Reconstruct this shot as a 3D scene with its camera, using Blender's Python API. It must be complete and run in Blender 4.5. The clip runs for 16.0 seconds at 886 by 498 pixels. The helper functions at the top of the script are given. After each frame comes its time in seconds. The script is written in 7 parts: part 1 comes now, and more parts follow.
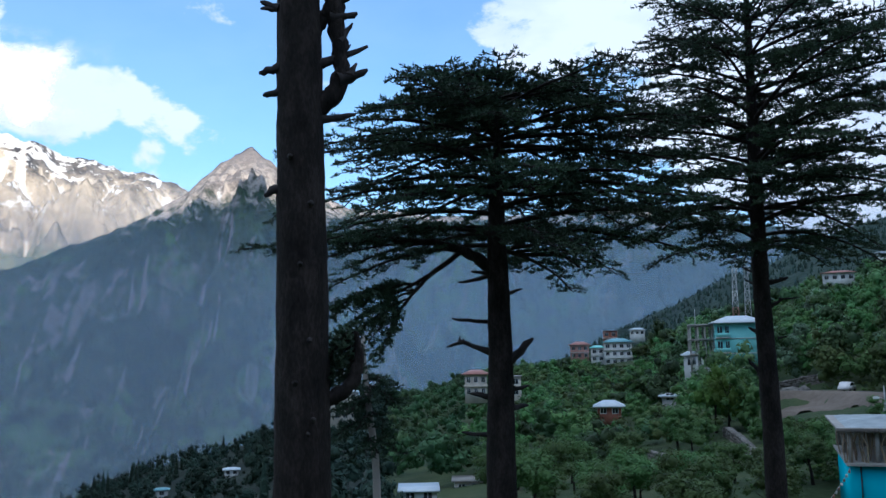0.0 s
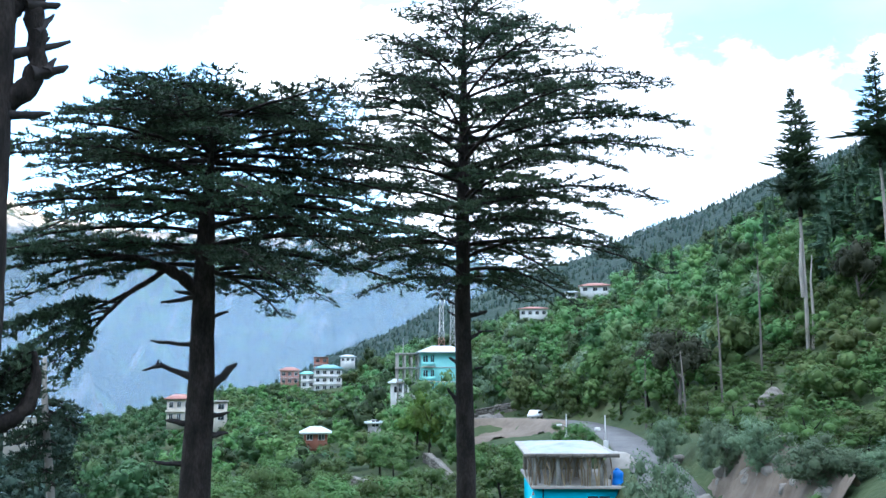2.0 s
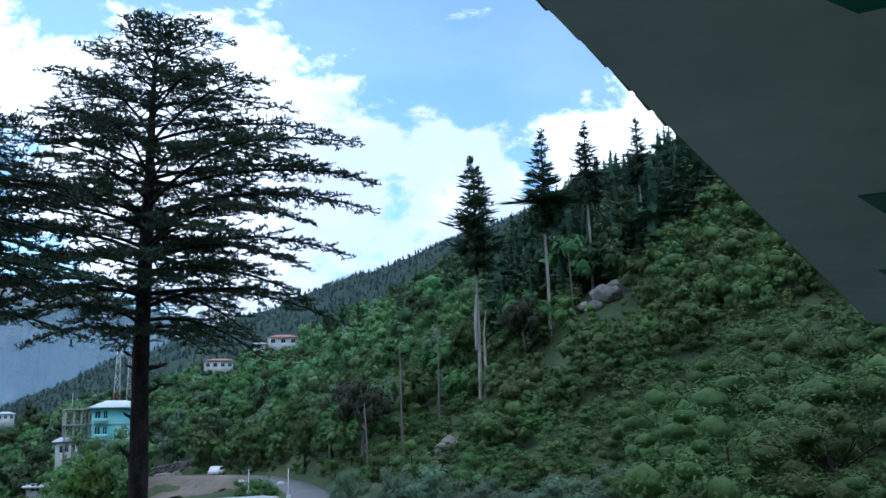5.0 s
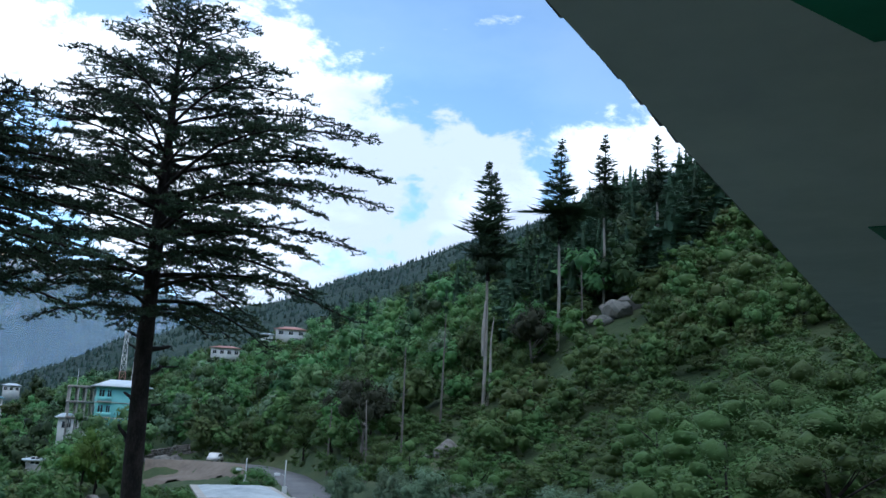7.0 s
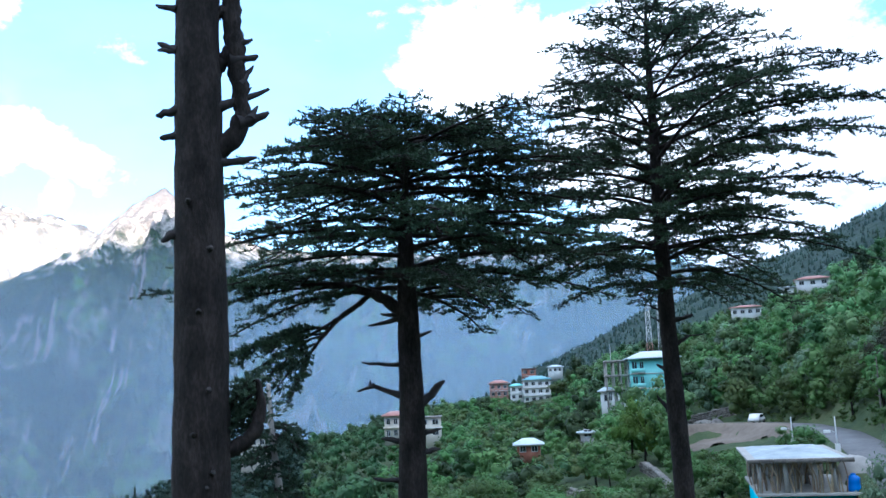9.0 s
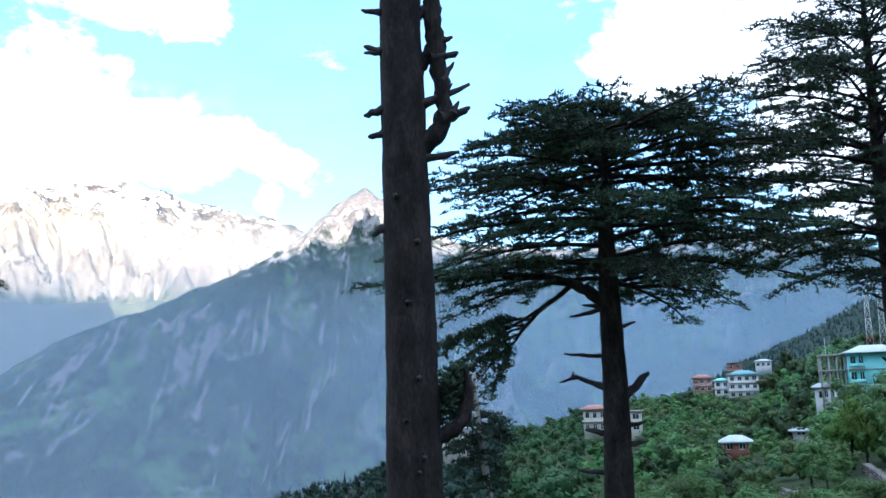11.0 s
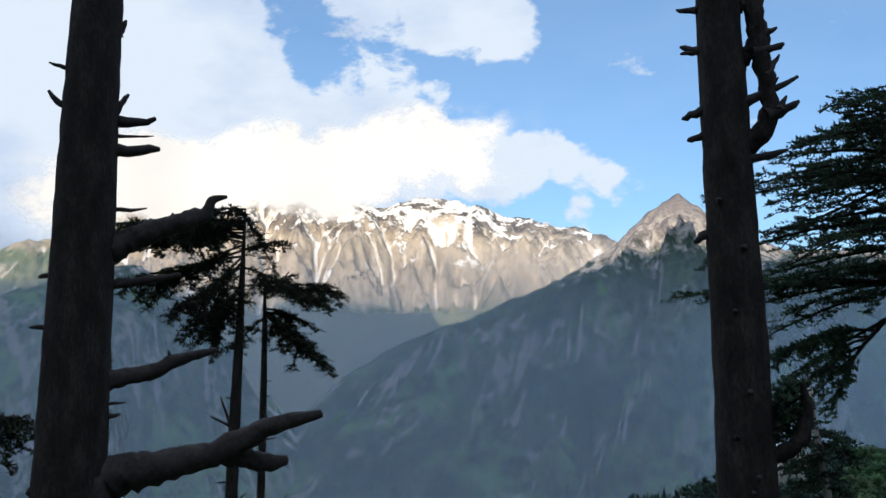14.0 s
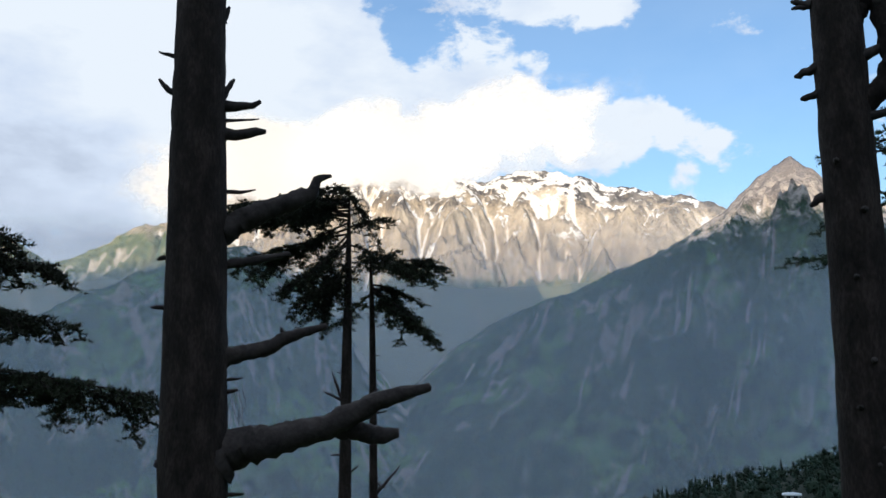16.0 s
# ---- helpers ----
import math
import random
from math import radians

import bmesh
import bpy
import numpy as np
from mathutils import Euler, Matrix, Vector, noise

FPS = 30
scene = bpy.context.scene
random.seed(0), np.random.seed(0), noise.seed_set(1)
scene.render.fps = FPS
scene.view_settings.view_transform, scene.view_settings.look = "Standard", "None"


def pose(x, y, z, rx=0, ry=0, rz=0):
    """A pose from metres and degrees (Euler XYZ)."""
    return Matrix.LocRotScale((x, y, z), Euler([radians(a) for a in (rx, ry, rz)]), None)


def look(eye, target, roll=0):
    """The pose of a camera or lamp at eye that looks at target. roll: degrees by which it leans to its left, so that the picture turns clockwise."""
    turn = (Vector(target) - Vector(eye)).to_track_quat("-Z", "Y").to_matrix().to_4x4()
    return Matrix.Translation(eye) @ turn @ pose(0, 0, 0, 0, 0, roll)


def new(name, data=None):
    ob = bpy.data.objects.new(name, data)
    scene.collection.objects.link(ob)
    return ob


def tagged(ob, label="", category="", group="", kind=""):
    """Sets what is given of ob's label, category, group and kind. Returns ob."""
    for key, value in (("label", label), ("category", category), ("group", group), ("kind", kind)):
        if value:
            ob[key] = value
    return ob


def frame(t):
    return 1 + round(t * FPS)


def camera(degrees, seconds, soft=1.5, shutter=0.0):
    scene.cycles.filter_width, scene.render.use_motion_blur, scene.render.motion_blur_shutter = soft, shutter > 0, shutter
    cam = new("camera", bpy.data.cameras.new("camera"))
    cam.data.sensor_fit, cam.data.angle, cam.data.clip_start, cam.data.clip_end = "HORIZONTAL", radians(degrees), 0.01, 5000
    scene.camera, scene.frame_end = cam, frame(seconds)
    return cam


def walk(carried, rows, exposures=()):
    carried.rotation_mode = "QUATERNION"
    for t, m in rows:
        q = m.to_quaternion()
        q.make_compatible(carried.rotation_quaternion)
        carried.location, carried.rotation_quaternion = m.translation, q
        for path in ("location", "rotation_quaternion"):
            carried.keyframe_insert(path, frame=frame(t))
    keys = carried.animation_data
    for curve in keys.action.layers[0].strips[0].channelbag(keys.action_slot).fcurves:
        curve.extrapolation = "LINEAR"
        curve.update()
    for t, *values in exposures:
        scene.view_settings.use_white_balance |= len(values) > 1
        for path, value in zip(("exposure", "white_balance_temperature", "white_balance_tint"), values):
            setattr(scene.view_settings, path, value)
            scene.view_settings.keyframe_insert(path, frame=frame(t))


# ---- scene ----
cam = camera(52.04, 16.0, soft=1.5)
# seconds, place in metres, yaw, pitch, roll: a viewer on a veranda turns on the spot
ROWS = [
    (0.000, -0.083, -0.062, -0.013, 0.20, 6.68, 1.13),
    (0.500, -0.037, -0.026, -0.004, -5.79, 5.94, 0.06),
    (1.000, 0.019, 0.045, -0.006, -12.11, 6.72, 0.11),
    (1.500, 0.025, 0.052, -0.003, -15.61, 7.76, -0.29),
    (2.000, 0.039, 0.074, 0.002, -17.79, 8.09, 0.06),
    (2.500, 0.043, 0.073, -0.002, -19.49, 8.76, 0.00),
    (3.000, 0.044, 0.068, -0.004, -21.60, 9.36, 1.13),
    (3.500, 0.052, 0.037, 0.001, -25.34, 9.67, 1.00),
    (4.000, 0.034, -0.020, 0.006, -29.54, 9.82, 1.15),
    (4.500, 0.034, -0.050, 0.010, -33.43, 10.46, 1.37),
    (4.700, 0.038, -0.058, 0.003, -35.05, 10.74, 1.57),
    (5.225, 0.034, -0.041, -0.004, -38.63, 11.33, 0.97),
    (5.750, 0.061, -0.051, -0.016, -41.19, 11.74, -0.67),
    (6.275, 0.090, -0.061, -0.027, -41.60, 11.79, -2.27),
    (6.800, 0.108, -0.079, -0.027, -38.76, 11.31, -2.75),
    (7.000, 0.112, -0.098, -0.020, -37.11, 11.30, -2.71),
    (7.500, 0.098, -0.052, -0.016, -31.60, 10.12, -2.09),
    (8.000, 0.117, -0.066, -0.007, -23.14, 9.73, -0.27),
    (8.500, 0.126, 0.003, 0.008, -12.67, 9.39, 0.83),
    (8.700, 0.106, 0.003, 0.028, -9.09, 9.25, 1.75),
    (9.225, 0.092, 0.027, 0.038, -2.31, 8.94, 2.73),
    (9.750, 0.069, 0.020, 0.029, 0.74, 8.70, 3.03),
    (10.275, 0.043, -0.000, 0.013, 2.61, 8.63, 2.81),
    (10.800, 0.020, -0.015, 0.003, 5.81, 8.82, 2.22),
    (11.000, -0.003, -0.018, -0.000, 7.50, 9.07, 1.77),
    (11.500, -0.009, -0.025, 0.000, 12.78, 9.32, 1.14),
    (12.000, -0.031, 0.004, -0.001, 17.44, 9.48, 1.23),
    (12.500, -0.048, 0.002, -0.003, 20.55, 9.61, 0.68),
    (13.000, -0.063, 0.006, -0.003, 22.77, 9.95, 0.39),
    (13.500, -0.083, 0.013, 0.003, 24.97, 9.96, 0.13),
    (14.000, -0.105, 0.024, 0.011, 26.96, 9.98, -0.04),
    (14.500, -0.122, 0.035, 0.008, 29.18, 9.58, -0.16),
    (15.000, -0.139, 0.050, 0.009, 31.11, 8.74, -0.19),
    (15.500, -0.133, 0.043, 0.009, 31.50, 8.50, 0.28),
    (15.800, -0.131, 0.040, 0.007, 31.83, 8.28, 0.42),
    (16.000, -0.130, 0.038, 0.006, 33.61, 8.36, 0.55),
]
# seconds, stops, white balance: the lens opens up for the dark slope and closes for the bright sky
STOPS = [(0.0, 0.1), (0.5, 0.88), (1.0, 1.9), (1.5, 1.95), (2.5, 1.65), (3.5, 1.3), (4.5, 0.9), (7.0, 0.65), (8.0, 1.0), (8.7, 1.3),
         (10.8, 1.15), (11.2, 1.0), (11.6, 0.55), (12.0, 0.22), (12.5, 0.0), (14.0, -0.13), (16.0, -0.05)]
KELVIN = {7.0: 5200, 11.6: 5250, 12.0: 5200, 14.0: 5420, 16.0: 5600}
walk(cam, [(t, pose(x, y, z, 90 + p, r, yaw)) for t, x, y, z, yaw, p, r in ROWS], [(t, s + 0.45, KELVIN.get(t, 5000 if t < 0.9 or 2.9 < t < 11.3 else 5350), 8) for t, s in STOPS])


# ---- sky and sun ----
def polar(az, el, r):
    """A place by its bearing (degrees, left of ahead is positive), its elevation and its level distance from the viewer."""
    a = radians(az)
    return Vector((-math.sin(a) * r, math.cos(a) * r, math.tan(radians(el)) * r))


SUN_AZ, SUN_EL = 198.0, 8.0          # low evening sun behind the viewer
sky = bpy.data.worlds.new("evening_sky")
scene.world = sky
sky.use_nodes = True
wt = sky.node_tree
wt.nodes.clear()


def wnode(kind, **kw):
    n = wt.nodes.new(kind)
    for k, v in kw.items():
        n.inputs[k].default_value = v
    return n


def wmath(op, a, b=None, clamp=False):
    n = wt.nodes.new("ShaderNodeMath")
    n.operation, n.use_clamp = op, clamp
    for i, v in enumerate((a, b)):
        if v is None:
            continue
        if isinstance(v, (int, float)):
            n.inputs[i].default_value = v
        else:
            wt.links.new(v, n.inputs[i])
    return n.outputs[0]


air = wt.nodes.new("ShaderNodeTexSky")
air.sky_type, air.sun_disc = "NISHITA", False
air.sun_elevation, air.sun_rotation = radians(SUN_EL), radians(-SUN_AZ)
air.altitude, air.air_density, air.dust_density, air.ozone_density = 2400, 1.2, 0.6, 2.0
coord = wt.nodes.new("ShaderNodeTexCoord")
direction = coord.outputs["Generated"]
stretch = wnode("ShaderNodeMapping", Scale=(1.0, 1.0, 1.7))
wt.links.new(direction, stretch.inputs["Vector"])
puffs = wnode("ShaderNodeTexNoise", Scale=5.5, Detail=9.0, Roughness=0.58, Distortion=0.25)
wt.links.new(stretch.outputs[0], puffs.inputs["Vector"])
# cloud banks: bearing, elevation, radius in degrees, weight
BANKS = [(58, 20, 19, 1.0), (46, 19.5, 9, 0.75), (41, 17, 6.5, 0.75), (36, 15.6, 5.5, 0.8), (31, 15.8, 4.8, 0.8), (27, 15.8, 4.2, 0.8), (23.5, 15.2, 3.5, 0.75), (20.6, 15.5, 2.6, 0.7), (17.6, 14.6, 2.4, 0.5), (15.4, 13.9, 2.0, 0.32),
         (30.5, 25.6, 5.5, 0.7), (25.3, 24.8, 4.6, 0.75), (22, 23.4, 2.6, 0.6), (33, 20.4, 2.6, 0.42), (29.8, 19.9, 2.2, 0.42), (27.2, 20.1, 1.2, 0.4), (41, 22, 5, 0.4), (18.2, 12.0, 1.6, 0.3),
         (-7, 21, 7, 0.45), (-22, 16, 13, 0.95), (-36, 13, 9, 0.45), (-52, 17, 9, 0.62), (-43, 13, 8, 0.35), (52, 31, 14, 0.45), (0, 88, 62, 0.75), (120, 35, 50, 0.4), (-130, 40, 45, 0.4)]
total = None
for az, el, radius, weight in BANKS:
    d = wt.nodes.new("ShaderNodeVectorMath")
    d.operation = "DOT_PRODUCT"
    wt.links.new(direction, d.inputs[0])
    d.inputs[1].default_value = polar(az, el, 1.0).normalized()
    m = wnode("ShaderNodeMapRange", **{"From Min": math.cos(radians(radius)), "From Max": 1.0, "To Min": 0.0, "To Max": weight})
    m.interpolation_type = "SMOOTHSTEP"
    wt.links.new(d.outputs["Value"], m.inputs["Value"])
    total = m.outputs[0] if total is None else wmath("ADD", total, m.outputs[0])
billows = wnode("ShaderNodeTexNoise", Scale=17.0, Detail=8.0, Roughness=0.62, Distortion=0.2)
wt.links.new(stretch.outputs[0], billows.inputs["Vector"])
swell = wmath("ADD", wmath("MULTIPLY", wmath("SUBTRACT", puffs.outputs[0], 0.5), 1.3), wmath("MULTIPLY", wmath("SUBTRACT", billows.outputs[0], 0.5), 1.5))
cover = wmath("ADD", swell, total)
mask = wnode("ShaderNodeMapRange", **{"From Min": 0.24, "From Max": 0.50})
mask.interpolation_type = "SMOOTHSTEP"
wt.links.new(cover, mask.inputs["Value"])
shade = wnode("ShaderNodeTexNoise", Scale=6.5, Detail=6.0, Roughness=0.55)
lift = wnode("ShaderNodeMapping", Location=(0.3, 0.1, 0.04), Scale=(1.0, 1.0, 2.2))
wt.links.new(direction, lift.inputs["Vector"])
wt.links.new(lift.outputs[0], shade.inputs["Vector"])
tone = wt.nodes.new("ShaderNodeValToRGB")
tone.color_ramp.elements.new(0.5)
for i, (spot, value) in enumerate(((0.2, (2.7, 2.8, 3.05, 1)), (0.38, (3.7, 3.8, 4.0, 1)), (0.58, (4.6, 4.5, 4.3, 1)))):
    tone.color_ramp.elements[i].position, tone.color_ramp.elements[i].color = spot, value
# shaded undersides of two banks: bearing, elevation, radius in degrees, depth
lit = shade.outputs[0]
for az, el, radius, depth in ((-36, 12.5, 13, 0.36), (60, 10.5, 10, 0.26), (54, 19, 13, -0.16), (33, 16, 9, -0.06)):
    grey = wt.nodes.new("ShaderNodeVectorMath")
    grey.operation = "DOT_PRODUCT"
    wt.links.new(direction, grey.inputs[0])
    grey.inputs[1].default_value = polar(az, el, 1.0).normalized()
    dim = wnode("ShaderNodeMapRange", **{"From Min": math.cos(radians(radius)), "From Max": math.cos(radians(3)), "To Max": depth})
    dim.interpolation_type = "SMOOTHSTEP"
    wt.links.new(grey.outputs["Value"], dim.inputs["Value"])
    lit = wmath("SUBTRACT", lit, dim.outputs[0])
wt.links.new(lit, tone.inputs["Fac"])
blend = wt.nodes.new("ShaderNodeMix")
blend.data_type = "RGBA"
veil = wmath("MULTIPLY_ADD", mask.outputs[0], 0.86)
wt.links.new(veil, blend.inputs["Factor"])          # a thin veil everywhere
veil.node.inputs[2].default_value = 0.14
wt.links.new(air.outputs[0], blend.inputs[6])
wt.links.new(tone.outputs[0], blend.inputs[7])
back = wnode("ShaderNodeBackground", Strength=0.15)
wt.links.new(blend.outputs[2], back.inputs["Color"])
wout = wt.nodes.new("ShaderNodeOutputWorld")
wt.links.new(back.outputs[0], wout.inputs["Surface"])

sun = new("sun", bpy.data.lights.new("sun", "SUN"))
sun.data.energy, sun.data.angle, sun.data.color = 4.6, radians(0.6), (1.0, 0.74, 0.46)
sun.matrix_world = look(polar(SUN_AZ, SUN_EL, 100), (0, 0, 0))


# ---- materials ----
def material(name, tones, scale=4.0, detail=6.0, rough=0.85, bump=0.0, bump_scale=None, stretch=(1, 1, 1), metal=0.0, vary=0.0, coords="Object",
             spread=(0.35, 0.65), through_light=None):
    """A procedural surface: its tones mixed by grain at two scales, fine relief, and a random shift from thing to thing."""
    mat = bpy.data.materials.new(name)
    mat.use_nodes = True
    nt = mat.node_tree
    bsdf = nt.nodes["Principled BSDF"]
    bsdf.inputs["Roughness"].default_value = rough
    bsdf.inputs["Metallic"].default_value = metal
    bsdf.inputs["Specular IOR Level"].default_value = 0.3
    tc = nt.nodes.new("ShaderNodeTexCoord")
    mp = nt.nodes.new("ShaderNodeMapping")
    mp.inputs["Scale"].default_value = stretch
    nt.links.new(tc.outputs[coords], mp.inputs["Vector"])
    n1 = nt.nodes.new("ShaderNodeTexNoise")
    n1.inputs["Scale"].default_value, n1.inputs["Detail"].default_value, n1.inputs["Roughness"].default_value = scale, detail, 0.62
    nt.links.new(mp.outputs[0], n1.inputs["Vector"])
    n2 = nt.nodes.new("ShaderNodeTexNoise")
    n2.inputs["Scale"].default_value, n2.inputs["Detail"].default_value = scale * 0.17, 3.0
    nt.links.new(mp.outputs[0], n2.inputs["Vector"])
    add = nt.nodes.new("ShaderNodeMath")
    add.operation = "MULTIPLY_ADD"
    add.inputs[1].default_value = 0.5
    nt.links.new(n1.outputs[0], add.inputs[0])
    half = nt.nodes.new("ShaderNodeMath")
    half.operation = "MULTIPLY"
    half.inputs[1].default_value = 0.5
    nt.links.new(n2.outputs[0], half.inputs[0])
    nt.links.new(half.outputs[0], add.inputs[2])
    ramp = nt.nodes.new("ShaderNodeValToRGB")
    els = ramp.color_ramp.elements
    while len(els) < len(tones):
        els.new(0.5)
    for i, c in enumerate(tones):
        els[i].position = spread[0] + (spread[1] - spread[0]) * i / max(1, len(tones) - 1)
        els[i].color = (*c, 1)
    nt.links.new(add.outputs[0], ramp.inputs["Fac"])
    colour = ramp.outputs["Color"]
    if vary:
        info = nt.nodes.new("ShaderNodeObjectInfo")
        geo = nt.nodes.new("ShaderNodeNewGeometry")
        mix = nt.nodes.new("ShaderNodeMath")
        mix.operation = "MULTIPLY_ADD"
        mix.inputs[1].default_value = 0.75
        nt.links.new(info.outputs["Random"], mix.inputs[0])
        isl = nt.nodes.new("ShaderNodeMath")
        isl.operation = "MULTIPLY"
        isl.inputs[1].default_value = 0.25
        nt.links.new(geo.outputs["Random Per Island"], isl.inputs[0])
        tone_here = nt.nodes.new("ShaderNodeAttribute")
        tone_here.attribute_name = "tone"          # from tree to tree in the joined woods
        both = nt.nodes.new("ShaderNodeMath")
        nt.links.new(isl.outputs[0], both.inputs[0])
        nt.links.new(tone_here.outputs["Fac"], both.inputs[1])
        nt.links.new(both.outputs[0], mix.inputs[2])
        val = nt.nodes.new("ShaderNodeMapRange")
        val.inputs["To Min"].default_value, val.inputs["To Max"].default_value = 1 - vary, 1 + vary
        nt.links.new(mix.outputs[0], val.inputs["Value"])
        hue = nt.nodes.new("ShaderNodeMapRange")
        hue.inputs["To Min"].default_value, hue.inputs["To Max"].default_value = 0.5 - 0.07 * vary, 0.5 + 0.07 * vary
        nt.links.new(mix.outputs[0], hue.inputs["Value"])
        hsv = nt.nodes.new("ShaderNodeHueSaturation")
        nt.links.new(hue.outputs[0], hsv.inputs["Hue"])
        nt.links.new(val.outputs[0], hsv.inputs["Value"])
        nt.links.new(colour, hsv.inputs["Color"])
        colour = hsv.outputs["Color"]
    nt.links.new(colour, bsdf.inputs["Base Color"])
    if bump:
        b = nt.nodes.new("ShaderNodeBump")
        b.inputs["Strength"].default_value, b.inputs["Distance"].default_value = 1.0, bump
        src = n1
        if bump_scale:
            src = nt.nodes.new("ShaderNodeTexNoise")
            src.inputs["Scale"].default_value, src.inputs["Detail"].default_value = bump_scale, 5.0
            nt.links.new(mp.outputs[0], src.inputs["Vector"])
        nt.links.new(src.outputs[0], b.inputs["Height"])
        nt.links.new(b.outputs[0], bsdf.inputs["Normal"])
    if through_light:
        tr = nt.nodes.new("ShaderNodeBsdfTranslucent")
        nt.links.new(colour, tr.inputs["Color"])
        mx = nt.nodes.new("ShaderNodeMixShader")
        mx.inputs[0].default_value = through_light
        nt.links.new(bsdf.outputs[0], mx.inputs[1])
        nt.links.new(tr.outputs[0], mx.inputs[2])
        nt.links.new(mx.outputs[0], nt.nodes["Material Output"].inputs["Surface"])
    return mat


BARK = material("cedar_bark", [(0.007, 0.0056, 0.005), (0.022, 0.0175, 0.0155), (0.052, 0.041, 0.036)], scale=30, detail=9, rough=0.95, bump=0.025, stretch=(1, 1, 0.38), spread=(0.34, 0.66))
DEADWOOD = material("weathered_dead_wood", [(0.02, 0.018, 0.018), (0.06, 0.052, 0.05)], scale=14, rough=0.95, bump=0.012)
PALEWOOD = material("bleached_bare_wood", [(0.22, 0.20, 0.18), (0.45, 0.42, 0.38)], scale=3, rough=0.9, stretch=(1, 1, 0.2), bump=0.02)
GREYWOOD = material("grey_dead_stems", [(0.10, 0.09, 0.08), (0.22, 0.20, 0.18)], scale=3, rough=0.9, stretch=(1, 1, 0.2))
NEEDLES = material("cedar_needles", [(0.022, 0.040, 0.026), (0.046, 0.076, 0.043), (0.074, 0.110, 0.056)], scale=1.3, rough=0.7, vary=0.35, through_light=0.2)
# cedar needles with backlit shade put into the colour, dark as a silhouette
SHADENEEDLES = material("silhouette_cedar_needles", [(0.010, 0.013, 0.009), (0.020, 0.026, 0.016), (0.034, 0.042, 0.022)], scale=1.3, rough=0.8, vary=0.3, through_light=0.1)
LEAF = material("orchard_leaves", [(0.052, 0.105, 0.031), (0.102, 0.175, 0.050), (0.155, 0.225, 0.075)], scale=0.5, rough=0.6, vary=0.45, through_light=0.25)
WILLOW = material("grey_green_leaves", [(0.085, 0.14, 0.078), (0.155, 0.23, 0.135), (0.23, 0.31, 0.19)], scale=0.6, rough=0.6, vary=0.3, through_light=0.25)
SCRUB = material("dry_scrub_leaves", [(0.048, 0.090, 0.025), (0.092, 0.150, 0.042), (0.145, 0.185, 0.062)], scale=0.5, rough=0.7, vary=0.35, through_light=0.2)
FRESH = material("fresh_green_leaves", [(0.075, 0.145, 0.022), (0.12, 0.21, 0.034), (0.17, 0.26, 0.055)], scale=0.5, rough=0.6, vary=0.25, through_light=0.3)
LEAF_LIGHT = material("pale_tree_leaves", [(0.080, 0.165, 0.058), (0.130, 0.235, 0.085), (0.185, 0.29, 0.12)], scale=0.5, rough=0.6, vary=0.35, through_light=0.25)
BROWNLEAF = material("dark_brownish_leaves", [(0.022, 0.028, 0.016), (0.045, 0.05, 0.026), (0.07, 0.065, 0.035)], scale=0.5, rough=0.7, vary=0.2, through_light=0.15)
LEAF_DARK = material("dark_tree_leaves", [(0.028, 0.066, 0.026), (0.060, 0.115, 0.043), (0.094, 0.155, 0.056)], scale=0.5, rough=0.65, vary=0.35, through_light=0.2)
CONIFER = material("slope_conifer_needles", [(0.038, 0.080, 0.046), (0.078, 0.135, 0.078), (0.118, 0.178, 0.10)], scale=0.5, rough=0.8, vary=0.4, through_light=0.15)
FIR = material("far_conifer_needles", [(0.013, 0.03, 0.021), (0.032, 0.06, 0.038)], scale=0.2, rough=0.8, vary=0.4)
FOREST = material("forested_slope", [(0.012, 0.028, 0.021), (0.022, 0.044, 0.030), (0.038, 0.062, 0.040)], scale=0.06, detail=10, rough=0.95, bump=3.0, bump_scale=0.12, spread=(0.38, 0.64))
SOIL = material("hillside_soil", [(0.03, 0.055, 0.022), (0.055, 0.08, 0.032), (0.085, 0.10, 0.045), (0.20, 0.17, 0.12)], scale=0.35, detail=10, rough=0.95, bump=0.15, bump_scale=1.5, spread=(0.36, 0.78))
# forest floor with the shade under the trees put into its colour
SHADEFLOOR = material("shaded_forest_floor", [(0.010, 0.018, 0.012), (0.022, 0.032, 0.02)], scale=0.3, rough=0.95, bump=0.3, bump_scale=0.8)
ASPHALT = material("worn_asphalt", [(0.11, 0.11, 0.115), (0.18, 0.18, 0.18)], scale=2.0, rough=0.9, bump=0.01)
DIRT = material("bare_earth_bank", [(0.12, 0.098, 0.078), (0.22, 0.185, 0.15)], scale=0.9, rough=0.95, bump=0.1)
STONE = material("pale_stone", [(0.15, 0.14, 0.13), (0.33, 0.31, 0.28)], scale=1.6, rough=0.9, bump=0.06, vary=0.2)
ROCK = material("grey_outcrop_rock", [(0.09, 0.095, 0.085), (0.17, 0.17, 0.155), (0.25, 0.245, 0.225)], scale=0.9, rough=0.95, bump=0.1)
CONCRETE = material("raw_concrete", [(0.28, 0.27, 0.25), (0.45, 0.43, 0.40)], scale=1.5, rough=0.9, bump=0.01)
TURQUOISE = material("turquoise_paint", [(0.28, 0.70, 0.68), (0.38, 0.80, 0.77)], scale=0.8, rough=0.6)
BLUEPAINT = material("bright_blue_paint", [(0.018, 0.44, 0.58), (0.035, 0.52, 0.66)], scale=0.8, rough=0.6)
WHITE = material("white_paint", [(0.62, 0.62, 0.60), (0.82, 0.82, 0.80)], scale=0.9, rough=0.7)
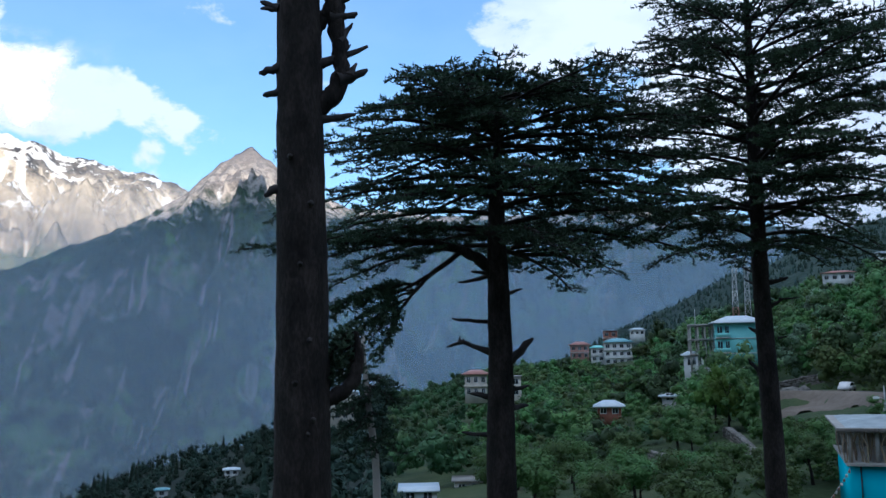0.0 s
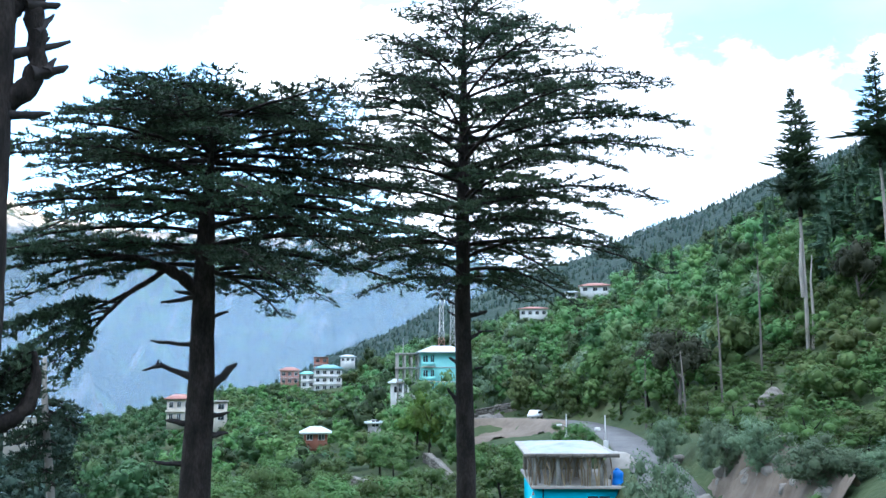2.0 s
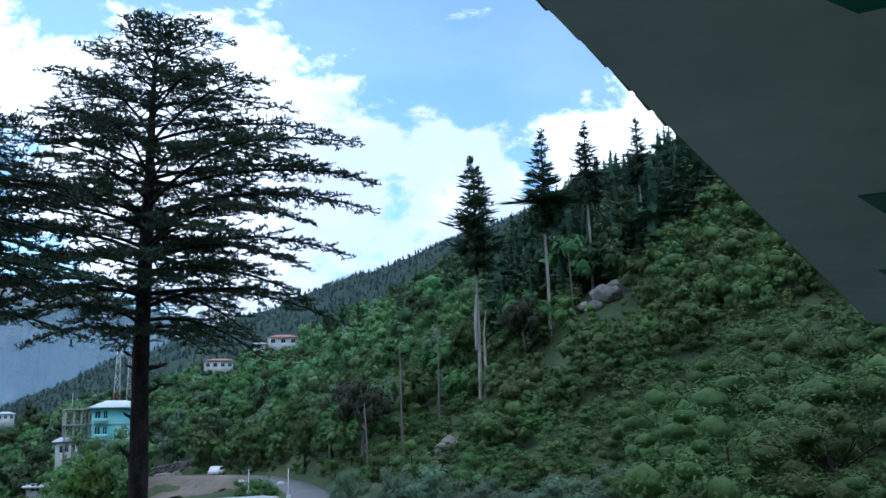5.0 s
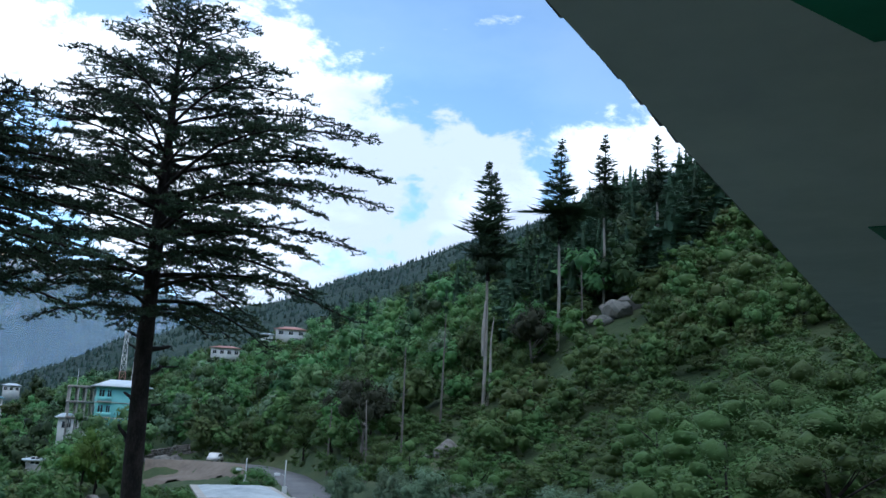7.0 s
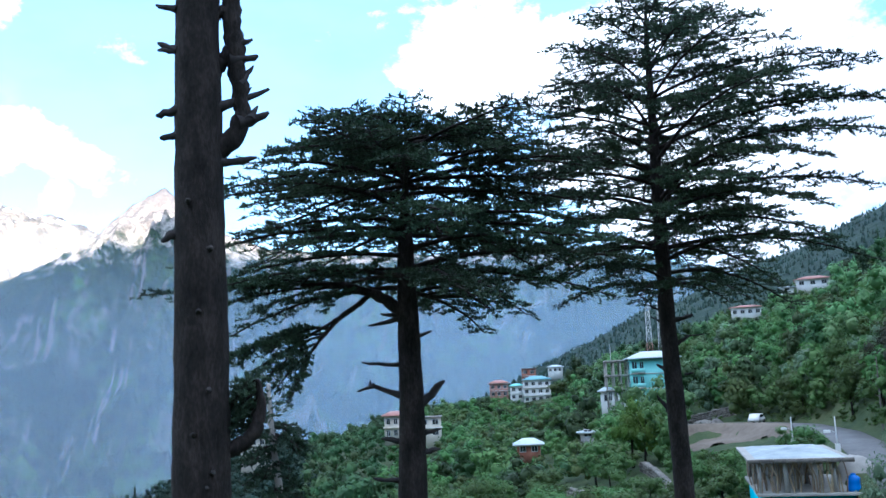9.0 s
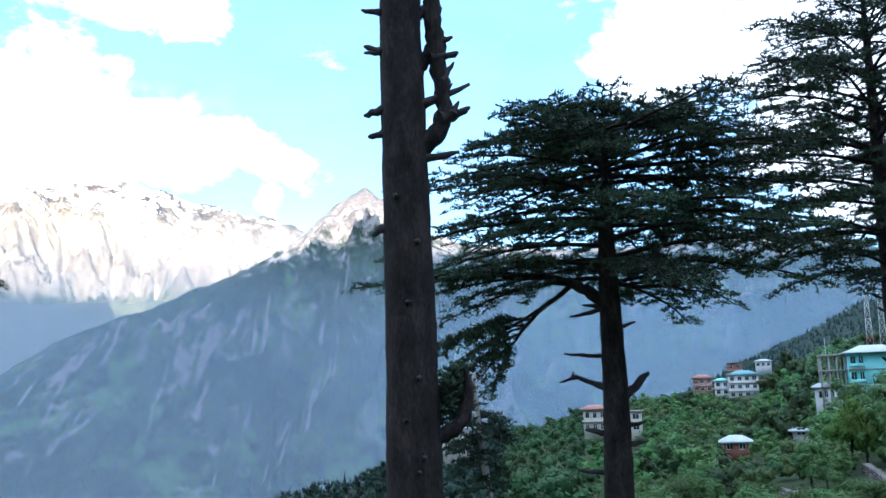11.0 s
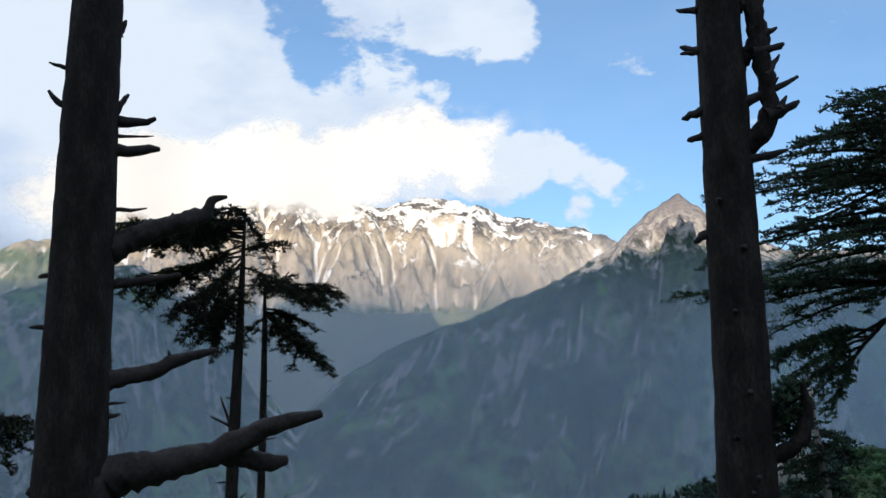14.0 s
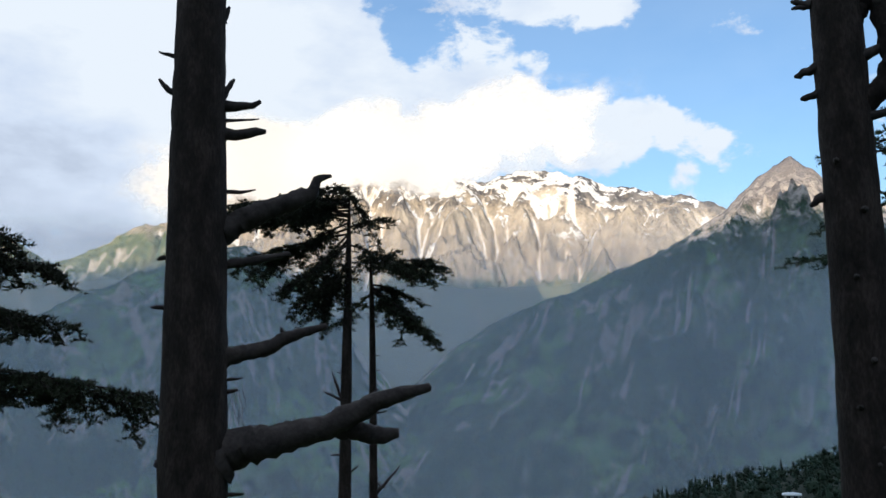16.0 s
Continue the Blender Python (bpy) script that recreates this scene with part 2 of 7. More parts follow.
CREAM = material("cream_paint", [(0.55, 0.50, 0.42), (0.72, 0.67, 0.58)], scale=0.9, rough=0.7)
TIN = material("pale_tin_sheet", [(0.50, 0.58, 0.64), (0.70, 0.76, 0.80)], scale=1.2, rough=0.45, metal=0.3)
BLUETIN = material("blue_green_tin_sheet", [(0.16, 0.36, 0.42), (0.26, 0.48, 0.54)], scale=1.2, rough=0.5)
REDTIN = material("faded_red_tin_sheet", [(0.36, 0.17, 0.14), (0.48, 0.27, 0.23)], scale=1.2, rough=0.6)
BRICK = material("brick_red_wall", [(0.24, 0.09, 0.06), (0.36, 0.15, 0.10)], scale=2.0, rough=0.9)
GLASS = material("dark_window_glass", [(0.03, 0.035, 0.045), (0.05, 0.06, 0.07)], scale=0.5, rough=0.15)
STEEL = material("galvanised_steel", [(0.42, 0.43, 0.44), (0.58, 0.58, 0.58)], scale=3, rough=0.5, metal=0.6)
BAMBOO = material("weathered_bamboo", [(0.20, 0.15, 0.10), (0.36, 0.29, 0.20)], scale=5, rough=0.8, vary=0.3)
SOFFIT = material("grey_painted_soffit", [(0.30, 0.33, 0.33), (0.40, 0.43, 0.42)], scale=1.4, rough=0.85, bump=0.002)
GREENPAINT = material("dark_green_paint", [(0.01, 0.13, 0.07), (0.02, 0.19, 0.10)], scale=3, rough=0.6)
DARKTIN = material("dark_roof_sheet", [(0.05, 0.055, 0.06), (0.10, 0.10, 0.105)], scale=4, rough=0.6)
SHEET = material("dusty_pale_sheet", [(0.26, 0.30, 0.32), (0.50, 0.55, 0.57)], scale=1.1, rough=0.7, bump=0.03)
PLASTIC = material("blue_tank_plastic", [(0.02, 0.16, 0.62), (0.03, 0.22, 0.72)], scale=2, rough=0.4)
CARPAINT = material("white_car_paint", [(0.72, 0.72, 0.72), (0.82, 0.82, 0.82)], scale=2, rough=0.3)
RUBBER = material("black_rubber", [(0.015, 0.015, 0.015), (0.03, 0.03, 0.03)], scale=8, rough=0.8)


class Shade:
    """Short ways to write a node material."""

    def __init__(self, name, rough=0.95):
        self.mat = bpy.data.materials.new(name)
        self.mat.use_nodes = True
        self.nt = self.mat.node_tree
        self.bsdf = self.nt.nodes["Principled BSDF"]
        self.bsdf.inputs["Roughness"].default_value = rough
        self.bsdf.inputs["Specular IOR Level"].default_value = 0.1
        self.tc = self.nt.nodes.new("ShaderNodeTexCoord")

    def link(self, a, b):
        self.nt.links.new(a, b)

    def attribute(self, name):
        n = self.nt.nodes.new("ShaderNodeAttribute")
        n.attribute_name = name
        return n.outputs["Fac"]

    def stretch(self, vec, scale, turn=0.0):
        n = self.nt.nodes.new("ShaderNodeMapping")
        n.inputs["Scale"].default_value = scale
        n.inputs["Rotation"].default_value = (0, 0, radians(turn))
        self.link(vec, n.inputs["Vector"])
        return n.outputs[0]

    def noise(self, scale, detail, vec, rough=0.6, dist=0.0):
        n = self.nt.nodes.new("ShaderNodeTexNoise")
        n.inputs["Scale"].default_value, n.inputs["Detail"].default_value = scale, detail
        n.inputs["Roughness"].default_value, n.inputs["Distortion"].default_value = rough, dist
        self.link(vec, n.inputs["Vector"])
        return n.outputs[0]

    def ramp(self, v, a, b, c=0.0, d=1.0):
        n = self.nt.nodes.new("ShaderNodeMapRange")
        n.interpolation_type = "SMOOTHSTEP"
        for k, x in (("From Min", a), ("From Max", b), ("To Min", c), ("To Max", d)):
            n.inputs[k].default_value = x
        self.link(v, n.inputs["Value"])
        return n.outputs[0]

    def calc(self, op, a, b):
        n = self.nt.nodes.new("ShaderNodeMath")
        n.operation = op
        for i, v in enumerate((a, b)):
            if isinstance(v, (int, float)):
                n.inputs[i].default_value = v
            else:
                self.link(v, n.inputs[i])
        return n.outputs[0]

    def mix(self, f, a, b):
        n = self.nt.nodes.new("ShaderNodeMix")
        n.data_type = "RGBA"
        self.link(f, n.inputs["Factor"])
        for i, v in ((6, a), (7, b)):
            if isinstance(v, tuple):
                n.inputs[i].default_value = (*v, 1)
            else:
                self.link(v, n.inputs[i])
        return n.outputs[2]

    def finish(self, colour, height, relief):
        self.link(colour, self.bsdf.inputs["Base Color"])
        b = self.nt.nodes.new("ShaderNodeBump")
        b.inputs["Strength"].default_value, b.inputs["Distance"].default_value = 1.0, relief
        self.link(height, b.inputs["Height"])
        self.link(b.outputs[0], self.bsdf.inputs["Normal"])
        return self.mat


def massif_material():
    """Grass at the foot, beige scree and ribs, rock on top darkened partly for cloud shadow; snow in the couloirs and
    in broken bands near the crest.
    """
    m = Shade("sunlit_rock_and_snow")
    ob, plan = m.tc.outputs["Object"], m.tc.outputs["UV"]
    gully, rise = m.attribute("gully"), m.attribute("rise")
    fine = m.noise(0.026, 9, ob, 0.66)
    broad = m.noise(0.003, 5, ob)
    ribs = m.noise(1.0, 8, m.stretch(plan, (70.0, 24.0, 1.0), 12), 0.68, 0.6)
    bands = m.noise(1.0, 7, m.stretch(plan, (34.0, 30.0, 1.0), 24), 0.6, 0.5)
    level = m.calc("ADD", rise, m.calc("MULTIPLY", m.calc("SUBTRACT", broad, 0.5), 0.5))
    level = m.calc("ADD", level, m.calc("MULTIPLY", m.calc("SUBTRACT", fine, 0.5), 0.35))
    base = m.mix(m.ramp(ribs, 0.40, 0.60), (0.35, 0.305, 0.25), (0.53, 0.46, 0.37))
    base = m.mix(m.ramp(fine, 0.52, 0.66, 0.0, 0.6), base, (0.24, 0.22, 0.20))
    base = m.mix(m.ramp(level, 0.46, 0.30), base, m.mix(m.ramp(fine, 0.44, 0.58), (0.13, 0.17, 0.09), (0.27, 0.28, 0.15)))
    # grey upper rock, with the clouds' shadow painted into its dark tones
    base = m.mix(m.ramp(level, 0.70, 0.86), base, m.mix(m.ramp(ribs, 0.42, 0.60), (0.10, 0.10, 0.115), (0.22, 0.21, 0.21)))
    lines = m.calc("ADD", gully, m.calc("MULTIPLY", m.calc("SUBTRACT", fine, 0.5), 0.5))
    base = m.mix(m.ramp(lines, 0.25, 0.50, 0.0, 0.8), base, (0.72, 0.64, 0.54))
    high = m.ramp(rise, 0.45, 0.72)
    snow = m.calc("MULTIPLY", m.ramp(lines, 0.48, 0.62), m.ramp(rise, 0.24, 0.42))
    patch = m.calc("ADD", m.calc("MULTIPLY", bands, 0.75), m.calc("MULTIPLY", m.calc("SUBTRACT", fine, 0.5), 0.45))
    patch = m.calc("ADD", patch, m.calc("MULTIPLY", m.ramp(rise, 0.66, 1.0), 0.13))
    snow = m.calc("MAXIMUM", snow, m.calc("MULTIPLY", m.ramp(patch, 0.455, 0.50), high))
    base = m.mix(snow, base, (0.84, 0.85, 0.88))
    return m.finish(base, m.calc("ADD", fine, m.calc("MULTIPLY", ribs, 0.6)), 20.0)


def spur_material():
    """Dark forest speckled by its tree crowns, green clearings, bare earth slips along the fall line, rock towards the
    peak, its tip greyed as if in cloud shade.
    """
    m = Shade("forested_spur")
    ob, plan = m.tc.outputs["Object"], m.tc.outputs["UV"]
    gully, rise = m.attribute("gully"), m.attribute("rise")
    fine = m.noise(0.03, 9, ob, 0.62)
    speck = m.noise(0.11, 4, ob, 0.6)
    broad = m.noise(0.0030, 5, ob)
    patch = m.noise(0.0055, 6, ob, 0.55)
    slips = m.noise(1.0, 7, m.stretch(plan, (26.0, 4.2, 1.0)), 0.66, 1.3)
    runs = m.noise(1.0, 6, m.stretch(plan, (70.0, 3.0, 1.0)), 0.62, 0.7)
    base = m.mix(m.ramp(m.calc("ADD", m.calc("MULTIPLY", broad, 0.55), m.calc("MULTIPLY", fine, 0.45)), 0.43, 0.58), (0.030, 0.060, 0.040), (0.074, 0.110, 0.066))
    base = m.mix(m.ramp(speck, 0.46, 0.62, 0.0, 0.65), base, (0.016, 0.030, 0.026))
    base = m.mix(m.calc("MULTIPLY", m.ramp(patch, 0.49, 0.60), m.ramp(fine, 0.40, 0.58)), base, (0.090, 0.175, 0.055))
    torn = m.calc("ADD", slips, m.calc("MULTIPLY", m.calc("SUBTRACT", fine, 0.5), 0.42))
    base = m.mix(m.calc("MULTIPLY", m.ramp(torn, 0.545, 0.62, 0.0, 0.8), m.ramp(broad, 0.40, 0.50)), base, (0.22, 0.195, 0.185))
    base = m.mix(m.calc("MULTIPLY", m.ramp(runs, 0.57, 0.63, 0.0, 0.9), m.calc("MULTIPLY", m.ramp(patch, 0.44, 0.52), m.ramp(rise, 0.30, 0.16))), base, (0.20, 0.185, 0.17))
    lines = m.calc("ADD", gully, m.calc("MULTIPLY", m.calc("SUBTRACT", fine, 0.5), 0.7))
    base = m.mix(m.calc("MULTIPLY", m.ramp(lines, 0.55, 0.85, 0.0, 0.85), m.ramp(patch, 0.42, 0.52)), base, (0.34, 0.31, 0.29))
    rocky = m.calc("ADD", rise, m.calc("MULTIPLY", m.calc("SUBTRACT", fine, 0.5), 0.45))
    base = m.mix(m.ramp(rocky, 0.34, 0.46), base, m.mix(m.ramp(fine, 0.42, 0.60), (0.27, 0.245, 0.24), (0.50, 0.45, 0.41)))
    # cloud shade on the peak's tip, painted as a darker grey
    base = m.mix(m.ramp(rocky, 0.55, 0.60, 0.0, 0.8), base, (0.20, 0.19, 0.205))
    base = m.mix(m.calc("MULTIPLY", m.ramp(lines, 0.42, 0.62), m.ramp(rocky, 0.40, 0.50)), base, (0.80, 0.80, 0.82))
    return m.finish(base, m.calc("ADD", fine, m.calc("MULTIPLY", speck, 0.5)), 14.0)


MASSIF = massif_material()
SPUR = spur_material()


# ---- mesh helpers ----
class Bag:
    """Collects vertices and faces and makes one mesh of them."""

    def __init__(self):
        self.v, self.f, self.n = [], [], 0

    def add(self, verts, faces):
        verts, faces = np.asarray(verts, float).reshape(-1, 3), np.asarray(faces, np.int64)
        self.v.append(verts)
        self.f.append(faces + self.n)
        self.n += len(verts)

    def tube(self, pts, radii, sides=6, rough=0.0, rng=None):
        pts = np.asarray(pts, float)
        radii = np.asarray(radii, float)
        tan = np.gradient(pts, axis=0)
        tan /= np.linalg.norm(tan, axis=1)[:, None] + 1e-9
        a = np.empty_like(tan)
        first = np.cross(tan[0], (1.0, 0, 0) if abs(tan[0, 2]) > 0.9 else (0, 0, 1.0))
        for i in range(len(pts)):          # the ring's frame is carried along the curve, so that it never twists
            first = first - tan[i] * (first @ tan[i])
            first = first / (math.sqrt(first @ first) + 1e-9)
            a[i] = first
        b = np.cross(tan, a)
        ang = np.arange(sides) * 2 * math.pi / sides
        rr = radii[:, None] * np.ones((1, sides))
        if rough:
            rr = rr * (1 + rough * rng.standard_normal(rr.shape))
        ring = pts[:, None, :] + rr[..., None] * (np.cos(ang)[None, :, None] * a[:, None, :] + np.sin(ang)[None, :, None] * b[:, None, :])
        k, s = len(pts), sides
        i, j = np.meshgrid(np.arange(k - 1), np.arange(s), indexing="ij")
        q = np.stack([i * s + j, i * s + (j + 1) % s, (i + 1) * s + (j + 1) % s, (i + 1) * s + j], -1).reshape(-1, 4)
        self.add(ring.reshape(-1, 3), q)
        base = self.n
        self.add([pts[-1] + tan[-1] * radii[-1] * 0.4], np.zeros((0, 3), int))
        top = base - s
        self.f.append(np.array([[top + j2, top + (j2 + 1) % s, base] for j2 in range(s)]))

    def box(self, lo, hi, m=None):
        x0, y0, z0 = lo
        x1, y1, z1 = hi
        v = np.array([(x0, y0, z0), (x1, y0, z0), (x1, y1, z0), (x0, y1, z0), (x0, y0, z1), (x1, y0, z1), (x1, y1, z1), (x0, y1, z1)], float)
        if m is not None:
            v = v @ np.array(m.to_3x3()).T + np.array(m.translation)
        self.add(v, [(0, 3, 2, 1), (4, 5, 6, 7), (0, 1, 5, 4), (1, 2, 6, 5), (2, 3, 7, 6), (3, 0, 4, 7)])

    def mesh(self, name, mat=None, smooth=False):
        me = bpy.data.meshes.new(name)
        v = np.concatenate(self.v)
        faces = [f for f in self.f if len(f)]
        sizes = np.concatenate([np.full(len(f), f.shape[1]) for f in faces])
        loops = np.concatenate([f.ravel() for f in faces])
        me.vertices.add(len(v))
        me.vertices.foreach_set("co", v.astype(np.float32).ravel())
        me.loops.add(len(loops))
        me.loops.foreach_set("vertex_index", loops.astype(np.int32))
        me.polygons.add(len(sizes))
        me.polygons.foreach_set("loop_start", np.concatenate([[0], np.cumsum(sizes)[:-1]]).astype(np.int32))
        me.update(calc_edges=True)
        me.validate()
        if smooth:
            me.shade_smooth()
        if mat:
            me.materials.append(mat)
        return me


def part(name, bag, mat, parent=None, label="", smooth=False):
    ob = new(name, bag.mesh(name, mat, smooth) if isinstance(bag, Bag) else bag)
    ob.parent = parent
    return tagged(ob, label)


def thing(name, label, category, group="", m=None, kind=""):
    ob = new(name)
    if m is not None:
        ob.matrix_basis = m
    return tagged(ob, label, category, group, kind)


def bevel_box(lo, hi, width=0.02):
    """A box with eased edges."""
    bm = bmesh.new()
    bmesh.ops.create_cube(bm, size=1.0)
    size, mid = Vector(hi) - Vector(lo), (Vector(hi) + Vector(lo)) / 2
    for v in bm.verts:
        v.co = Vector(v.co[i] * size[i] + mid[i] for i in range(3))
    bmesh.ops.bevel(bm, geom=list(bm.edges), offset=width, segments=1, affect="EDGES")
    me = bpy.data.meshes.new("box")
    bm.to_mesh(me)
    bm.free()
    return me


def with_material(me, mat):
    me.materials.append(mat)
    return me


def value_noise(x, y, seed=0):
    """Smooth lattice noise from 0 to 1."""
    xi, yi = np.floor(x).astype(np.int64), np.floor(y).astype(np.int64)
    xf, yf = x - xi, y - yi
    u, w = xf * xf * xf * (xf * (xf * 6 - 15) + 10), yf * yf * yf * (yf * (yf * 6 - 15) + 10)

    def h(a, b):
        n = (a * 374761393 + b * 668265263 + seed * 1442695041) & 0x7FFFFFFF
        n = ((n ^ (n >> 13)) * 1274126177) & 0x7FFFFFFF
        return ((n ^ (n >> 16)) & 0xFFFF) / 65535.0

    return (h(xi, yi) * (1 - u) + h(xi + 1, yi) * u) * (1 - w) + (h(xi, yi + 1) * (1 - u) + h(xi + 1, yi + 1) * u) * w


def fbm(x, y, octaves=5, seed=0, gain=0.5):
    s, a, t = 0.0, 1.0, 0.0
    for i in range(octaves):
        s, t = s + a * value_noise(x * 2 ** i, y * 2 ** i, seed + i), t + a
        a *= gain
    return s / t


def ridged(x, y, octaves=6, seed=0, gain=0.55):
    s, a, t = 0.0, 1.0, 0.0
    for i in range(octaves):
        n = 1 - np.abs(2 * value_noise(x * 2 ** i, y * 2 ** i, seed + i) - 1)
        s, t = s + a * n * n, t + a
        a *= gain
    return s / t


# ---- the lie of the land: heights by bearing (columns) and distance (rows) ----
BEARINGS = [60, 30, 15, 5, -5, -12, -18, -25, -32, -40, -48, -60]
LAND = [
    (0, [-6] * 12),
    (30, [-9, -9, -9, -9, -8.5, -8, -8.5, -9, -9, -8, -7, -5]),
    (60, [-14, -14, -14, -13, -12, -12, -12.5, -13, -11, -7, -3, 2]),
    (100, [-22, -22, -20, -17, -15, -13.5, -12.5, -10.5, -6.0, 1, 9, 18]),
    (150, [-36, -32, -26, -20, -16, -13, -9.5, -6.3, 4, 16, 28, 44]),
    (220, [-56, -44, -32, -21, -14, -10, -3, 8, 18, 34, 50, 70]),
    (300, [-80, -56, -38, -21, -10, -3.5, 6, 19, 32, 52, 74, 98]),
    (450, [-140, -80, -46, -24, -10, -2, 8, 26, 46, 80, 112, 150]),
    (900, [-280, -260, -180, -80, -25, 29, 71, 111, 151, 196, 248, 300]),
    (1500, [-300, -300, -280, -240, -180, -90, -20, 40, 80, 140, 200, 260]),
    (4900, [-320] * 12),
]
RINGS = np.array([r for r, _ in LAND], float)
TABLE = np.array([row for _, row in LAND], float)
COLS = -np.array(BEARINGS, float)
ROAD = [polar(az, 0, r).to_2d() for az, r in ((-36, 55), (-33, 66), (-31, 76), (-29.4, 92), (-28, 115), (-26, 138), (-23, 150), (-20, 152), (-16.5, 157))]
ROAD_Z = [-10.8, -9.4, -7.6, -6.6, -6.4, -6.5, -6.6, -6.7, -7.4]


def fine_road():
    pts = np.array([(p.x, p.y) for p in ROAD])
    s = np.concatenate([[0], np.cumsum(np.linalg.norm(np.diff(pts, axis=0), axis=1))])
    q = np.linspace(0, s[-1], 90)
    xy = np.stack([np.interp(q, s, pts[:, 0]), np.interp(q, s, pts[:, 1])], 1)
    z = np.interp(q, s, ROAD_Z)
    for _ in range(6):
        xy[1:-1] = (xy[:-2] + 2 * xy[1:-1] + xy[2:]) / 4
    return xy, z


ROAD_XY, ROAD_H = fine_road()


PADS = [(*polar(-25.9, 0, 77).to_2d(), -13.3, 9.0)]          # levelled building plots: x, y, height, radius


def land(x, y):
    """Height of the ground at places x, y."""
    x, y = np.atleast_1d(np.asarray(x, float)), np.atleast_1d(np.asarray(y, float))
    az = np.clip(np.degrees(np.arctan2(x, y)), COLS[0], COLS[-1])
    r = np.hypot(x, y)
    ci = np.clip(np.searchsorted(COLS, az) - 1, 0, len(COLS) - 2)
    cu = (az - COLS[ci]) / (COLS[ci + 1] - COLS[ci])
    cu = cu * cu * (3 - 2 * cu) * 0.5 + cu * 0.5
    ri = np.clip(np.searchsorted(RINGS, r) - 1, 0, len(RINGS) - 2)
    ru = np.clip((r - RINGS[ri]) / (RINGS[ri + 1] - RINGS[ri]), 0, 1)
    top = TABLE[ri, ci] * (1 - cu) + TABLE[ri, ci + 1] * cu
    bot = TABLE[ri + 1, ci] * (1 - cu) + TABLE[ri + 1, ci + 1] * cu
    z = top * (1 - ru) + bot * ru
    amp = np.clip(r / 90, 0.15, 6.0)
    z = z + amp * 1.6 * (fbm(x / 28 + 7, y / 28 + 3, 4, 5) - 0.5) + np.clip(r / 200 - 1, 0, 8) * 3 * (fbm(x / 160, y / 160, 3, 9) - 0.5)
    for px, py, pz, pr in PADS:
        w = np.clip((pr + 4 - np.hypot(x - px, y - py)) / 4, 0, 1)
        z = z * (1 - w) + np.minimum(z, pz) * w
    near = (r > 40) & (r < 200)
    if near.any():
        d = np.hypot(x[near, None] - ROAD_XY[None, :, 0], y[near, None] - ROAD_XY[None, :, 1])
        k = d.argmin(1)
        w = np.clip((6.0 - d.min(1)) / 2.8, 0, 1)
        w = w * w * (3 - 2 * w)
        z[near] = z[near] * (1 - w) + (ROAD_H[k] - 0.06) * w
        # the steep cut beyond the road's lower bend, with level ground above it
        beyond = (r[near] > np.hypot(ROAD_XY[k, 0], ROAD_XY[k, 1])) & (r[near] < 92)
        fade = np.clip((az[near] - 31.6) / 1.2, 0, 1) * np.clip((42 - az[near]) / 3, 0, 1) * beyond
        top = np.minimum(ROAD_H[k] + np.clip((d.min(1) - 2.5) * 1.5, 0, 4.6), -5.2)
        z[near] = z[near] + fade * np.maximum(top - z[near], 0)
    return z


def grid_faces(rows, cols, wrap=False):
    i, j = np.meshgrid(np.arange(rows - 1), np.arange(cols if wrap else cols - 1), indexing="ij")
    return np.stack([i * cols + j, i * cols + (j + 1) % cols, (i + 1) * cols + (j + 1) % cols, (i + 1) * cols + j], -1).reshape(-1, 4)


def build_ground():
    r = np.concatenate([np.linspace(0.05, 60, 24), np.geomspace(63, 420, 70), np.geomspace(440, 1500, 45), np.geomspace(1600, 4900, 12)])
    az = np.radians(np.concatenate([np.arange(-70, 66, 0.6), np.arange(66, 290, 4.0)]))
    rr, aa = np.meshgrid(r, az, indexing="ij")
    x, y = -np.sin(aa) * rr, np.cos(aa) * rr
    z = land(x.ravel(), y.ravel())
    bag = Bag()
    bag.add(np.stack([x.ravel(), y.ravel(), z], 1), grid_faces(len(r), len(az), True)[:, ::-1])
    g = part("ground", bag, SOIL, None, "", True)
    g.data.materials.append(FOREST)
    g.data.materials.append(SHADEFLOOR)
    far = (rr[:-1] > 330).astype(np.int32)
    # ground under the valley woods takes the floor colour darkened for shade
    far[(np.degrees(aa[:-1]) > 4.0) & (np.degrees(aa[:-1]) < 66) & (rr[:-1] > 70) & (rr[:-1] < 700)] = 2
    far = far.ravel()
    g.data.polygons.foreach_set("material_index", far)
    tagged(g, "green and earthy hillside falling away into a valley", "ground", kind="structure")


build_ground()


def build_road():
    t = np.gradient(ROAD_XY, axis=0)
    n = np.stack([-t[:, 1], t[:, 0]], 1)
    n /= np.linalg.norm(n, axis=1)[:, None]
    bag = Bag()
    off = np.array([-2.2, -2.1, 2.1, 2.2])
    dz = np.array([-0.15, 0.12, 0.12, -0.15])
    v = [(ROAD_XY[i, 0] + n[i, 0] * o, ROAD_XY[i, 1] + n[i, 1] * o, ROAD_H[i] + d) for i in range(len(ROAD_XY)) for o, d in zip(off, dz)]
    bag.add(v, grid_faces(len(ROAD_XY), 4)[:, ::-1])
    tagged(part("road", bag, ASPHALT), "narrow grey asphalt road curving along the hillside", "road", kind="structure")


build_road()


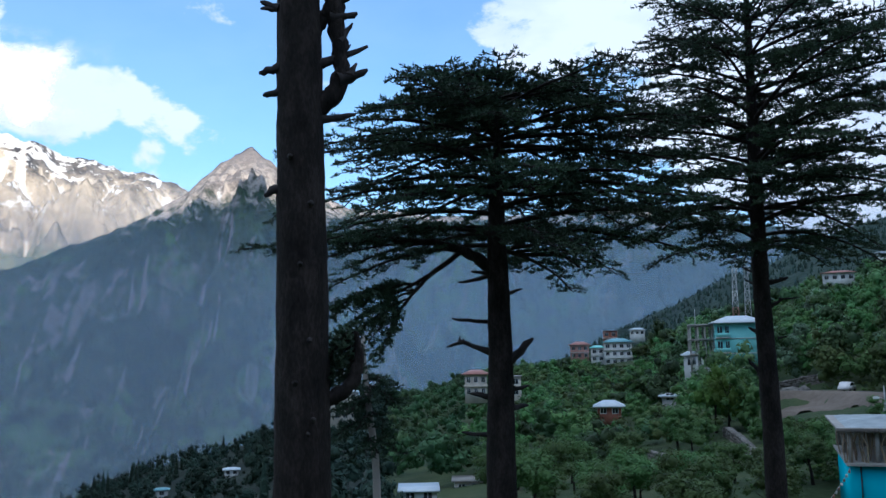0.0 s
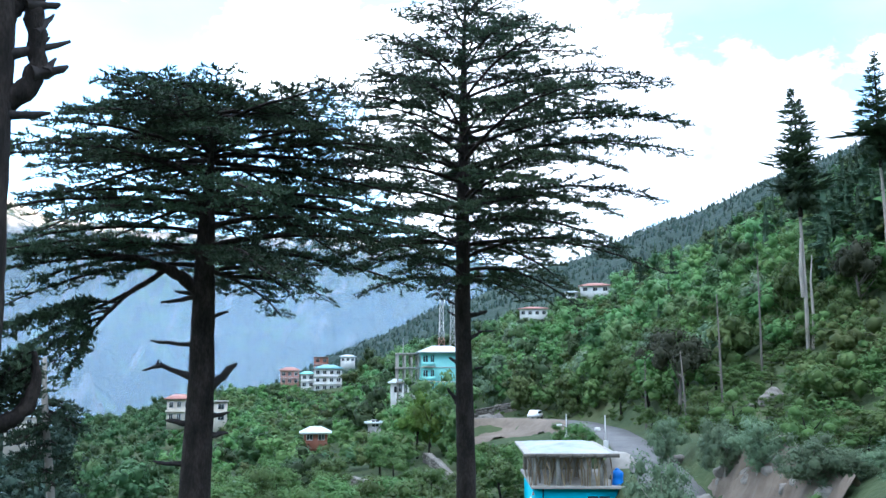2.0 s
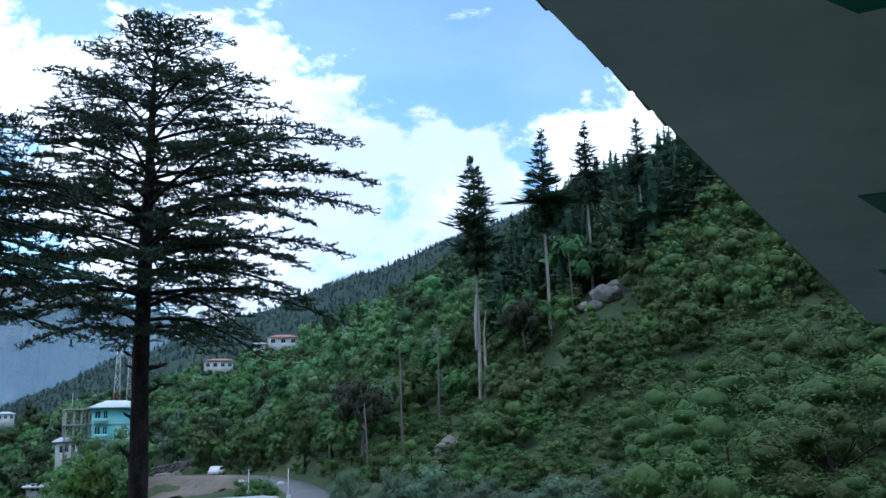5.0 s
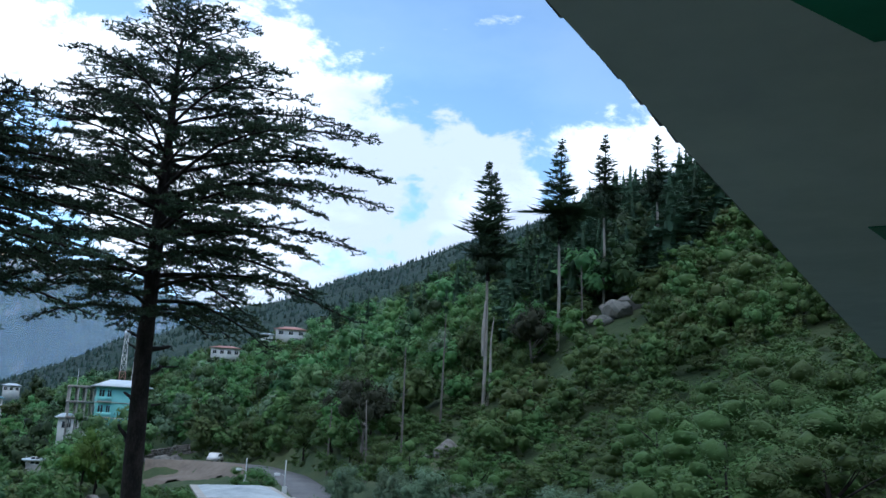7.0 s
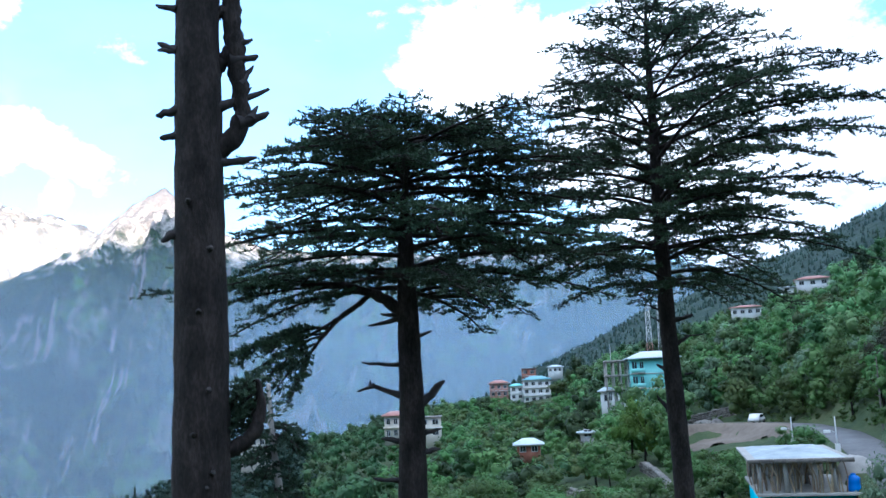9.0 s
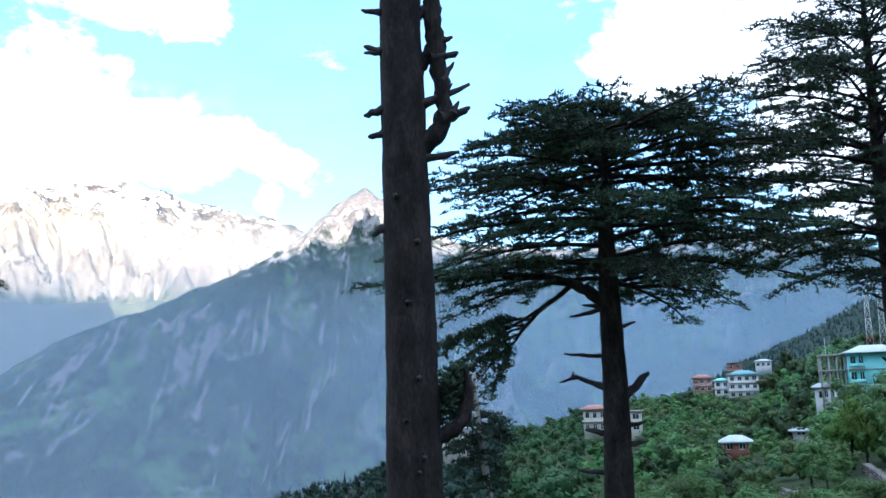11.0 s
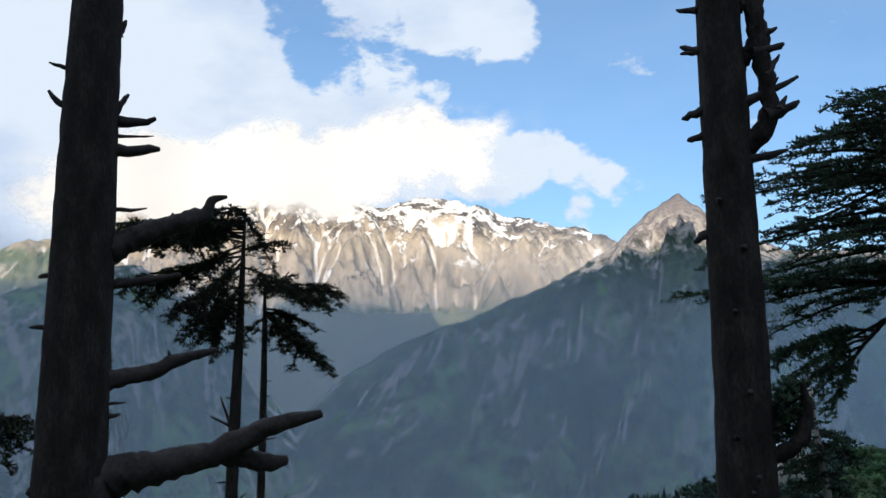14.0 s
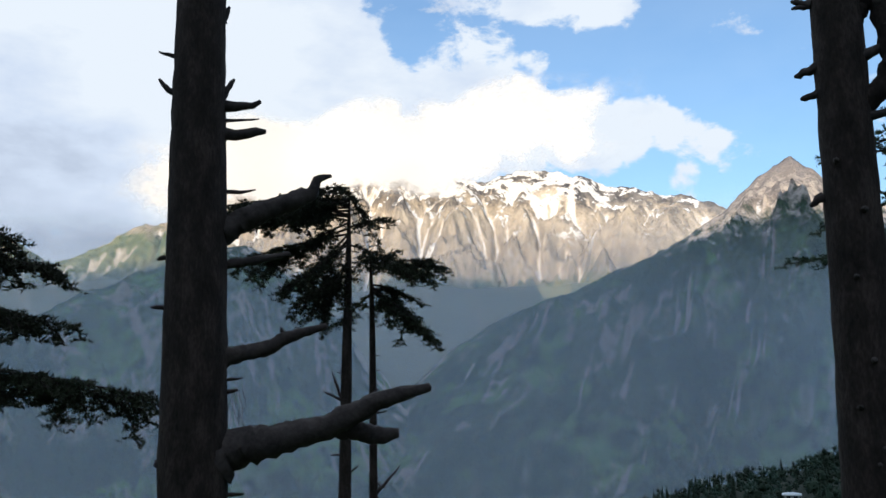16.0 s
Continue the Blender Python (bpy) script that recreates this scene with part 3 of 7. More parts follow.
# ---- mountains ----
def drainage(z, x, y):
    """How much of a slope drains through each of its cells: water runs to the lowest neighbour."""
    n, m = z.shape
    here = np.arange(n * m).reshape(n, m)
    best, goal = np.zeros((n, m)), here.copy()
    pz, px, py = (np.pad(q, 1, mode="edge") for q in (z, x, y))
    pg = np.pad(here, 1, mode="edge")
    for i in (0, 1, 2):
        for j in (0, 1, 2):
            if i == 1 and j == 1:
                continue
            cut = (slice(i, i + n), slice(j, j + m))
            drop = (z - pz[cut]) / (np.hypot(x - px[cut], y - py[cut]) + 0.5)
            better = drop > best
            best[better], goal[better] = drop[better], pg[cut][better]
    water, way = [1.0] * (n * m), goal.ravel().tolist()
    for k in np.argsort(-z.ravel()).tolist():
        if way[k] != k:
            water[way[k]] += water[k]
    return np.array(water).reshape(n, m)


def soften(q):
    p = np.pad(q, 1, mode="edge")
    q = (p[:-2, 1:-1] + 2 * p[1:-1, 1:-1] + p[2:, 1:-1]) / 4
    p = np.pad(q, 1, mode="edge")
    return (p[1:-1, :-2] + 2 * p[1:-1, 1:-1] + p[1:-1, 2:]) / 4


def mountain(name, label, mat, crest, r_foot, r_top, foot_z, az_step, rows, seed, rough, slope=1.0, jag=0.0, seen=(62, -20), size=420.0, lean=0.0, carve=60.0, rills=(5.0, 9.0), back=0.35, green=None):
    """A mountain side from r_foot up to its crest at r_top, cut by ridged noise and then by running water; crest: bearings and elevations, from left to right."""
    ca, ce = np.array([c[0] for c in crest], float), np.array([c[1] for c in crest], float)
    az, q = [], ca[0]
    while q > ca[-1]:          # wide columns where the camera never looks
        az.append(q)
        q -= az_step if seen[1] < q < seen[0] else az_step * 5
    az = np.array(az)
    el = np.interp(-az, -ca, ce)
    zc = np.tan(np.radians(el)) * r_top
    v = np.concatenate([np.linspace(0, 1, rows), 1 + np.linspace(0.1, 1, 10)])
    vv, aa = np.meshgrid(v, az, indexing="ij")
    front, behind = np.clip(vv, 0, 1), np.clip(vv - 1, 0, 1)
    fz = np.minimum(foot_z, zc - 40)
    z = fz + (zc - fz) * front ** slope - behind * (zc - fz) * back
    r = r_foot + (r_top - r_foot) * front + behind * r_top * 0.1
    a = np.radians(aa)
    x, y = -np.sin(a) * r, np.cos(a) * r
    wx = x + 140 * (fbm(x / 500, y / 500, 3, seed + 40) - 0.5)
    wy = y + 140 * (fbm(x / 500 + 9, y / 500, 3, seed + 41) - 0.5)
    crag = ridged(wx / size, wy / size, 7, seed + 60, 0.6)
    keep = np.clip(np.minimum(front * 5, (1.0 - front) * 3.2 + 0.10), 0, 1) * np.where(vv > 1, 0.3, 1) * (np.clip(zc - fz, 60, 900) / 700)
    z = z + rough * keep * (crag - 0.45 + 0.35 * (fbm(wx / size * 0.7 + 3, wy / size * 0.7, 2, seed + 80) - 0.5))
    teeth = ridged(wx / 210 + 5, wy / 210, 5, seed + 90, 0.6) * 0.6 + fbm(wx / 90, wy / 90, 4, seed + 95) * 0.8 - 0.72
    z = z + jag * teeth * front ** 5
    for turn in range(2):
        smooth = z
        for _ in range(5):          # small hollows hold no water back
            smooth = soften(smooth)
        water = np.log2(drainage(smooth, x, y))
        bed = soften(soften(np.clip((water - 3.5) / 7.0, 0, 1.3)))
        z = z - carve * keep * (bed - 0.1)
    line = np.clip((water + 2.0 * front - rills[0]) / (rills[1] - rills[0]), 0, 1) * (vv <= 1)
    line = np.maximum(soften(line), line * 0.6)
    bag = Bag()
    bag.add(np.stack([x.ravel(), y.ravel(), z.ravel()], 1), grid_faces(len(v), len(az)))
    ob = part(name, bag, mat, None, "", True)
    me = ob.data
    uv = me.uv_layers.new(name="plan")
    idx = np.empty(len(me.loops), np.int32)
    me.loops.foreach_get("vertex_index", idx)
    skew = aa + front * lean + 1.6 * fbm(aa * 0.25, front * 3, 3, seed + 45)
    uvs = np.stack([((skew - 20) / 60).ravel()[idx], front.ravel()[idx]], 1)
    uv.data.foreach_set("uv", uvs.astype(np.float32).ravel())
    rise = z / 1000.0
    if green:          # grass climbs higher beyond this bearing
        rise = rise - 0.30 * np.clip((aa - green) / 4.0, 0, 1)
    for att, val in (("gully", line), ("rise", rise)):
        at_ = me.attributes.new(att, "FLOAT", "POINT")
        at_.data.foreach_set("value", val.astype(np.float32).ravel())
    return tagged(ob, label, "mountain", kind="structure")


mountain("mountain_massif", "high rocky massif with snow gullies, its top sunlit", MASSIF,
         [(80, 10), (62, 8.2), (59, 8.0), (57, 6.8), (54.5, 8.1), (52, 9.8), (49, 10.6), (47, 11.6), (42, 12.9), (39.9, 13.4), (38.5, 13.2), (36.7, 14.3), (36, 14.0), (35.0, 12.8), (33.3, 13.1), (30.8, 12.7), (28.7, 13.3), (26.1, 13.4), (24.5, 12.7),
          (22.1, 11.95), (20.3, 11.5), (19.2, 11.35), (17.8, 11.0), (16.1, 10.3), (14, 10.0), (8, 8.5), (1, 7.5), (-6, 6.5), (-12, 5.0), (-18, 4.0), (-26, 3.0), (-40, 2.0)],
         2700, 4350, -250, 0.11, 190, 3, 380, jag=55, seen=(63, 8), size=560.0, carve=55.0, lean=4.0, rills=(4.0, 7.4), green=45.0)
mountain("mountain_spur", "dark forested mountain spur with pale scree chutes, in shade", SPUR,
         [(42, -6), (40, -4), (38, -1.8), (36.2, -0.6), (35.3, 0.0), (32.7, 2.2), (28.9, 4.3), (26.1, 5.25), (22.9, 6.5), (19.3, 8.2), (16.2, 10.05), (14.9, 11.1), (13.06, 12.6), (12.35, 13.0), (12.05, 13.15), (11.7, 12.85), (10.9, 12.35), (9.5, 11.2), (6, 9.5), (1, 8.9), (-6, 8.7), (-12, 8.6), (-16, 8.2), (-20, 7.2), (-32, 4.0)],
         1250, 2650, -330, 0.12, 150, 8, 330, jag=22, seen=(42, -24), size=380.0, lean=20.0, carve=40.0, rills=(4.6, 8.2))
mountain("mountain_flank", "dark wooded mountain flank beyond the gorge", SPUR,
         [(85, 0.5), (70, 1.5), (62, 2.4), (58.8, 3.9), (57, 4.2), (55, 5.5), (51.9, 6.8), (49, 7.8), (46, 8.3), (44.5, 7.6), (43.2, 6.4), (40.5, 4.3), (38.5, 1.6), (37.1, 0.0), (34.4, -3.2), (32.2, -6.2), (30, -9)],
         1150, 2500, -330, 0.13, 120, 21, 330, jag=40, seen=(64, 29), size=380.0, lean=-16.0, carve=40.0, rills=(4.6, 8.2))
# an unseen high ridge, added behind the viewer to keep the low sun off the valley
mountain("sun_blocking_ridge", "unseen ridge added behind the viewpoint to shade the valley", SPUR,
         [(250, 16), (225, 19), (212, 20.4), (198, 20.7), (185, 21.6), (172, 22.0), (155, 22.0), (140, 20), (118, 17), (100, 12)],
         600, 3200, -60, 1.0, 50, 31, 220, jag=20, seen=(251, 99))


def vapour_material(name, colour, scale, threshold, most, left, right, low, high, swing):
    """Thin vapour: part of the light passes, part is scattered; ragged by noise and thinner towards its rims."""
    mat = bpy.data.materials.new(name)
    mat.use_nodes = True
    nt = mat.node_tree
    nt.nodes.clear()
    L = nt.links.new
    tc = nt.nodes.new("ShaderNodeTexCoord")
    n = nt.nodes.new("ShaderNodeTexNoise")
    n.inputs["Scale"].default_value, n.inputs["Detail"].default_value, n.inputs["Roughness"].default_value = scale, 9.0, 0.6
    L(tc.outputs["Object"], n.inputs["Vector"])
    sep = nt.nodes.new("ShaderNodeSeparateXYZ")
    L(tc.outputs["UV"], sep.inputs[0])

    def fade(socket, a, b, top=1.0):
        m = nt.nodes.new("ShaderNodeMapRange")
        m.interpolation_type = "SMOOTHSTEP"
        m.inputs["From Min"].default_value, m.inputs["From Max"].default_value, m.inputs["To Max"].default_value = a, b, top
        L(socket, m.inputs["Value"])
        return m.outputs[0]

    def mth(op, a, b):
        q = nt.nodes.new("ShaderNodeMath")
        q.operation = op
        for i, v in enumerate((a, b)):
            if isinstance(v, float):
                q.inputs[i].default_value = v
            else:
                L(v, q.inputs[i])
        return q.outputs[0]

    body = mth("MULTIPLY", mth("MULTIPLY", fade(sep.outputs[1], *low), fade(sep.outputs[1], *high)), mth("MULTIPLY", fade(sep.outputs[0], *left), fade(sep.outputs[0], *right)))
    cover = fade(mth("ADD", mth("MULTIPLY", n.outputs[0], swing), mth("MULTIPLY", body, 0.42)), threshold[0], threshold[1], most)
    cover = mth("MULTIPLY", cover, fade(body, 0.0, 0.25))
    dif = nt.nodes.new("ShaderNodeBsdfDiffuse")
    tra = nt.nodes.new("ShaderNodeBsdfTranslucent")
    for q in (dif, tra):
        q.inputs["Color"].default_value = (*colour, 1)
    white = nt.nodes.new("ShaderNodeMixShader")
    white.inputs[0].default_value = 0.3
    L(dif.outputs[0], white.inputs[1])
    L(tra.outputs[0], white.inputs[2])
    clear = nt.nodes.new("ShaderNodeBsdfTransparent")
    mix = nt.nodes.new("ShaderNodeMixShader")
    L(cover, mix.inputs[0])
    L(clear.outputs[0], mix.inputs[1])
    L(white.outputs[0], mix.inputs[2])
    out = nt.nodes.new("ShaderNodeOutputMaterial")
    L(mix.outputs[0], out.inputs["Surface"])
    return mat


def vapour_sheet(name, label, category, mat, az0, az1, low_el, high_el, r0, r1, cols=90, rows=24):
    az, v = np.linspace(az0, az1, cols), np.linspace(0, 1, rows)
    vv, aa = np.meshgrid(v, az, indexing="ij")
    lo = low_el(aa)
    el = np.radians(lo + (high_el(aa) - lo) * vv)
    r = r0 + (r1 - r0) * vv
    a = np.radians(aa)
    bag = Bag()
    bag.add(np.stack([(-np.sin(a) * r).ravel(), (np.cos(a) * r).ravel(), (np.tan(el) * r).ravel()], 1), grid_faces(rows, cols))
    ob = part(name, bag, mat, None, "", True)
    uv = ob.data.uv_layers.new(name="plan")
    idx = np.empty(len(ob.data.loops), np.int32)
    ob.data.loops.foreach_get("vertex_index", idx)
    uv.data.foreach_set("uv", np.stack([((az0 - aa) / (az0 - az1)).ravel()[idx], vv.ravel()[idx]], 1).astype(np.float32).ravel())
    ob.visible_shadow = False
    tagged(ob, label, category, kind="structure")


def summit_base(aa):
    return 10.9 + 1.7 * np.clip((36 - aa) / 12, -2.0, 1.0) + 0.5 * np.sin(aa * 0.7)


vapour_sheet("cloud_bank", "white evening cloud hiding the mountain summits", "cloud",
             vapour_material("cloud_vapour", (0.72, 0.73, 0.75), 0.0055, (0.44, 0.74), 1.0, (0.22, 0.48), (1.0, 0.70), (0.02, 0.42), (1.0, 0.6), 1.0),
             66, 19, summit_base, lambda aa: summit_base(aa) + 7.5, 3850, 4300)
# aerial haze imitated by added see-through sheets whose pale tint lightens the slopes behind
vapour_sheet("far_haze_sheet", "pale tinted sheet standing in for haze before the sunlit massif", "haze",
             vapour_material("far_haze_tint", (0.88, 0.90, 0.97), 0.0009, (0.10, 0.62), 0.31, (0.0, 0.1), (1.0, 0.9), (-0.1, 0.1), (1.0, 0.4), 0.4),
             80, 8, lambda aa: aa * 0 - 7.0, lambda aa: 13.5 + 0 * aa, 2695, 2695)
vapour_sheet("valley_haze_sheet", "pale blue sheet standing in for evening haze where the valley opens", "haze",
             vapour_material("valley_haze_tint", (0.55, 0.82, 0.98), 0.0012, (0.10, 0.62), 0.28, (0.0, 0.5), (1.0, 0.97), (-0.1, 0.1), (1.0, 0.6), 0.4),
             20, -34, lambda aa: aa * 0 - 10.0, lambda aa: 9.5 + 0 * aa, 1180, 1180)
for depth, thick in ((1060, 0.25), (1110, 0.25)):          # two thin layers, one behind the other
    vapour_sheet("valley_haze_sheet", "thin blue sheet standing in for evening haze over the valley", "haze",
                 vapour_material("valley_haze_tint", (0.66, 0.785, 0.96), 0.0012, (0.10, 0.62), thick, (0.0, 0.12), (1.0, 0.97), (-0.1, 0.3), (1.0, 0.6), 0.4),
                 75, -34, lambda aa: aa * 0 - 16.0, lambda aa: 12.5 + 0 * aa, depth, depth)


# one more added tinted sheet, imitating haze on the ridge
vapour_sheet("ridge_haze_sheet", "thin blue sheet standing in for haze before the far wooded ridge", "haze",
             vapour_material("ridge_haze_tint", (0.55, 0.74, 0.95), 0.0014, (0.10, 0.62), 0.022, (0.0, 0.1), (1.0, 0.95), (-0.1, 0.1), (1.0, 0.7), 0.4),
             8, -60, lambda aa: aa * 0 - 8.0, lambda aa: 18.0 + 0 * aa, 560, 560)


# ---- cedars ----
UP = np.array([0, 0, 1.0])


def unit(v):
    return v / (np.linalg.norm(v, axis=-1, keepdims=True) + 1e-9)


def needles(bag, P, D, rng, length=0.07, width=0.015, blades=3, up=0.35):
    """Small needle clusters at the places P, fanned about the directions D."""
    n = len(P)
    for _ in range(blades):
        d = unit(D * 0.55 + rng.standard_normal((n, 3)) * 0.5 + UP * up)
        s = unit(np.cross(d, rng.standard_normal((n, 3)))) * width * rng.uniform(0.7, 1.5, (n, 1))
        tip = P + d * length * rng.uniform(0.6, 1.35, (n, 1))
        v = np.stack([P - s, P + s, tip], 1).reshape(-1, 3)
        bag.add(v, np.arange(3 * n).reshape(-1, 3))


def limb_curve(start, az, length, rise, sag, rng, steps=9, wander=0.10):
    """A cedar limb: it climbs a little, then its tip sinks."""
    u = np.linspace(0, 1, steps)
    h = np.array([-math.sin(az), math.cos(az), 0])
    side = np.array([-h[1], h[0], 0])
    w = np.cumsum(rng.standard_normal(steps)) * wander * length / steps
    wz = np.cumsum(rng.standard_normal(steps)) * 0.05 * length / steps
    return np.asarray(start)[None] + h[None] * (u * length)[:, None] + UP[None] * (length * (rise * u - sag * u * u) + wz * u)[:, None] + side[None] * (w * u)[:, None]


def dress(wood, leaf, pts, r0, rng, bare=0.25, twig=1.0, gap=0.13, tuft=0.055, hang=0.12, spread=1.0, blade=0.068):
    """Wood and foliage of one limb: side twigs in a flat spray, small twigs on these, needle clusters along all of them."""
    seg = np.linalg.norm(np.diff(pts, axis=0), axis=1)
    s = np.concatenate([[0], np.cumsum(seg)])
    L = s[-1]
    wood.tube(pts, r0 * (1 - 0.86 * s / L) + 0.004, 6, 0.06, rng)
    P, D = [], []
    q, sign = bare * L, 1
    while q < L:
        u = q / L
        p = np.array([np.interp(q, s, pts[:, k]) for k in range(3)])
        p2 = np.array([np.interp(min(q + 0.1, L), s, pts[:, k]) for k in range(3)])
        p1 = np.array([np.interp(max(q - 0.1, 0), s, pts[:, k]) for k in range(3)])
        t = unit(p2 - p1)
        side = unit(np.cross(UP, t)) * sign
        ang = radians(rng.uniform(35, 75))
        d = unit(t * math.cos(ang) + side * math.sin(ang) * spread + UP * rng.uniform(-0.12, 0.22))
        ln = twig * min(1.15, 0.28 + 0.42 * (1 - u) * L * 0.6) * rng.uniform(0.55, 1.2)
        k = max(3, int(ln / 0.14))
        uu = np.linspace(0, 1, k + 1)
        tw = p[None] + d[None] * (uu * ln)[:, None] - UP[None] * (hang * ln * uu ** 2)[:, None] + rng.standard_normal((k + 1, 3)) * 0.018
        tw[0] = p
        wood.tube(tw, 0.011 * (1 - 0.8 * uu) + 0.0025, 3)
        nt = max(2, int(ln / tuft))
        f = (np.arange(nt) + 0.5) / nt
        base = np.stack([np.interp(f, uu, tw[:, c]) for c in range(3)], 1)
        P.append(base)
        D.append(np.repeat(d[None], nt, 0))
        ns = max(2, int(ln / 0.085))
        f = rng.uniform(0.12, 1.0, ns)
        b = np.stack([np.interp(f, uu, tw[:, c]) for c in range(3)], 1)
        sd = unit(np.cross(UP, d))[None] * rng.choice([-1, 1], ns)[:, None]
        dd = unit(d[None] * 0.75 + sd * 0.8 + UP[None] * rng.uniform(-0.1, 0.25, ns)[:, None])
        sl = rng.uniform(0.10, 0.30, ns) * (1.15 - 0.5 * f)
        nk = 4
        for j in range(nk):
            P.append(b + dd * (sl * (j + 0.7) / nk)[:, None] - UP * (0.05 * sl * (j / nk) ** 2)[:, None])
            D.append(dd)
        q += gap * rng.uniform(0.7, 1.3)
        sign = -sign
    if P:
        needles(leaf, np.concatenate(P), np.concatenate(D), rng, blade)


def trunk_bag(axis, radii, rng, sides=18):
    """A trunk with a lumpy, furrowed outline."""
    axis = np.asarray(axis, float)
    s = np.concatenate([[0], np.cumsum(np.linalg.norm(np.diff(axis, axis=0), axis=1))])
    n = max(12, int(s[-1] / 0.22))
    q = np.linspace(0, s[-1], n)
    pts = np.stack([np.interp(q, s, axis[:, k]) for k in range(3)], 1)
    for _ in range(3):
        pts[1:-1] = (pts[:-2] + 2 * pts[1:-1] + pts[2:]) / 4
    rad = np.interp(q, s, radii)
    bag = Bag()
    bag.tube(pts, rad, sides, 0.018, rng)
    return bag


def stub(bag, base, tip, r, rng, bend=0.12):
    """A broken dead branch with a ragged end."""
    base, tip = np.asarray(base, float), np.asarray(tip, float)
    L = np.linalg.norm(tip - base)
    u = np.linspace(0, 1, 6)
    back = base - (tip - base) / L * r
    pts = back[None] * (1 - u)[:, None] + tip[None] * u[:, None] + UP[None] * (bend * L * (u - u * u) * -1)[:, None] + rng.standard_normal((6, 3)) * r * 0.12
    bag.tube(pts, r * np.array([1.35, 1.0, 0.82, 0.72, 0.6, 0.30]), 7, 0.12, rng)


def spire(points, radii, wood, rng, sides=8, fine=5):
    """A curved dead limb through a few points."""
    p = np.array(points, float)
    s = np.concatenate([[0], np.cumsum(np.linalg.norm(np.diff(p, axis=0), axis=1))])
    q = np.linspace(0, s[-1], fine * len(p))
    pts = np.stack([np.interp(q, s, p[:, k]) for k in range(3)], 1)
    for _ in range(2):
        pts[1:-1] = (pts[:-2] + 2 * pts[1:-1] + pts[2:]) / 4
    r = np.interp(q, s, radii)
    pts[1:-1] += rng.standard_normal((len(pts) - 2, 3)) * r[1:-1, None] * 0.05
    wood.tube(pts, r, sides, 0.10, rng)


def ground_under(p):
    return float(land(p[0], p[1])[0])


def cedar_bare_trunk():
    """The near trunk with its broken branches and a candelabra limb."""
    rng = np.random.default_rng(11)
    R = 11.0
    tree = thing("cedar_tree", "tall old cedar with a bare grey-brown trunk and broken dead branches", "tree", "cedars by the house")
    foot = polar(9.5, 0, R)
    foot.z = ground_under(foot) - 0.3
    axis = [foot, polar(9.43, -6.2, R), polar(9.42, 3.5, R), polar(9.55, 14.1, R), polar(9.64, 24.5, R), polar(9.7, 36, R), polar(9.7, 44, R)]
    part("trunk", trunk_bag(axis, [0.42, 0.335, 0.31, 0.285, 0.262, 0.22, 0.15], rng), BARK, tree, smooth=True)
    dead = [((11.0, 23.8), (12.14, 23.9), 0.05), ((11.1, 21.5), (12.07, 21.8), 0.05), ((11.1, 21.4), (12.08, 21.33), 0.04), ((11.05, 17.85), (12.11, 17.55), 0.065),
            ((11.0, 16.4), (11.85, 16.2), 0.055), ((10.95, 10.5), (11.75, 10.05), 0.07), ((8.3, 14.85), (6.0, 15.15), 0.055),
            ((7.3, 21.9), (6.17, 22.3), 0.05), ((7.2, 21.05), (5.73, 21.3), 0.065), ((6.9, 19.7), (6.2, 20.7), 0.045), ((8.3, 18.3), (5.21, 19.3), 0.06),
            ((6.85, 17.3), (5.23, 17.9), 0.075), ((6.3, 17.6), (5.92, 18.25), 0.05), ((6.9, 18.7), (6.3, 19.4), 0.03)]
    for b, t, r in dead:
        bag = Bag()
        stub(bag, polar(*b, R - 0.05), polar(*t, R - 0.12 + 0.24 * rng.random()), r, rng)
        part("broken_branch", bag, DEADWOOD, tree, smooth=True)
    bag = Bag()
    spire([polar(8.6, 15.6, R), polar(7.9, 15.95, R), polar(7.2, 16.5, R), polar(6.85, 17.5, R), polar(6.92, 18.7, R), polar(7.2, 20.7, R), polar(7.37, 22.4, R), polar(7.5, 24.4, R), polar(7.3, 28, R), polar(6.9, 31, R)],
          [0.15, 0.135, 0.12, 0.105, 0.10, 0.11, 0.12, 0.11, 0.09, 0.05], bag, rng)
    spire([polar(8.7, 20.2, R), polar(8.1, 20.9, R), polar(7.5, 21.6, R)], [0.11, 0.09, 0.09], bag, rng)
    spire([polar(8.7, 23.5, R), polar(8.1, 23.8, R), polar(7.6, 24.0, R)], [0.09, 0.075, 0.07], bag, rng)
    part("upright_limb", bag, BARK, tree, "dead upright limb fused twice to the trunk", True)
    bag, leaf = Bag(), Bag()
    spire([polar(8.6, -2.9, R), polar(8.0, -2.65, R), polar(7.0, -2.3, R), polar(6.2, -1.4, R), polar(5.85, -0.1, R), polar(6.1, 1.5, R)], [0.12, 0.10, 0.09, 0.085, 0.06, 0.03], bag, rng)
    for k in range(9):
        b = polar(6.0 + 0.15 * rng.standard_normal(), 1.8 - 0.25 * k, R)
        c = limb_curve(b, radians(60 + 25 * rng.standard_normal()), 0.36 + 0.1 * rng.random(), -0.25, 0.55, rng, 6)
        dress(bag, leaf, c, 0.012, rng, 0.1, 0.35, 0.06, 0.04, 0.5)
    part("low_limb", bag, BARK, tree, "curved living limb", True)
    part("hanging_foliage", leaf, NEEDLES, tree, "tuft of drooping green needles")
    for az, el in ((8.9, 9.6), (9.6, 5.8), (9.0, 1.0), (9.9, -1.6), (9.1, -4.8), (10.2, 12.5), (8.8, -3.9)):
        bag = Bag()
        stub(bag, polar(az, el, R - 0.24), polar(az, el + 0.05, R - 0.38), 0.045, rng)
        part("knot", bag, DEADWOOD, tree, smooth=True)


cedar_bare_trunk()


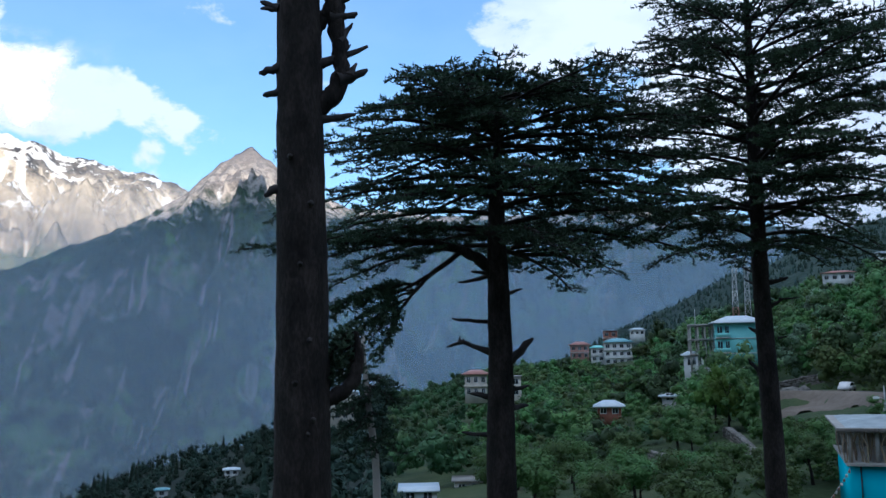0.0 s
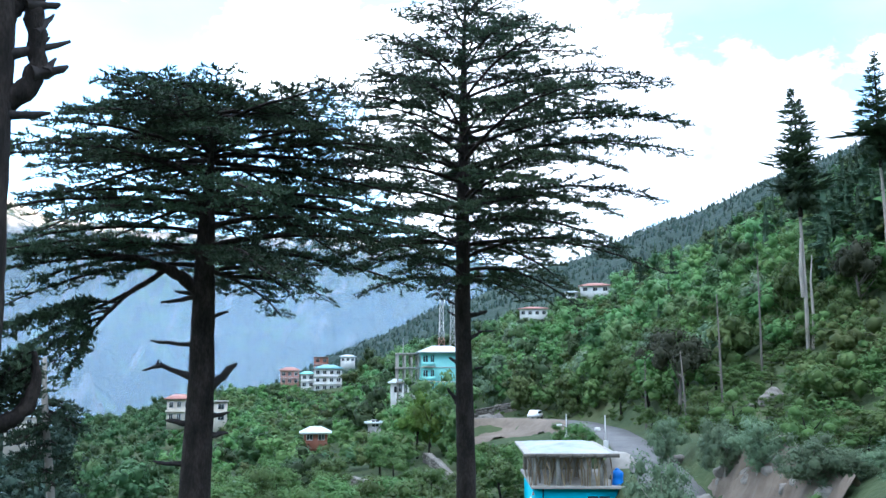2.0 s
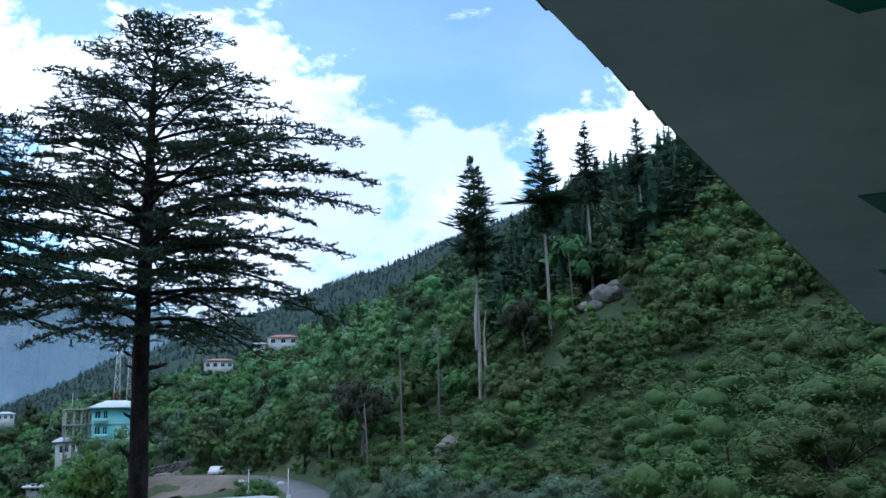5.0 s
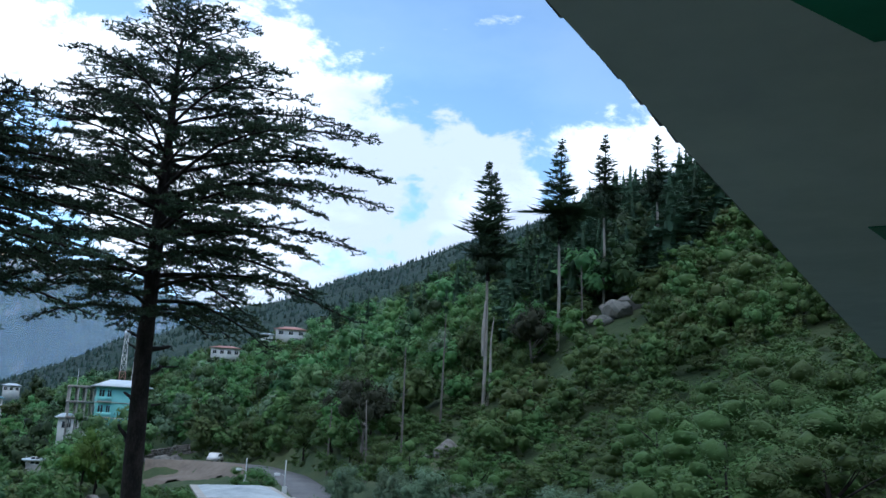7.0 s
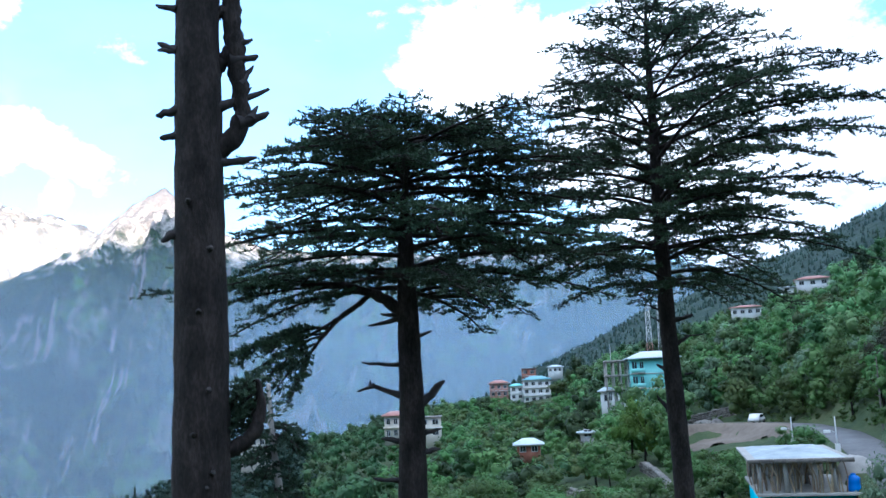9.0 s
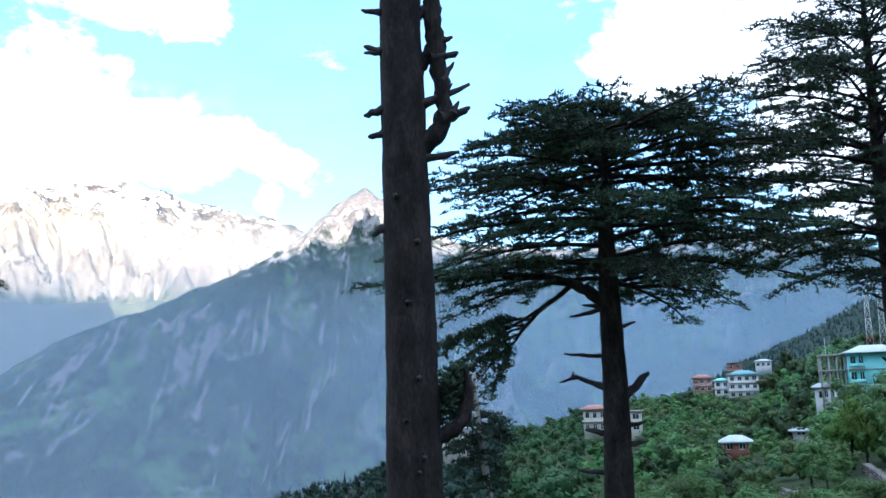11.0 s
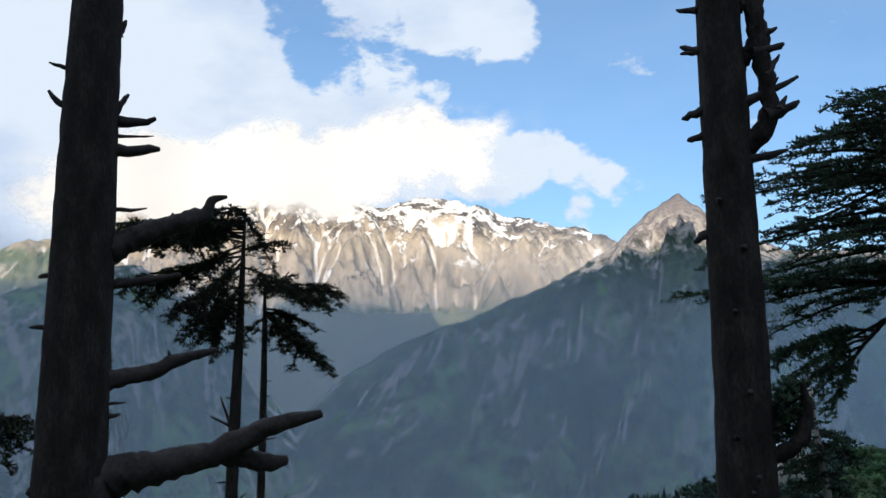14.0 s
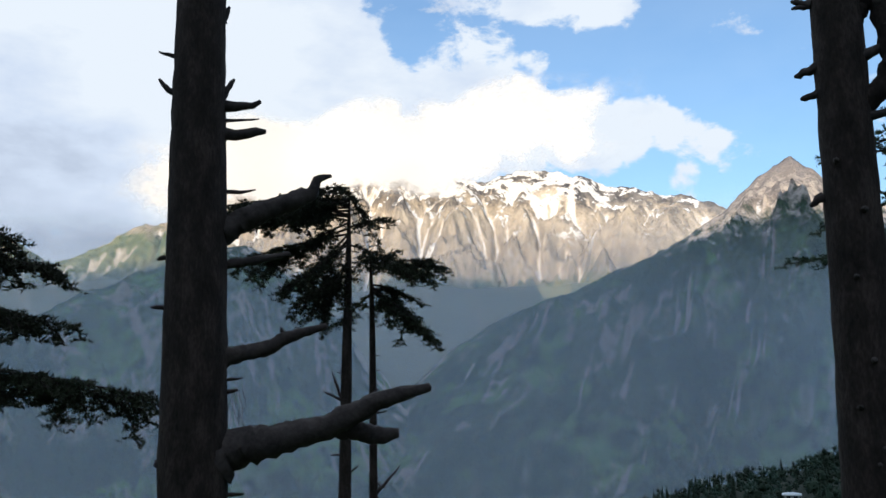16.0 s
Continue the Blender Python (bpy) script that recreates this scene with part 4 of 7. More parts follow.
def cedar_dead_limbs():
    """The near trunk with long dead limbs on one side."""
    rng = np.random.default_rng(12)
    R = 13.0
    tree = thing("cedar_tree", "old cedar with a dark bare trunk and long dead limbs", "tree", "cedars by the house")
    foot = polar(49.0, 0, R)
    foot.z = ground_under(foot) - 0.3
    axis = [foot, polar(48.95, -6.4, R), polar(49.05, 2.8, R), polar(49.2, 13.0, R), polar(49.3, 23.0, R), polar(49.2, 34, R), polar(49.2, 40, R)]
    part("trunk", trunk_bag(axis, [0.53, 0.46, 0.43, 0.39, 0.34, 0.27, 0.18], rng), BARK, tree, smooth=True)

    def bough(name, pts, rad, side=()):
        bag = Bag()
        spire([polar(a, e, R + d) for a, e, d in pts], rad, bag, rng, 10)
        for b, t, r in side:
            stub(bag, polar(*b, R), polar(*t, R), r, rng)
        part(name, bag, DEADWOOD, tree, smooth=True)

    bough("dead_bough", [(47.9, -4.5, 0), (46.8, -3.7, 0), (44.0, -3.3, 0), (40.7, -2.45, -.1), (38.0, -1.0, -.2), (34.8, -0.25, -.3)], [0.36, 0.28, 0.22, 0.17, 0.13, 0.06],
          [((38.6, -1.2), (38.1, -0.35), 0.05), ((36.9, -0.7), (36.4, -0.2), 0.035), ((40.0, -2.3), (39.6, -1.7), 0.03), ((45.6, -3.9), (45.2, -4.6), 0.05), ((43.4, -2.5), (43.0, -2.05), 0.025), ((42.2, -2.3), (41.9, -1.9), 0.02), ((44.3, -2.8), (44.5, -2.4), 0.02)])
    bough("dead_bough", [(41.2, -2.6, 0), (39.6, -2.75, 0.05), (38.0, -3.2, 0.1), (36.8, -3.0, 0.15)], [0.13, 0.14, 0.13, 0.07])
    bough("dead_bough", [(47.9, 1.5, 0), (46.8, 1.8, 0), (44.9, 2.15, 0), (43.2, 3.0, 0), (41.2, 3.55, 0)], [0.16, 0.125, 0.105, 0.085, 0.04], [((43.6, 2.7), (44.0, 3.5), 0.04)])
    bough("dead_bough", [(47.9, 7.15, 0), (45.4, 7.6, 0), (43.5, 8.0, 0)], [0.07, 0.055, 0.03])
    bough("dead_bough", [(48.0, 9.1, 0), (46.6, 9.9, 0), (45.1, 10.6, 0), (43.1, 11.35, 0), (42.2, 11.7, 0), (41.85, 12.7, 0), (40.98, 12.85, 0)], [0.21, 0.17, 0.15, 0.135, 0.10, 0.06, 0.025],
          [((44.0, 11.0), (44.2, 11.7), 0.05)])
    for b, t, r in [((47.9, 11.7), (45.7, 11.85), 0.035), ((47.8, 16.8), (45.46, 17.25), 0.085), ((47.7, 15.1), (45.1, 15.5), 0.11), ((47.6, 16.0), (45.54, 16.2), 0.025), ((47.7, 17.6), (47.1, 18.45), 0.06),
                    ((50.4, 19.5), (51.75, 19.7), 0.04), ((50.4, 17.1), (51.67, 18.1), 0.065), ((50.4, 7.7), (51.42, 7.45), 0.06), ((50.5, 4.65), (51.64, 4.62), 0.045), ((47.8, 0.3), (46.2, 0.4), 0.03),
                    ((47.8, -0.4), (46.4, -0.3), 0.05), ((47.9, 22.0), (47.5, 22.7), 0.06), ((47.6, 2.7), (47.1, 2.8), 0.03), ((50.9, -4.5), (51.2, -4.6), 0.09), ((47.4, -6.3), (46.0, -6.4), 0.04)]:
        bag = Bag()
        stub(bag, polar(*b, R), polar(*t, R), r, rng)
        part("broken_branch", bag, DEADWOOD, tree, smooth=True)
    for k in range(5):
        bag = Bag()
        p = polar(46.9 - 0.2 * k, -0.3, R)
        pts = [p + Vector((0.02 * math.sin(j * 1.3 + k), 0.02 * math.cos(j + k), -0.07 * j)) for j in range(5 + k)]
        bag.tube(pts, [0.005] * len(pts), 4)
        part("dry_twig", bag, DEADWOOD, tree)


cedar_dead_limbs()


def cedar_crown(name_label, az, R, trunk_pts, trunk_r, envelope, limbs, seed, lean=1.0, rise_top=0.45, dense=1.0, top_el=None, extra=None, sag=0.16, thick=0.055, bias=(0, 0), crowd=1.0, rise_low=0.10):
    """A cedar with a trunk and a crown of layered limbs; envelope: height and reach."""
    rng = np.random.default_rng(seed)
    tree = thing("cedar_tree", name_label, "tree", "cedars by the house")
    foot = polar(az, 0, R)
    foot.z = ground_under(foot) - 0.3
    axis = [foot] + [polar(a, e, R) for a, e in trunk_pts]
    part("trunk", trunk_bag(axis, trunk_r, rng, 14), BARK, tree, smooth=True)
    ax = np.array([tuple(p) for p in axis])
    ez, er = np.array([e[0] for e in envelope]), np.array([e[1] for e in envelope])
    lo, hi = ez[0], ez[-1]
    turn = rng.uniform(0, 6)
    for k in range(limbs):
        f = (k + rng.uniform(0, 1)) / limbs
        z = lo + (hi - lo) * (1 - (1 - f) ** crowd)
        z = z + 0.125 * math.sin(z * 7.0)
        turn += 2.39996 + rng.uniform(-0.5, 0.5)
        # limbs that start at z end higher: the envelope holds for the tips
        rise = rise_low + (rise_top - rise_low) * f ** 1.5 + rng.uniform(-0.10, 0.10)
        ln = float(np.interp(z + 0.3 * rise, ez, er)) * rng.uniform(0.78, 1.08) * (1 + bias[1] * math.cos(turn - radians(bias[0])))
        if ln < 0.15:
            continue
        base = np.array([np.interp(z, ax[:, 2], ax[:, c]) for c in range(2)] + [z])
        c = limb_curve(base, turn, ln, rise, sag + 0.12 * (1 - f), rng, 10)
        wood, leaf = Bag(), Bag()
        dress(wood, leaf, c, thick * (0.35 + 0.65 * ln / er.max()) * (1 - 0.4 * f), rng, 0.22 if ln > 1.5 else 0.08, 1.0, 0.125 / dense, 0.06)
        limb = part("limb", wood, BARK, tree)
        part("needle_spray", leaf, NEEDLES, limb, "flat spray of dark green needles")
    if extra:
        wood, leaf = Bag(), Bag()
        extra(wood, leaf, rng, tree)
        if wood.n:
            low = part("low_limb", wood, BARK, tree)
            part("needle_spray", leaf, NEEDLES, low, "drooping spray of dark green needles")
    return tree


def flat_top_extras(wood, leaf, rng, tree):
    R = 17.0
    arch = [polar(*p, R) for p in ((-2.8, 5.2), (-1.9, 6.05), (-1.0, 6.5), (1.0, 7.1), (3.5, 7.15))]
    spire(arch, [0.13, 0.11, 0.095, 0.07, 0.04], wood, rng)
    for end in ((8.5, 6.0, 17.3), (11.0, 6.6, 17.0), (13.2, 6.7, 16.8), (6.5, 5.5, 16.4), (9.5, 7.4, 17.8)):
        s, e = polar(1.0, 7.1, R), polar(*end)
        c = np.array([s.lerp(e, u) + Vector((0, 0, 0.35 * (u - u * u))) for u in np.linspace(0, 1, 9)])
        dress(wood, leaf, c, 0.035, rng, 0.3, 0.75, 0.12, 0.06)
    # the drooping limb and its low foliage
    spire([polar(*p, R) for p in ((-0.8, 6.45), (0.2, 5.7), (1.1, 5.15), (2.2, 4.0), (3.0, 3.0))], [0.055, 0.05, 0.045, 0.035, 0.02], wood, rng)
    spire([polar(*p, R) for p in ((0.9, 5.2), (1.5, 4.9), (2.4, 4.4), (4.0, 3.6))], [0.04, 0.035, 0.03, 0.02], wood, rng)
    for s, e, sag in (((1.9, 4.5), (8.2, 2.6), 0.30), ((2.3, 4.0), (7.0, 1.6), 0.2), ((2.6, 3.6), (4.4, 0.2), 0.15), ((2.0, 4.4), (5.5, 3.5), 0.3), ((2.5, 3.6), (6.3, 0.9), 0.25), ((2.2, 4.1), (9.3, 2.2), 0.3), ((2.8, 3.2), (5.2, 0.8), 0.1)):
        a, b = polar(*s, R), polar(*e, R + rng.uniform(-0.5, 0.5))
        c = np.array([a.lerp(b, u) + Vector((0, 0, sag * (u - u * u) * 2)) for u in np.linspace(0, 1, 8)])
        dress(wood, leaf, c, 0.02, rng, 0.10, 0.85, 0.07, 0.045, 0.45)
    # hanging spray on the other side
    for s, e in (((-4.0, 6.3), (-8.5, 6.2)), ((-4.0, 6.6), (-11.5, 6.9)), ((-6.5, 6.3), (-8.6, 4.9)), ((-4.5, 6.2), (-9.5, 5.4))):
        a, b = polar(*s, R), polar(*e, R + rng.uniform(-0.8, 0.8))
        c = np.array([a.lerp(b, u) + Vector((0, 0, 0.25 * (u - u * u))) for u in np.linspace(0, 1, 8)])
        dress(wood, leaf, c, 0.035, rng, 0.25, 0.6, 0.12, 0.06, 0.35)
    for b, t, r in (((-2.6, 4.95), (-0.6, 4.5), 0.05), ((-2.6, 5.1), (-1.4, 5.2), 0.05), ((-3.6, 3.75), (-4.6, 4.05), 0.05), ((-2.5, 2.05), (-0.1, 2.25), 0.045), ((-2.5, 0.2), (-0.5, 0.85), 0.07), ((-0.8, 0.8), (0.25, 0.5), 0.04),
                    ((-0.6, 0.8), (-0.6, 1.15), 0.03), ((-3.5, -0.5), (-5.2, 0.85), 0.10), ((-2.5, -2.6), (-1.2, -2.4), 0.07), ((-3.8, -2.2), (-4.9, -2.0), 0.05), ((-3.8, -3.3), (-4.8, -3.2), 0.06), ((-2.3, -5.0), (-0.6, -4.8), 0.05)):
        bag = Bag()
        stub(bag, polar(*b, R), polar(*t, R), r, rng)
        part("broken_branch", bag, DEADWOOD, tree, smooth=True)


cedar_crown("flat-topped cedar with a broad dark layered crown", -3.0, 17.0,
            [(-3.0, -6.4), (-3.14, -0.4), (-3.1, 4.8), (-3.1, 9.0), (-3.2, 12.0), (-3.4, 15.8)], [0.34, 0.275, 0.235, 0.20, 0.16, 0.09, 0.03],
            [(1.8, 2.9), (2.2, 3.9), (2.9, 4.3), (3.7, 4.4), (4.2, 4.3), (4.5, 4.0), (4.7, 3.6), (4.9, 2.4)], 80, 21, rise_top=0.10, dense=0.88, bias=(-90, 0.07), crowd=1.9, rise_low=0.14, extra=flat_top_extras, sag=0.13)


def cone_extras(wood, leaf, rng, tree):
    R = 21.5
    for b, t, r in (((-19.5, 3.9), (-20.6, 4.15), 0.07), ((-20.2, 4.1), (-20.5, 4.0), 0.03), ((-19.5, 2.5), (-20.3, 2.9), 0.055), ((-20.1, 2.9), (-21.2, 2.95), 0.025), ((-18.7, 1.0), (-18.2, 1.3), 0.05), ((-18.6, 4.6), (-18.0, 4.9), 0.03),
                    ((-18.6, 3.9), (-18.1, 4.2), 0.03), ((-18.7, -1.4), (-18.1, -0.6), 0.06), ((-19.9, 0.6), (-20.4, 0.7), 0.03)):
        bag = Bag()
        stub(bag, polar(*b, R), polar(*t, R), r, rng)
        part("broken_branch", bag, DEADWOOD, tree, smooth=True)


cedar_crown("tall cedar with an open dark tiered crown", -19.2, 21.5,
            [(-19.25, -5.5), (-19.07, 4.1), (-19.13, 11.2), (-19.23, 21.6), (-19.5, 24.8)], [0.29, 0.222, 0.185, 0.155, 0.05, 0.012],
            [(2.1, 2.2), (2.6, 3.7), (3.4, 4.6), (4.4, 4.75), (5.6, 4.6), (6.3, 4.2), (7.2, 3.4), (8.0, 2.6), (8.7, 1.85), (9.3, 1.2), (9.85, 0.55)], 100, 33, bias=(-109, 0.17), rise_top=0.55, rise_low=0.26, sag=0.26, dense=1.05, extra=cone_extras)


def slim_cedar(az, R, trunk_pts, trunk_r, sprays, seed, stubs):
    """A slim young cedar with a sparse top."""
    rng = np.random.default_rng(seed)
    tree = thing("slim_cedar", "slim cedar with a thin trunk and a sparse drooping top", "tree", "slim cedars")
    foot = polar(az, 0, R)
    foot.z = ground_under(foot) - 0.3
    part("trunk", trunk_bag([foot] + [polar(a, e, R) for a, e in trunk_pts], trunk_r, rng, 10), BARK, tree, smooth=True)
    for s, e, n in sprays:
        for k in range(n):
            a = polar(s[0], s[1] + 0.25 * rng.standard_normal(), R)
            b = polar(e[0] + 0.5 * rng.standard_normal(), e[1] + 0.35 * rng.standard_normal(), R + rng.uniform(-1.2, 1.2))
            c = np.array([a.lerp(b, u) + Vector((0, 0, 0.28 * (u - u * u))) for u in np.linspace(0, 1, 8)])
            wood, leaf = Bag(), Bag()
            dress(wood, leaf, c, 0.03, rng, 0.15, 0.42, 0.075, 0.05, 0.9, blade=0.085)
            for q in range(max(2, int((b - a).length / 0.3))):          # side boughs whose tips hang
                u = rng.uniform(0.2, 1.0)
                p = a.lerp(b, u) + Vector((0, 0, 0.28 * (u - u * u)))
                d = unit(np.array(b - a) * 0.6 + rng.standard_normal(3) * np.array([1, 1, 0.2]) * (b - a).length * 0.6)
                ln = rng.uniform(0.25, 0.65)
                twig = np.array([np.array(p) + d * ln * w - UP * (0.55 * ln * w * w) for w in np.linspace(0, 1, 6)])
                dress(wood, leaf, twig, 0.012, rng, 0.1, 0.3, 0.07, 0.05, 1.0, blade=0.08)
            # the darkened needle copy makes these sprays read as silhouettes
            part("needle_spray", leaf, SHADENEEDLES, part("limb", wood, BARK, tree), "sparse drooping needle spray")
    for b, t, r in stubs:
        bag = Bag()
        stub(bag, polar(*b, R), polar(*t, R), r, rng)
        part("broken_branch", bag, DEADWOOD, tree, smooth=True)


slim_cedar(39.8, 24.0, [(39.86, -6.7), (39.82, -0.6), (39.73, 6.4), (39.68, 12.0)], [0.2, 0.17, 0.15, 0.10, 0.02],
           [((39.7, 11.6), (37.9, 9.7), 1), ((39.7, 11.2), (44.5, 11.0), 6), ((39.7, 10.4), (47.0, 10.4), 8), ((39.7, 9.4), (45.5, 7.2), 3), ((39.7, 8.8), (43.0, 5.4), 3), ((39.7, 8.0), (41.4, 4.4), 2), ((39.7, 9.8), (37.8, 9.8), 1), ((39.7, 11.9), (41.5, 11.6), 2),
            ((39.7, 7.0), (42.2, 5.0), 1), ((39.7, 8.3), (37.6, 7.6), 1)], 51,
           [((39.95, -1.2), (40.7, 0.7), 0.05), ((40.0, -1.0), (41.3, -0.4), 0.045), ((39.9, -4.2), (40.8, -4.3), 0.04), ((39.6, -5.4), (39.0, -4.9), 0.035), ((39.9, 0.6), (40.4, 0.7), 0.03)])
slim_cedar(38.1, 24.5, [(38.12, -6.7), (38.16, -0.6), (38.22, 4.3), (38.34, 8.0)], [0.14, 0.115, 0.10, 0.075, 0.03],
           [((38.3, 7.2), (34.2, 7.2), 4), ((38.2, 5.8), (34.9, 3.7), 5), ((38.2, 5.6), (39.8, 4.0), 1), ((38.3, 7.4), (36.6, 8.0), 1), ((38.2, 6.4), (36.0, 5.6), 2), ((38.3, 7.4), (39.6, 7.2), 1)], 52,
           [((38.0, -1.8), (37.3, -1.7), 0.035), ((38.0, -6.6), (36.5, -5.0), 0.05), ((38.0, -5.9), (37.4, -6.3), 0.04), ((38.0, 1.7), (37.7, 1.7), 0.02), ((38.1, 0.8), (37.7, 0.8), 0.02), ((38.0, -2.9), (37.6, -2.9), 0.025)])
slim_cedar(63.5, 15.0, [(63.5, -6), (63.5, 4), (63.5, 14)], [0.3, 0.25, 0.2, 0.1],
           [((63.4, 7.0), (58.3, 6.6), 2), ((63.4, 4.4), (57.2, 3.2), 2), ((63.4, 1.2), (52.0, -0.6), 2), ((63.4, 0.6), (55.5, -1.6), 1), ((63.4, 9.0), (59.0, 7.8), 2)], 53, [])


def small_cedar():
    rng = np.random.default_rng(61)
    R = 14.0
    tree = thing("small_cedar", "small ragged cedar with a broken leaning stem", "tree", "slim cedars")
    foot = polar(4.7, 0, R)
    foot.z = ground_under(foot) - 0.2
    part("trunk", trunk_bag([foot, polar(4.8, -6.4, R), polar(5.25, -3.2, R), polar(5.5, -1.0, R), polar(5.56, 1.2, R)], [0.07, 0.06, 0.05, 0.04, 0.03], rng, 9), PALEWOOD, tree, smooth=True)
    for k in range(26):
        el = -1.2 - 4.6 * rng.random()
        a = polar(5.2, el, R)
        c = limb_curve(a, rng.uniform(0, 6.28), rng.uniform(0.25, 0.5), 0.1, 0.5, rng, 6)
        wood, leaf = Bag(), Bag()
        dress(wood, leaf, c, 0.012, rng, 0.1, 0.4, 0.07, 0.045, 0.4)
        part("needle_spray", leaf, NEEDLES, part("limb", wood, BARK, tree))


small_cedar()


# ---- houses and other built things ----
def facing(az, r, z=None, turn=0.0):
    """A pose at a bearing and distance: x runs to the right, y away from the viewer."""
    p = polar(az, 0, r)
    p.z = ground_under(p) if z is None else z
    return Matrix.Translation(p) @ pose(0, 0, 0, 0, 0, az + turn)


SIGHT = []          # open fronts: bearing, half width in degrees, distance, elevation of the foot
CLEAR = []          # round spots kept free of trees: x, y, radius


def clear_spot(m, radius):
    CLEAR.append((m.translation.x, m.translation.y, radius))


def seat(az, el):
    """The distance along a bearing at which the ground shows at that elevation."""
    r = np.arange(150.0, 320.0, 1.0)
    a = radians(az)
    e = np.degrees(np.arctan2(land(-math.sin(a) * r, math.cos(a) * r), r))
    return float(r[np.argmin(np.abs(e - el))])


def window(parent, x, y, z, w, h, frame_mat=None, side="front", name="window"):
    """A framed window set in a wall; its face is at y (front) or x (side walls)."""
    fb, gb = Bag(), Bag()
    d, t = 0.07, 0.09
    if side == "front":
        for lo, hi in (((x - w / 2, y - d, z), (x + w / 2, y + 0.02, z + t)), ((x - w / 2, y - d, z + h - t), (x + w / 2, y + 0.02, z + h)),
                       ((x - w / 2, y - d, z + t), (x - w / 2 + t, y + 0.02, z + h - t)), ((x + w / 2 - t, y - d, z + t), (x + w / 2, y + 0.02, z + h - t)),
                       ((x - t / 2, y - d, z + t), (x + t / 2, y + 0.02, z + h - t))):
            fb.box(lo, hi)
        gb.box((x - w / 2 + t, y - 0.03, z + t), (x + w / 2 - t, y + 0.015, z + h - t))
    else:
        s = 1 if side == "right" else -1
        for lo, hi in (((0, -w / 2, z), (d, w / 2, z + t)), ((0, -w / 2, z + h - t), (d, w / 2, z + h)), ((0, -w / 2, z + t), (d, -w / 2 + t, z + h - t)), ((0, w / 2 - t, z + t), (d, w / 2, z + h - t))):
            fb.box((min(x + s * lo[0], x + s * hi[0]), y + lo[1], lo[2]), (max(x + s * lo[0], x + s * hi[0]), y + hi[1], hi[2]))
        gb.box((min(x, x + s * 0.03), y - w / 2 + t, z + t), (max(x, x + s * 0.03), y + w / 2 - t, z + h - t))
    win = part(name, fb, frame_mat or WHITE, parent)
    part("pane", gb, GLASS, win)
    return win


def hip_roof(w, d, z, rise, over, thick=0.12, ridge=0.35):
    """A hipped roof of sheet metal with ribs."""
    bag = Bag()
    W, D = w / 2 + over, d / 2 + over
    rx = W * ridge
    v = [(-W, -D, z), (W, -D, z), (W, D, z), (-W, D, z), (-rx, 0, z + rise), (rx, 0, z + rise)]
    low = [(x, y, zz - thick) for x, y, zz in v[:4]]
    bag.add(v + low, [(0, 1, 5, 4), (2, 3, 4, 5), (6, 9, 8, 7), (0, 6, 7, 1), (1, 7, 8, 2), (2, 8, 9, 3), (3, 9, 6, 0)])
    bag.add(v, np.array([(1, 2, 5), (3, 0, 4)]))
    return bag


def slab(bag, x0, x1, y0, y1, z0, z1):
    bag.box((x0, y0, z0), (x1, y1, z1))


def villa(az, r, w, d, storeys, storey_h, wall_mat, roof_mat, label, z=None, turn=0.0, rise=1.2, windows=3, band_mat=None, flat=False, name="house", foot=3.5, open_front=True):
    m = facing(az, r, z, turn)
    clear_spot(m, max(w, d) * 0.75)
    if open_front:
        clear_spot(facing(az, r - d / 2 - 6), w * 0.55 + 1.5)
    if open_front:
        SIGHT.append((az, math.degrees(w * 0.5 / r), r, math.degrees(math.atan2(m.translation.z + 0.5, r))))
    house = thing(name, label, "house", "village houses", m)
    bag = Bag()
    h = storeys * storey_h
    slab(bag, -w / 2, w / 2, -d / 2, d / 2, -foot, h)
    part("wall", bag, wall_mat, house)
    for s in range(1, storeys + (1 if not flat else 0)):
        b = Bag()
        slab(b, -w / 2 - 0.35, w / 2 + 0.35, -d / 2 - 0.5, d / 2 + 0.2, s * storey_h - 0.12, s * storey_h + 0.06)
        part("floor_band", b, band_mat or WHITE, house)
    for s in range(storeys):
        for k in range(windows):
            x = -w / 2 + w * (k + 0.5) / windows
            window(house, x, -d / 2, s * storey_h + 0.75, min(1.5, w / windows * 0.55), 1.3)
        window(house, w / 2, -d / 5, s * storey_h + 0.75, 1.2, 1.3, side="right")
        window(house, -w / 2, -d / 5, s * storey_h + 0.75, 1.2, 1.3, side="left")
    if flat:
        b = Bag()
        slab(b, -w / 2 - 0.4, w / 2 + 0.4, -d / 2 - 0.5, d / 2 + 0.4, h, h + 0.2)
        part("flat_roof", b, roof_mat, house)
    else:
        part("roof", hip_roof(w, d, h + 0.15, rise, 0.7), roof_mat, house)
    return house


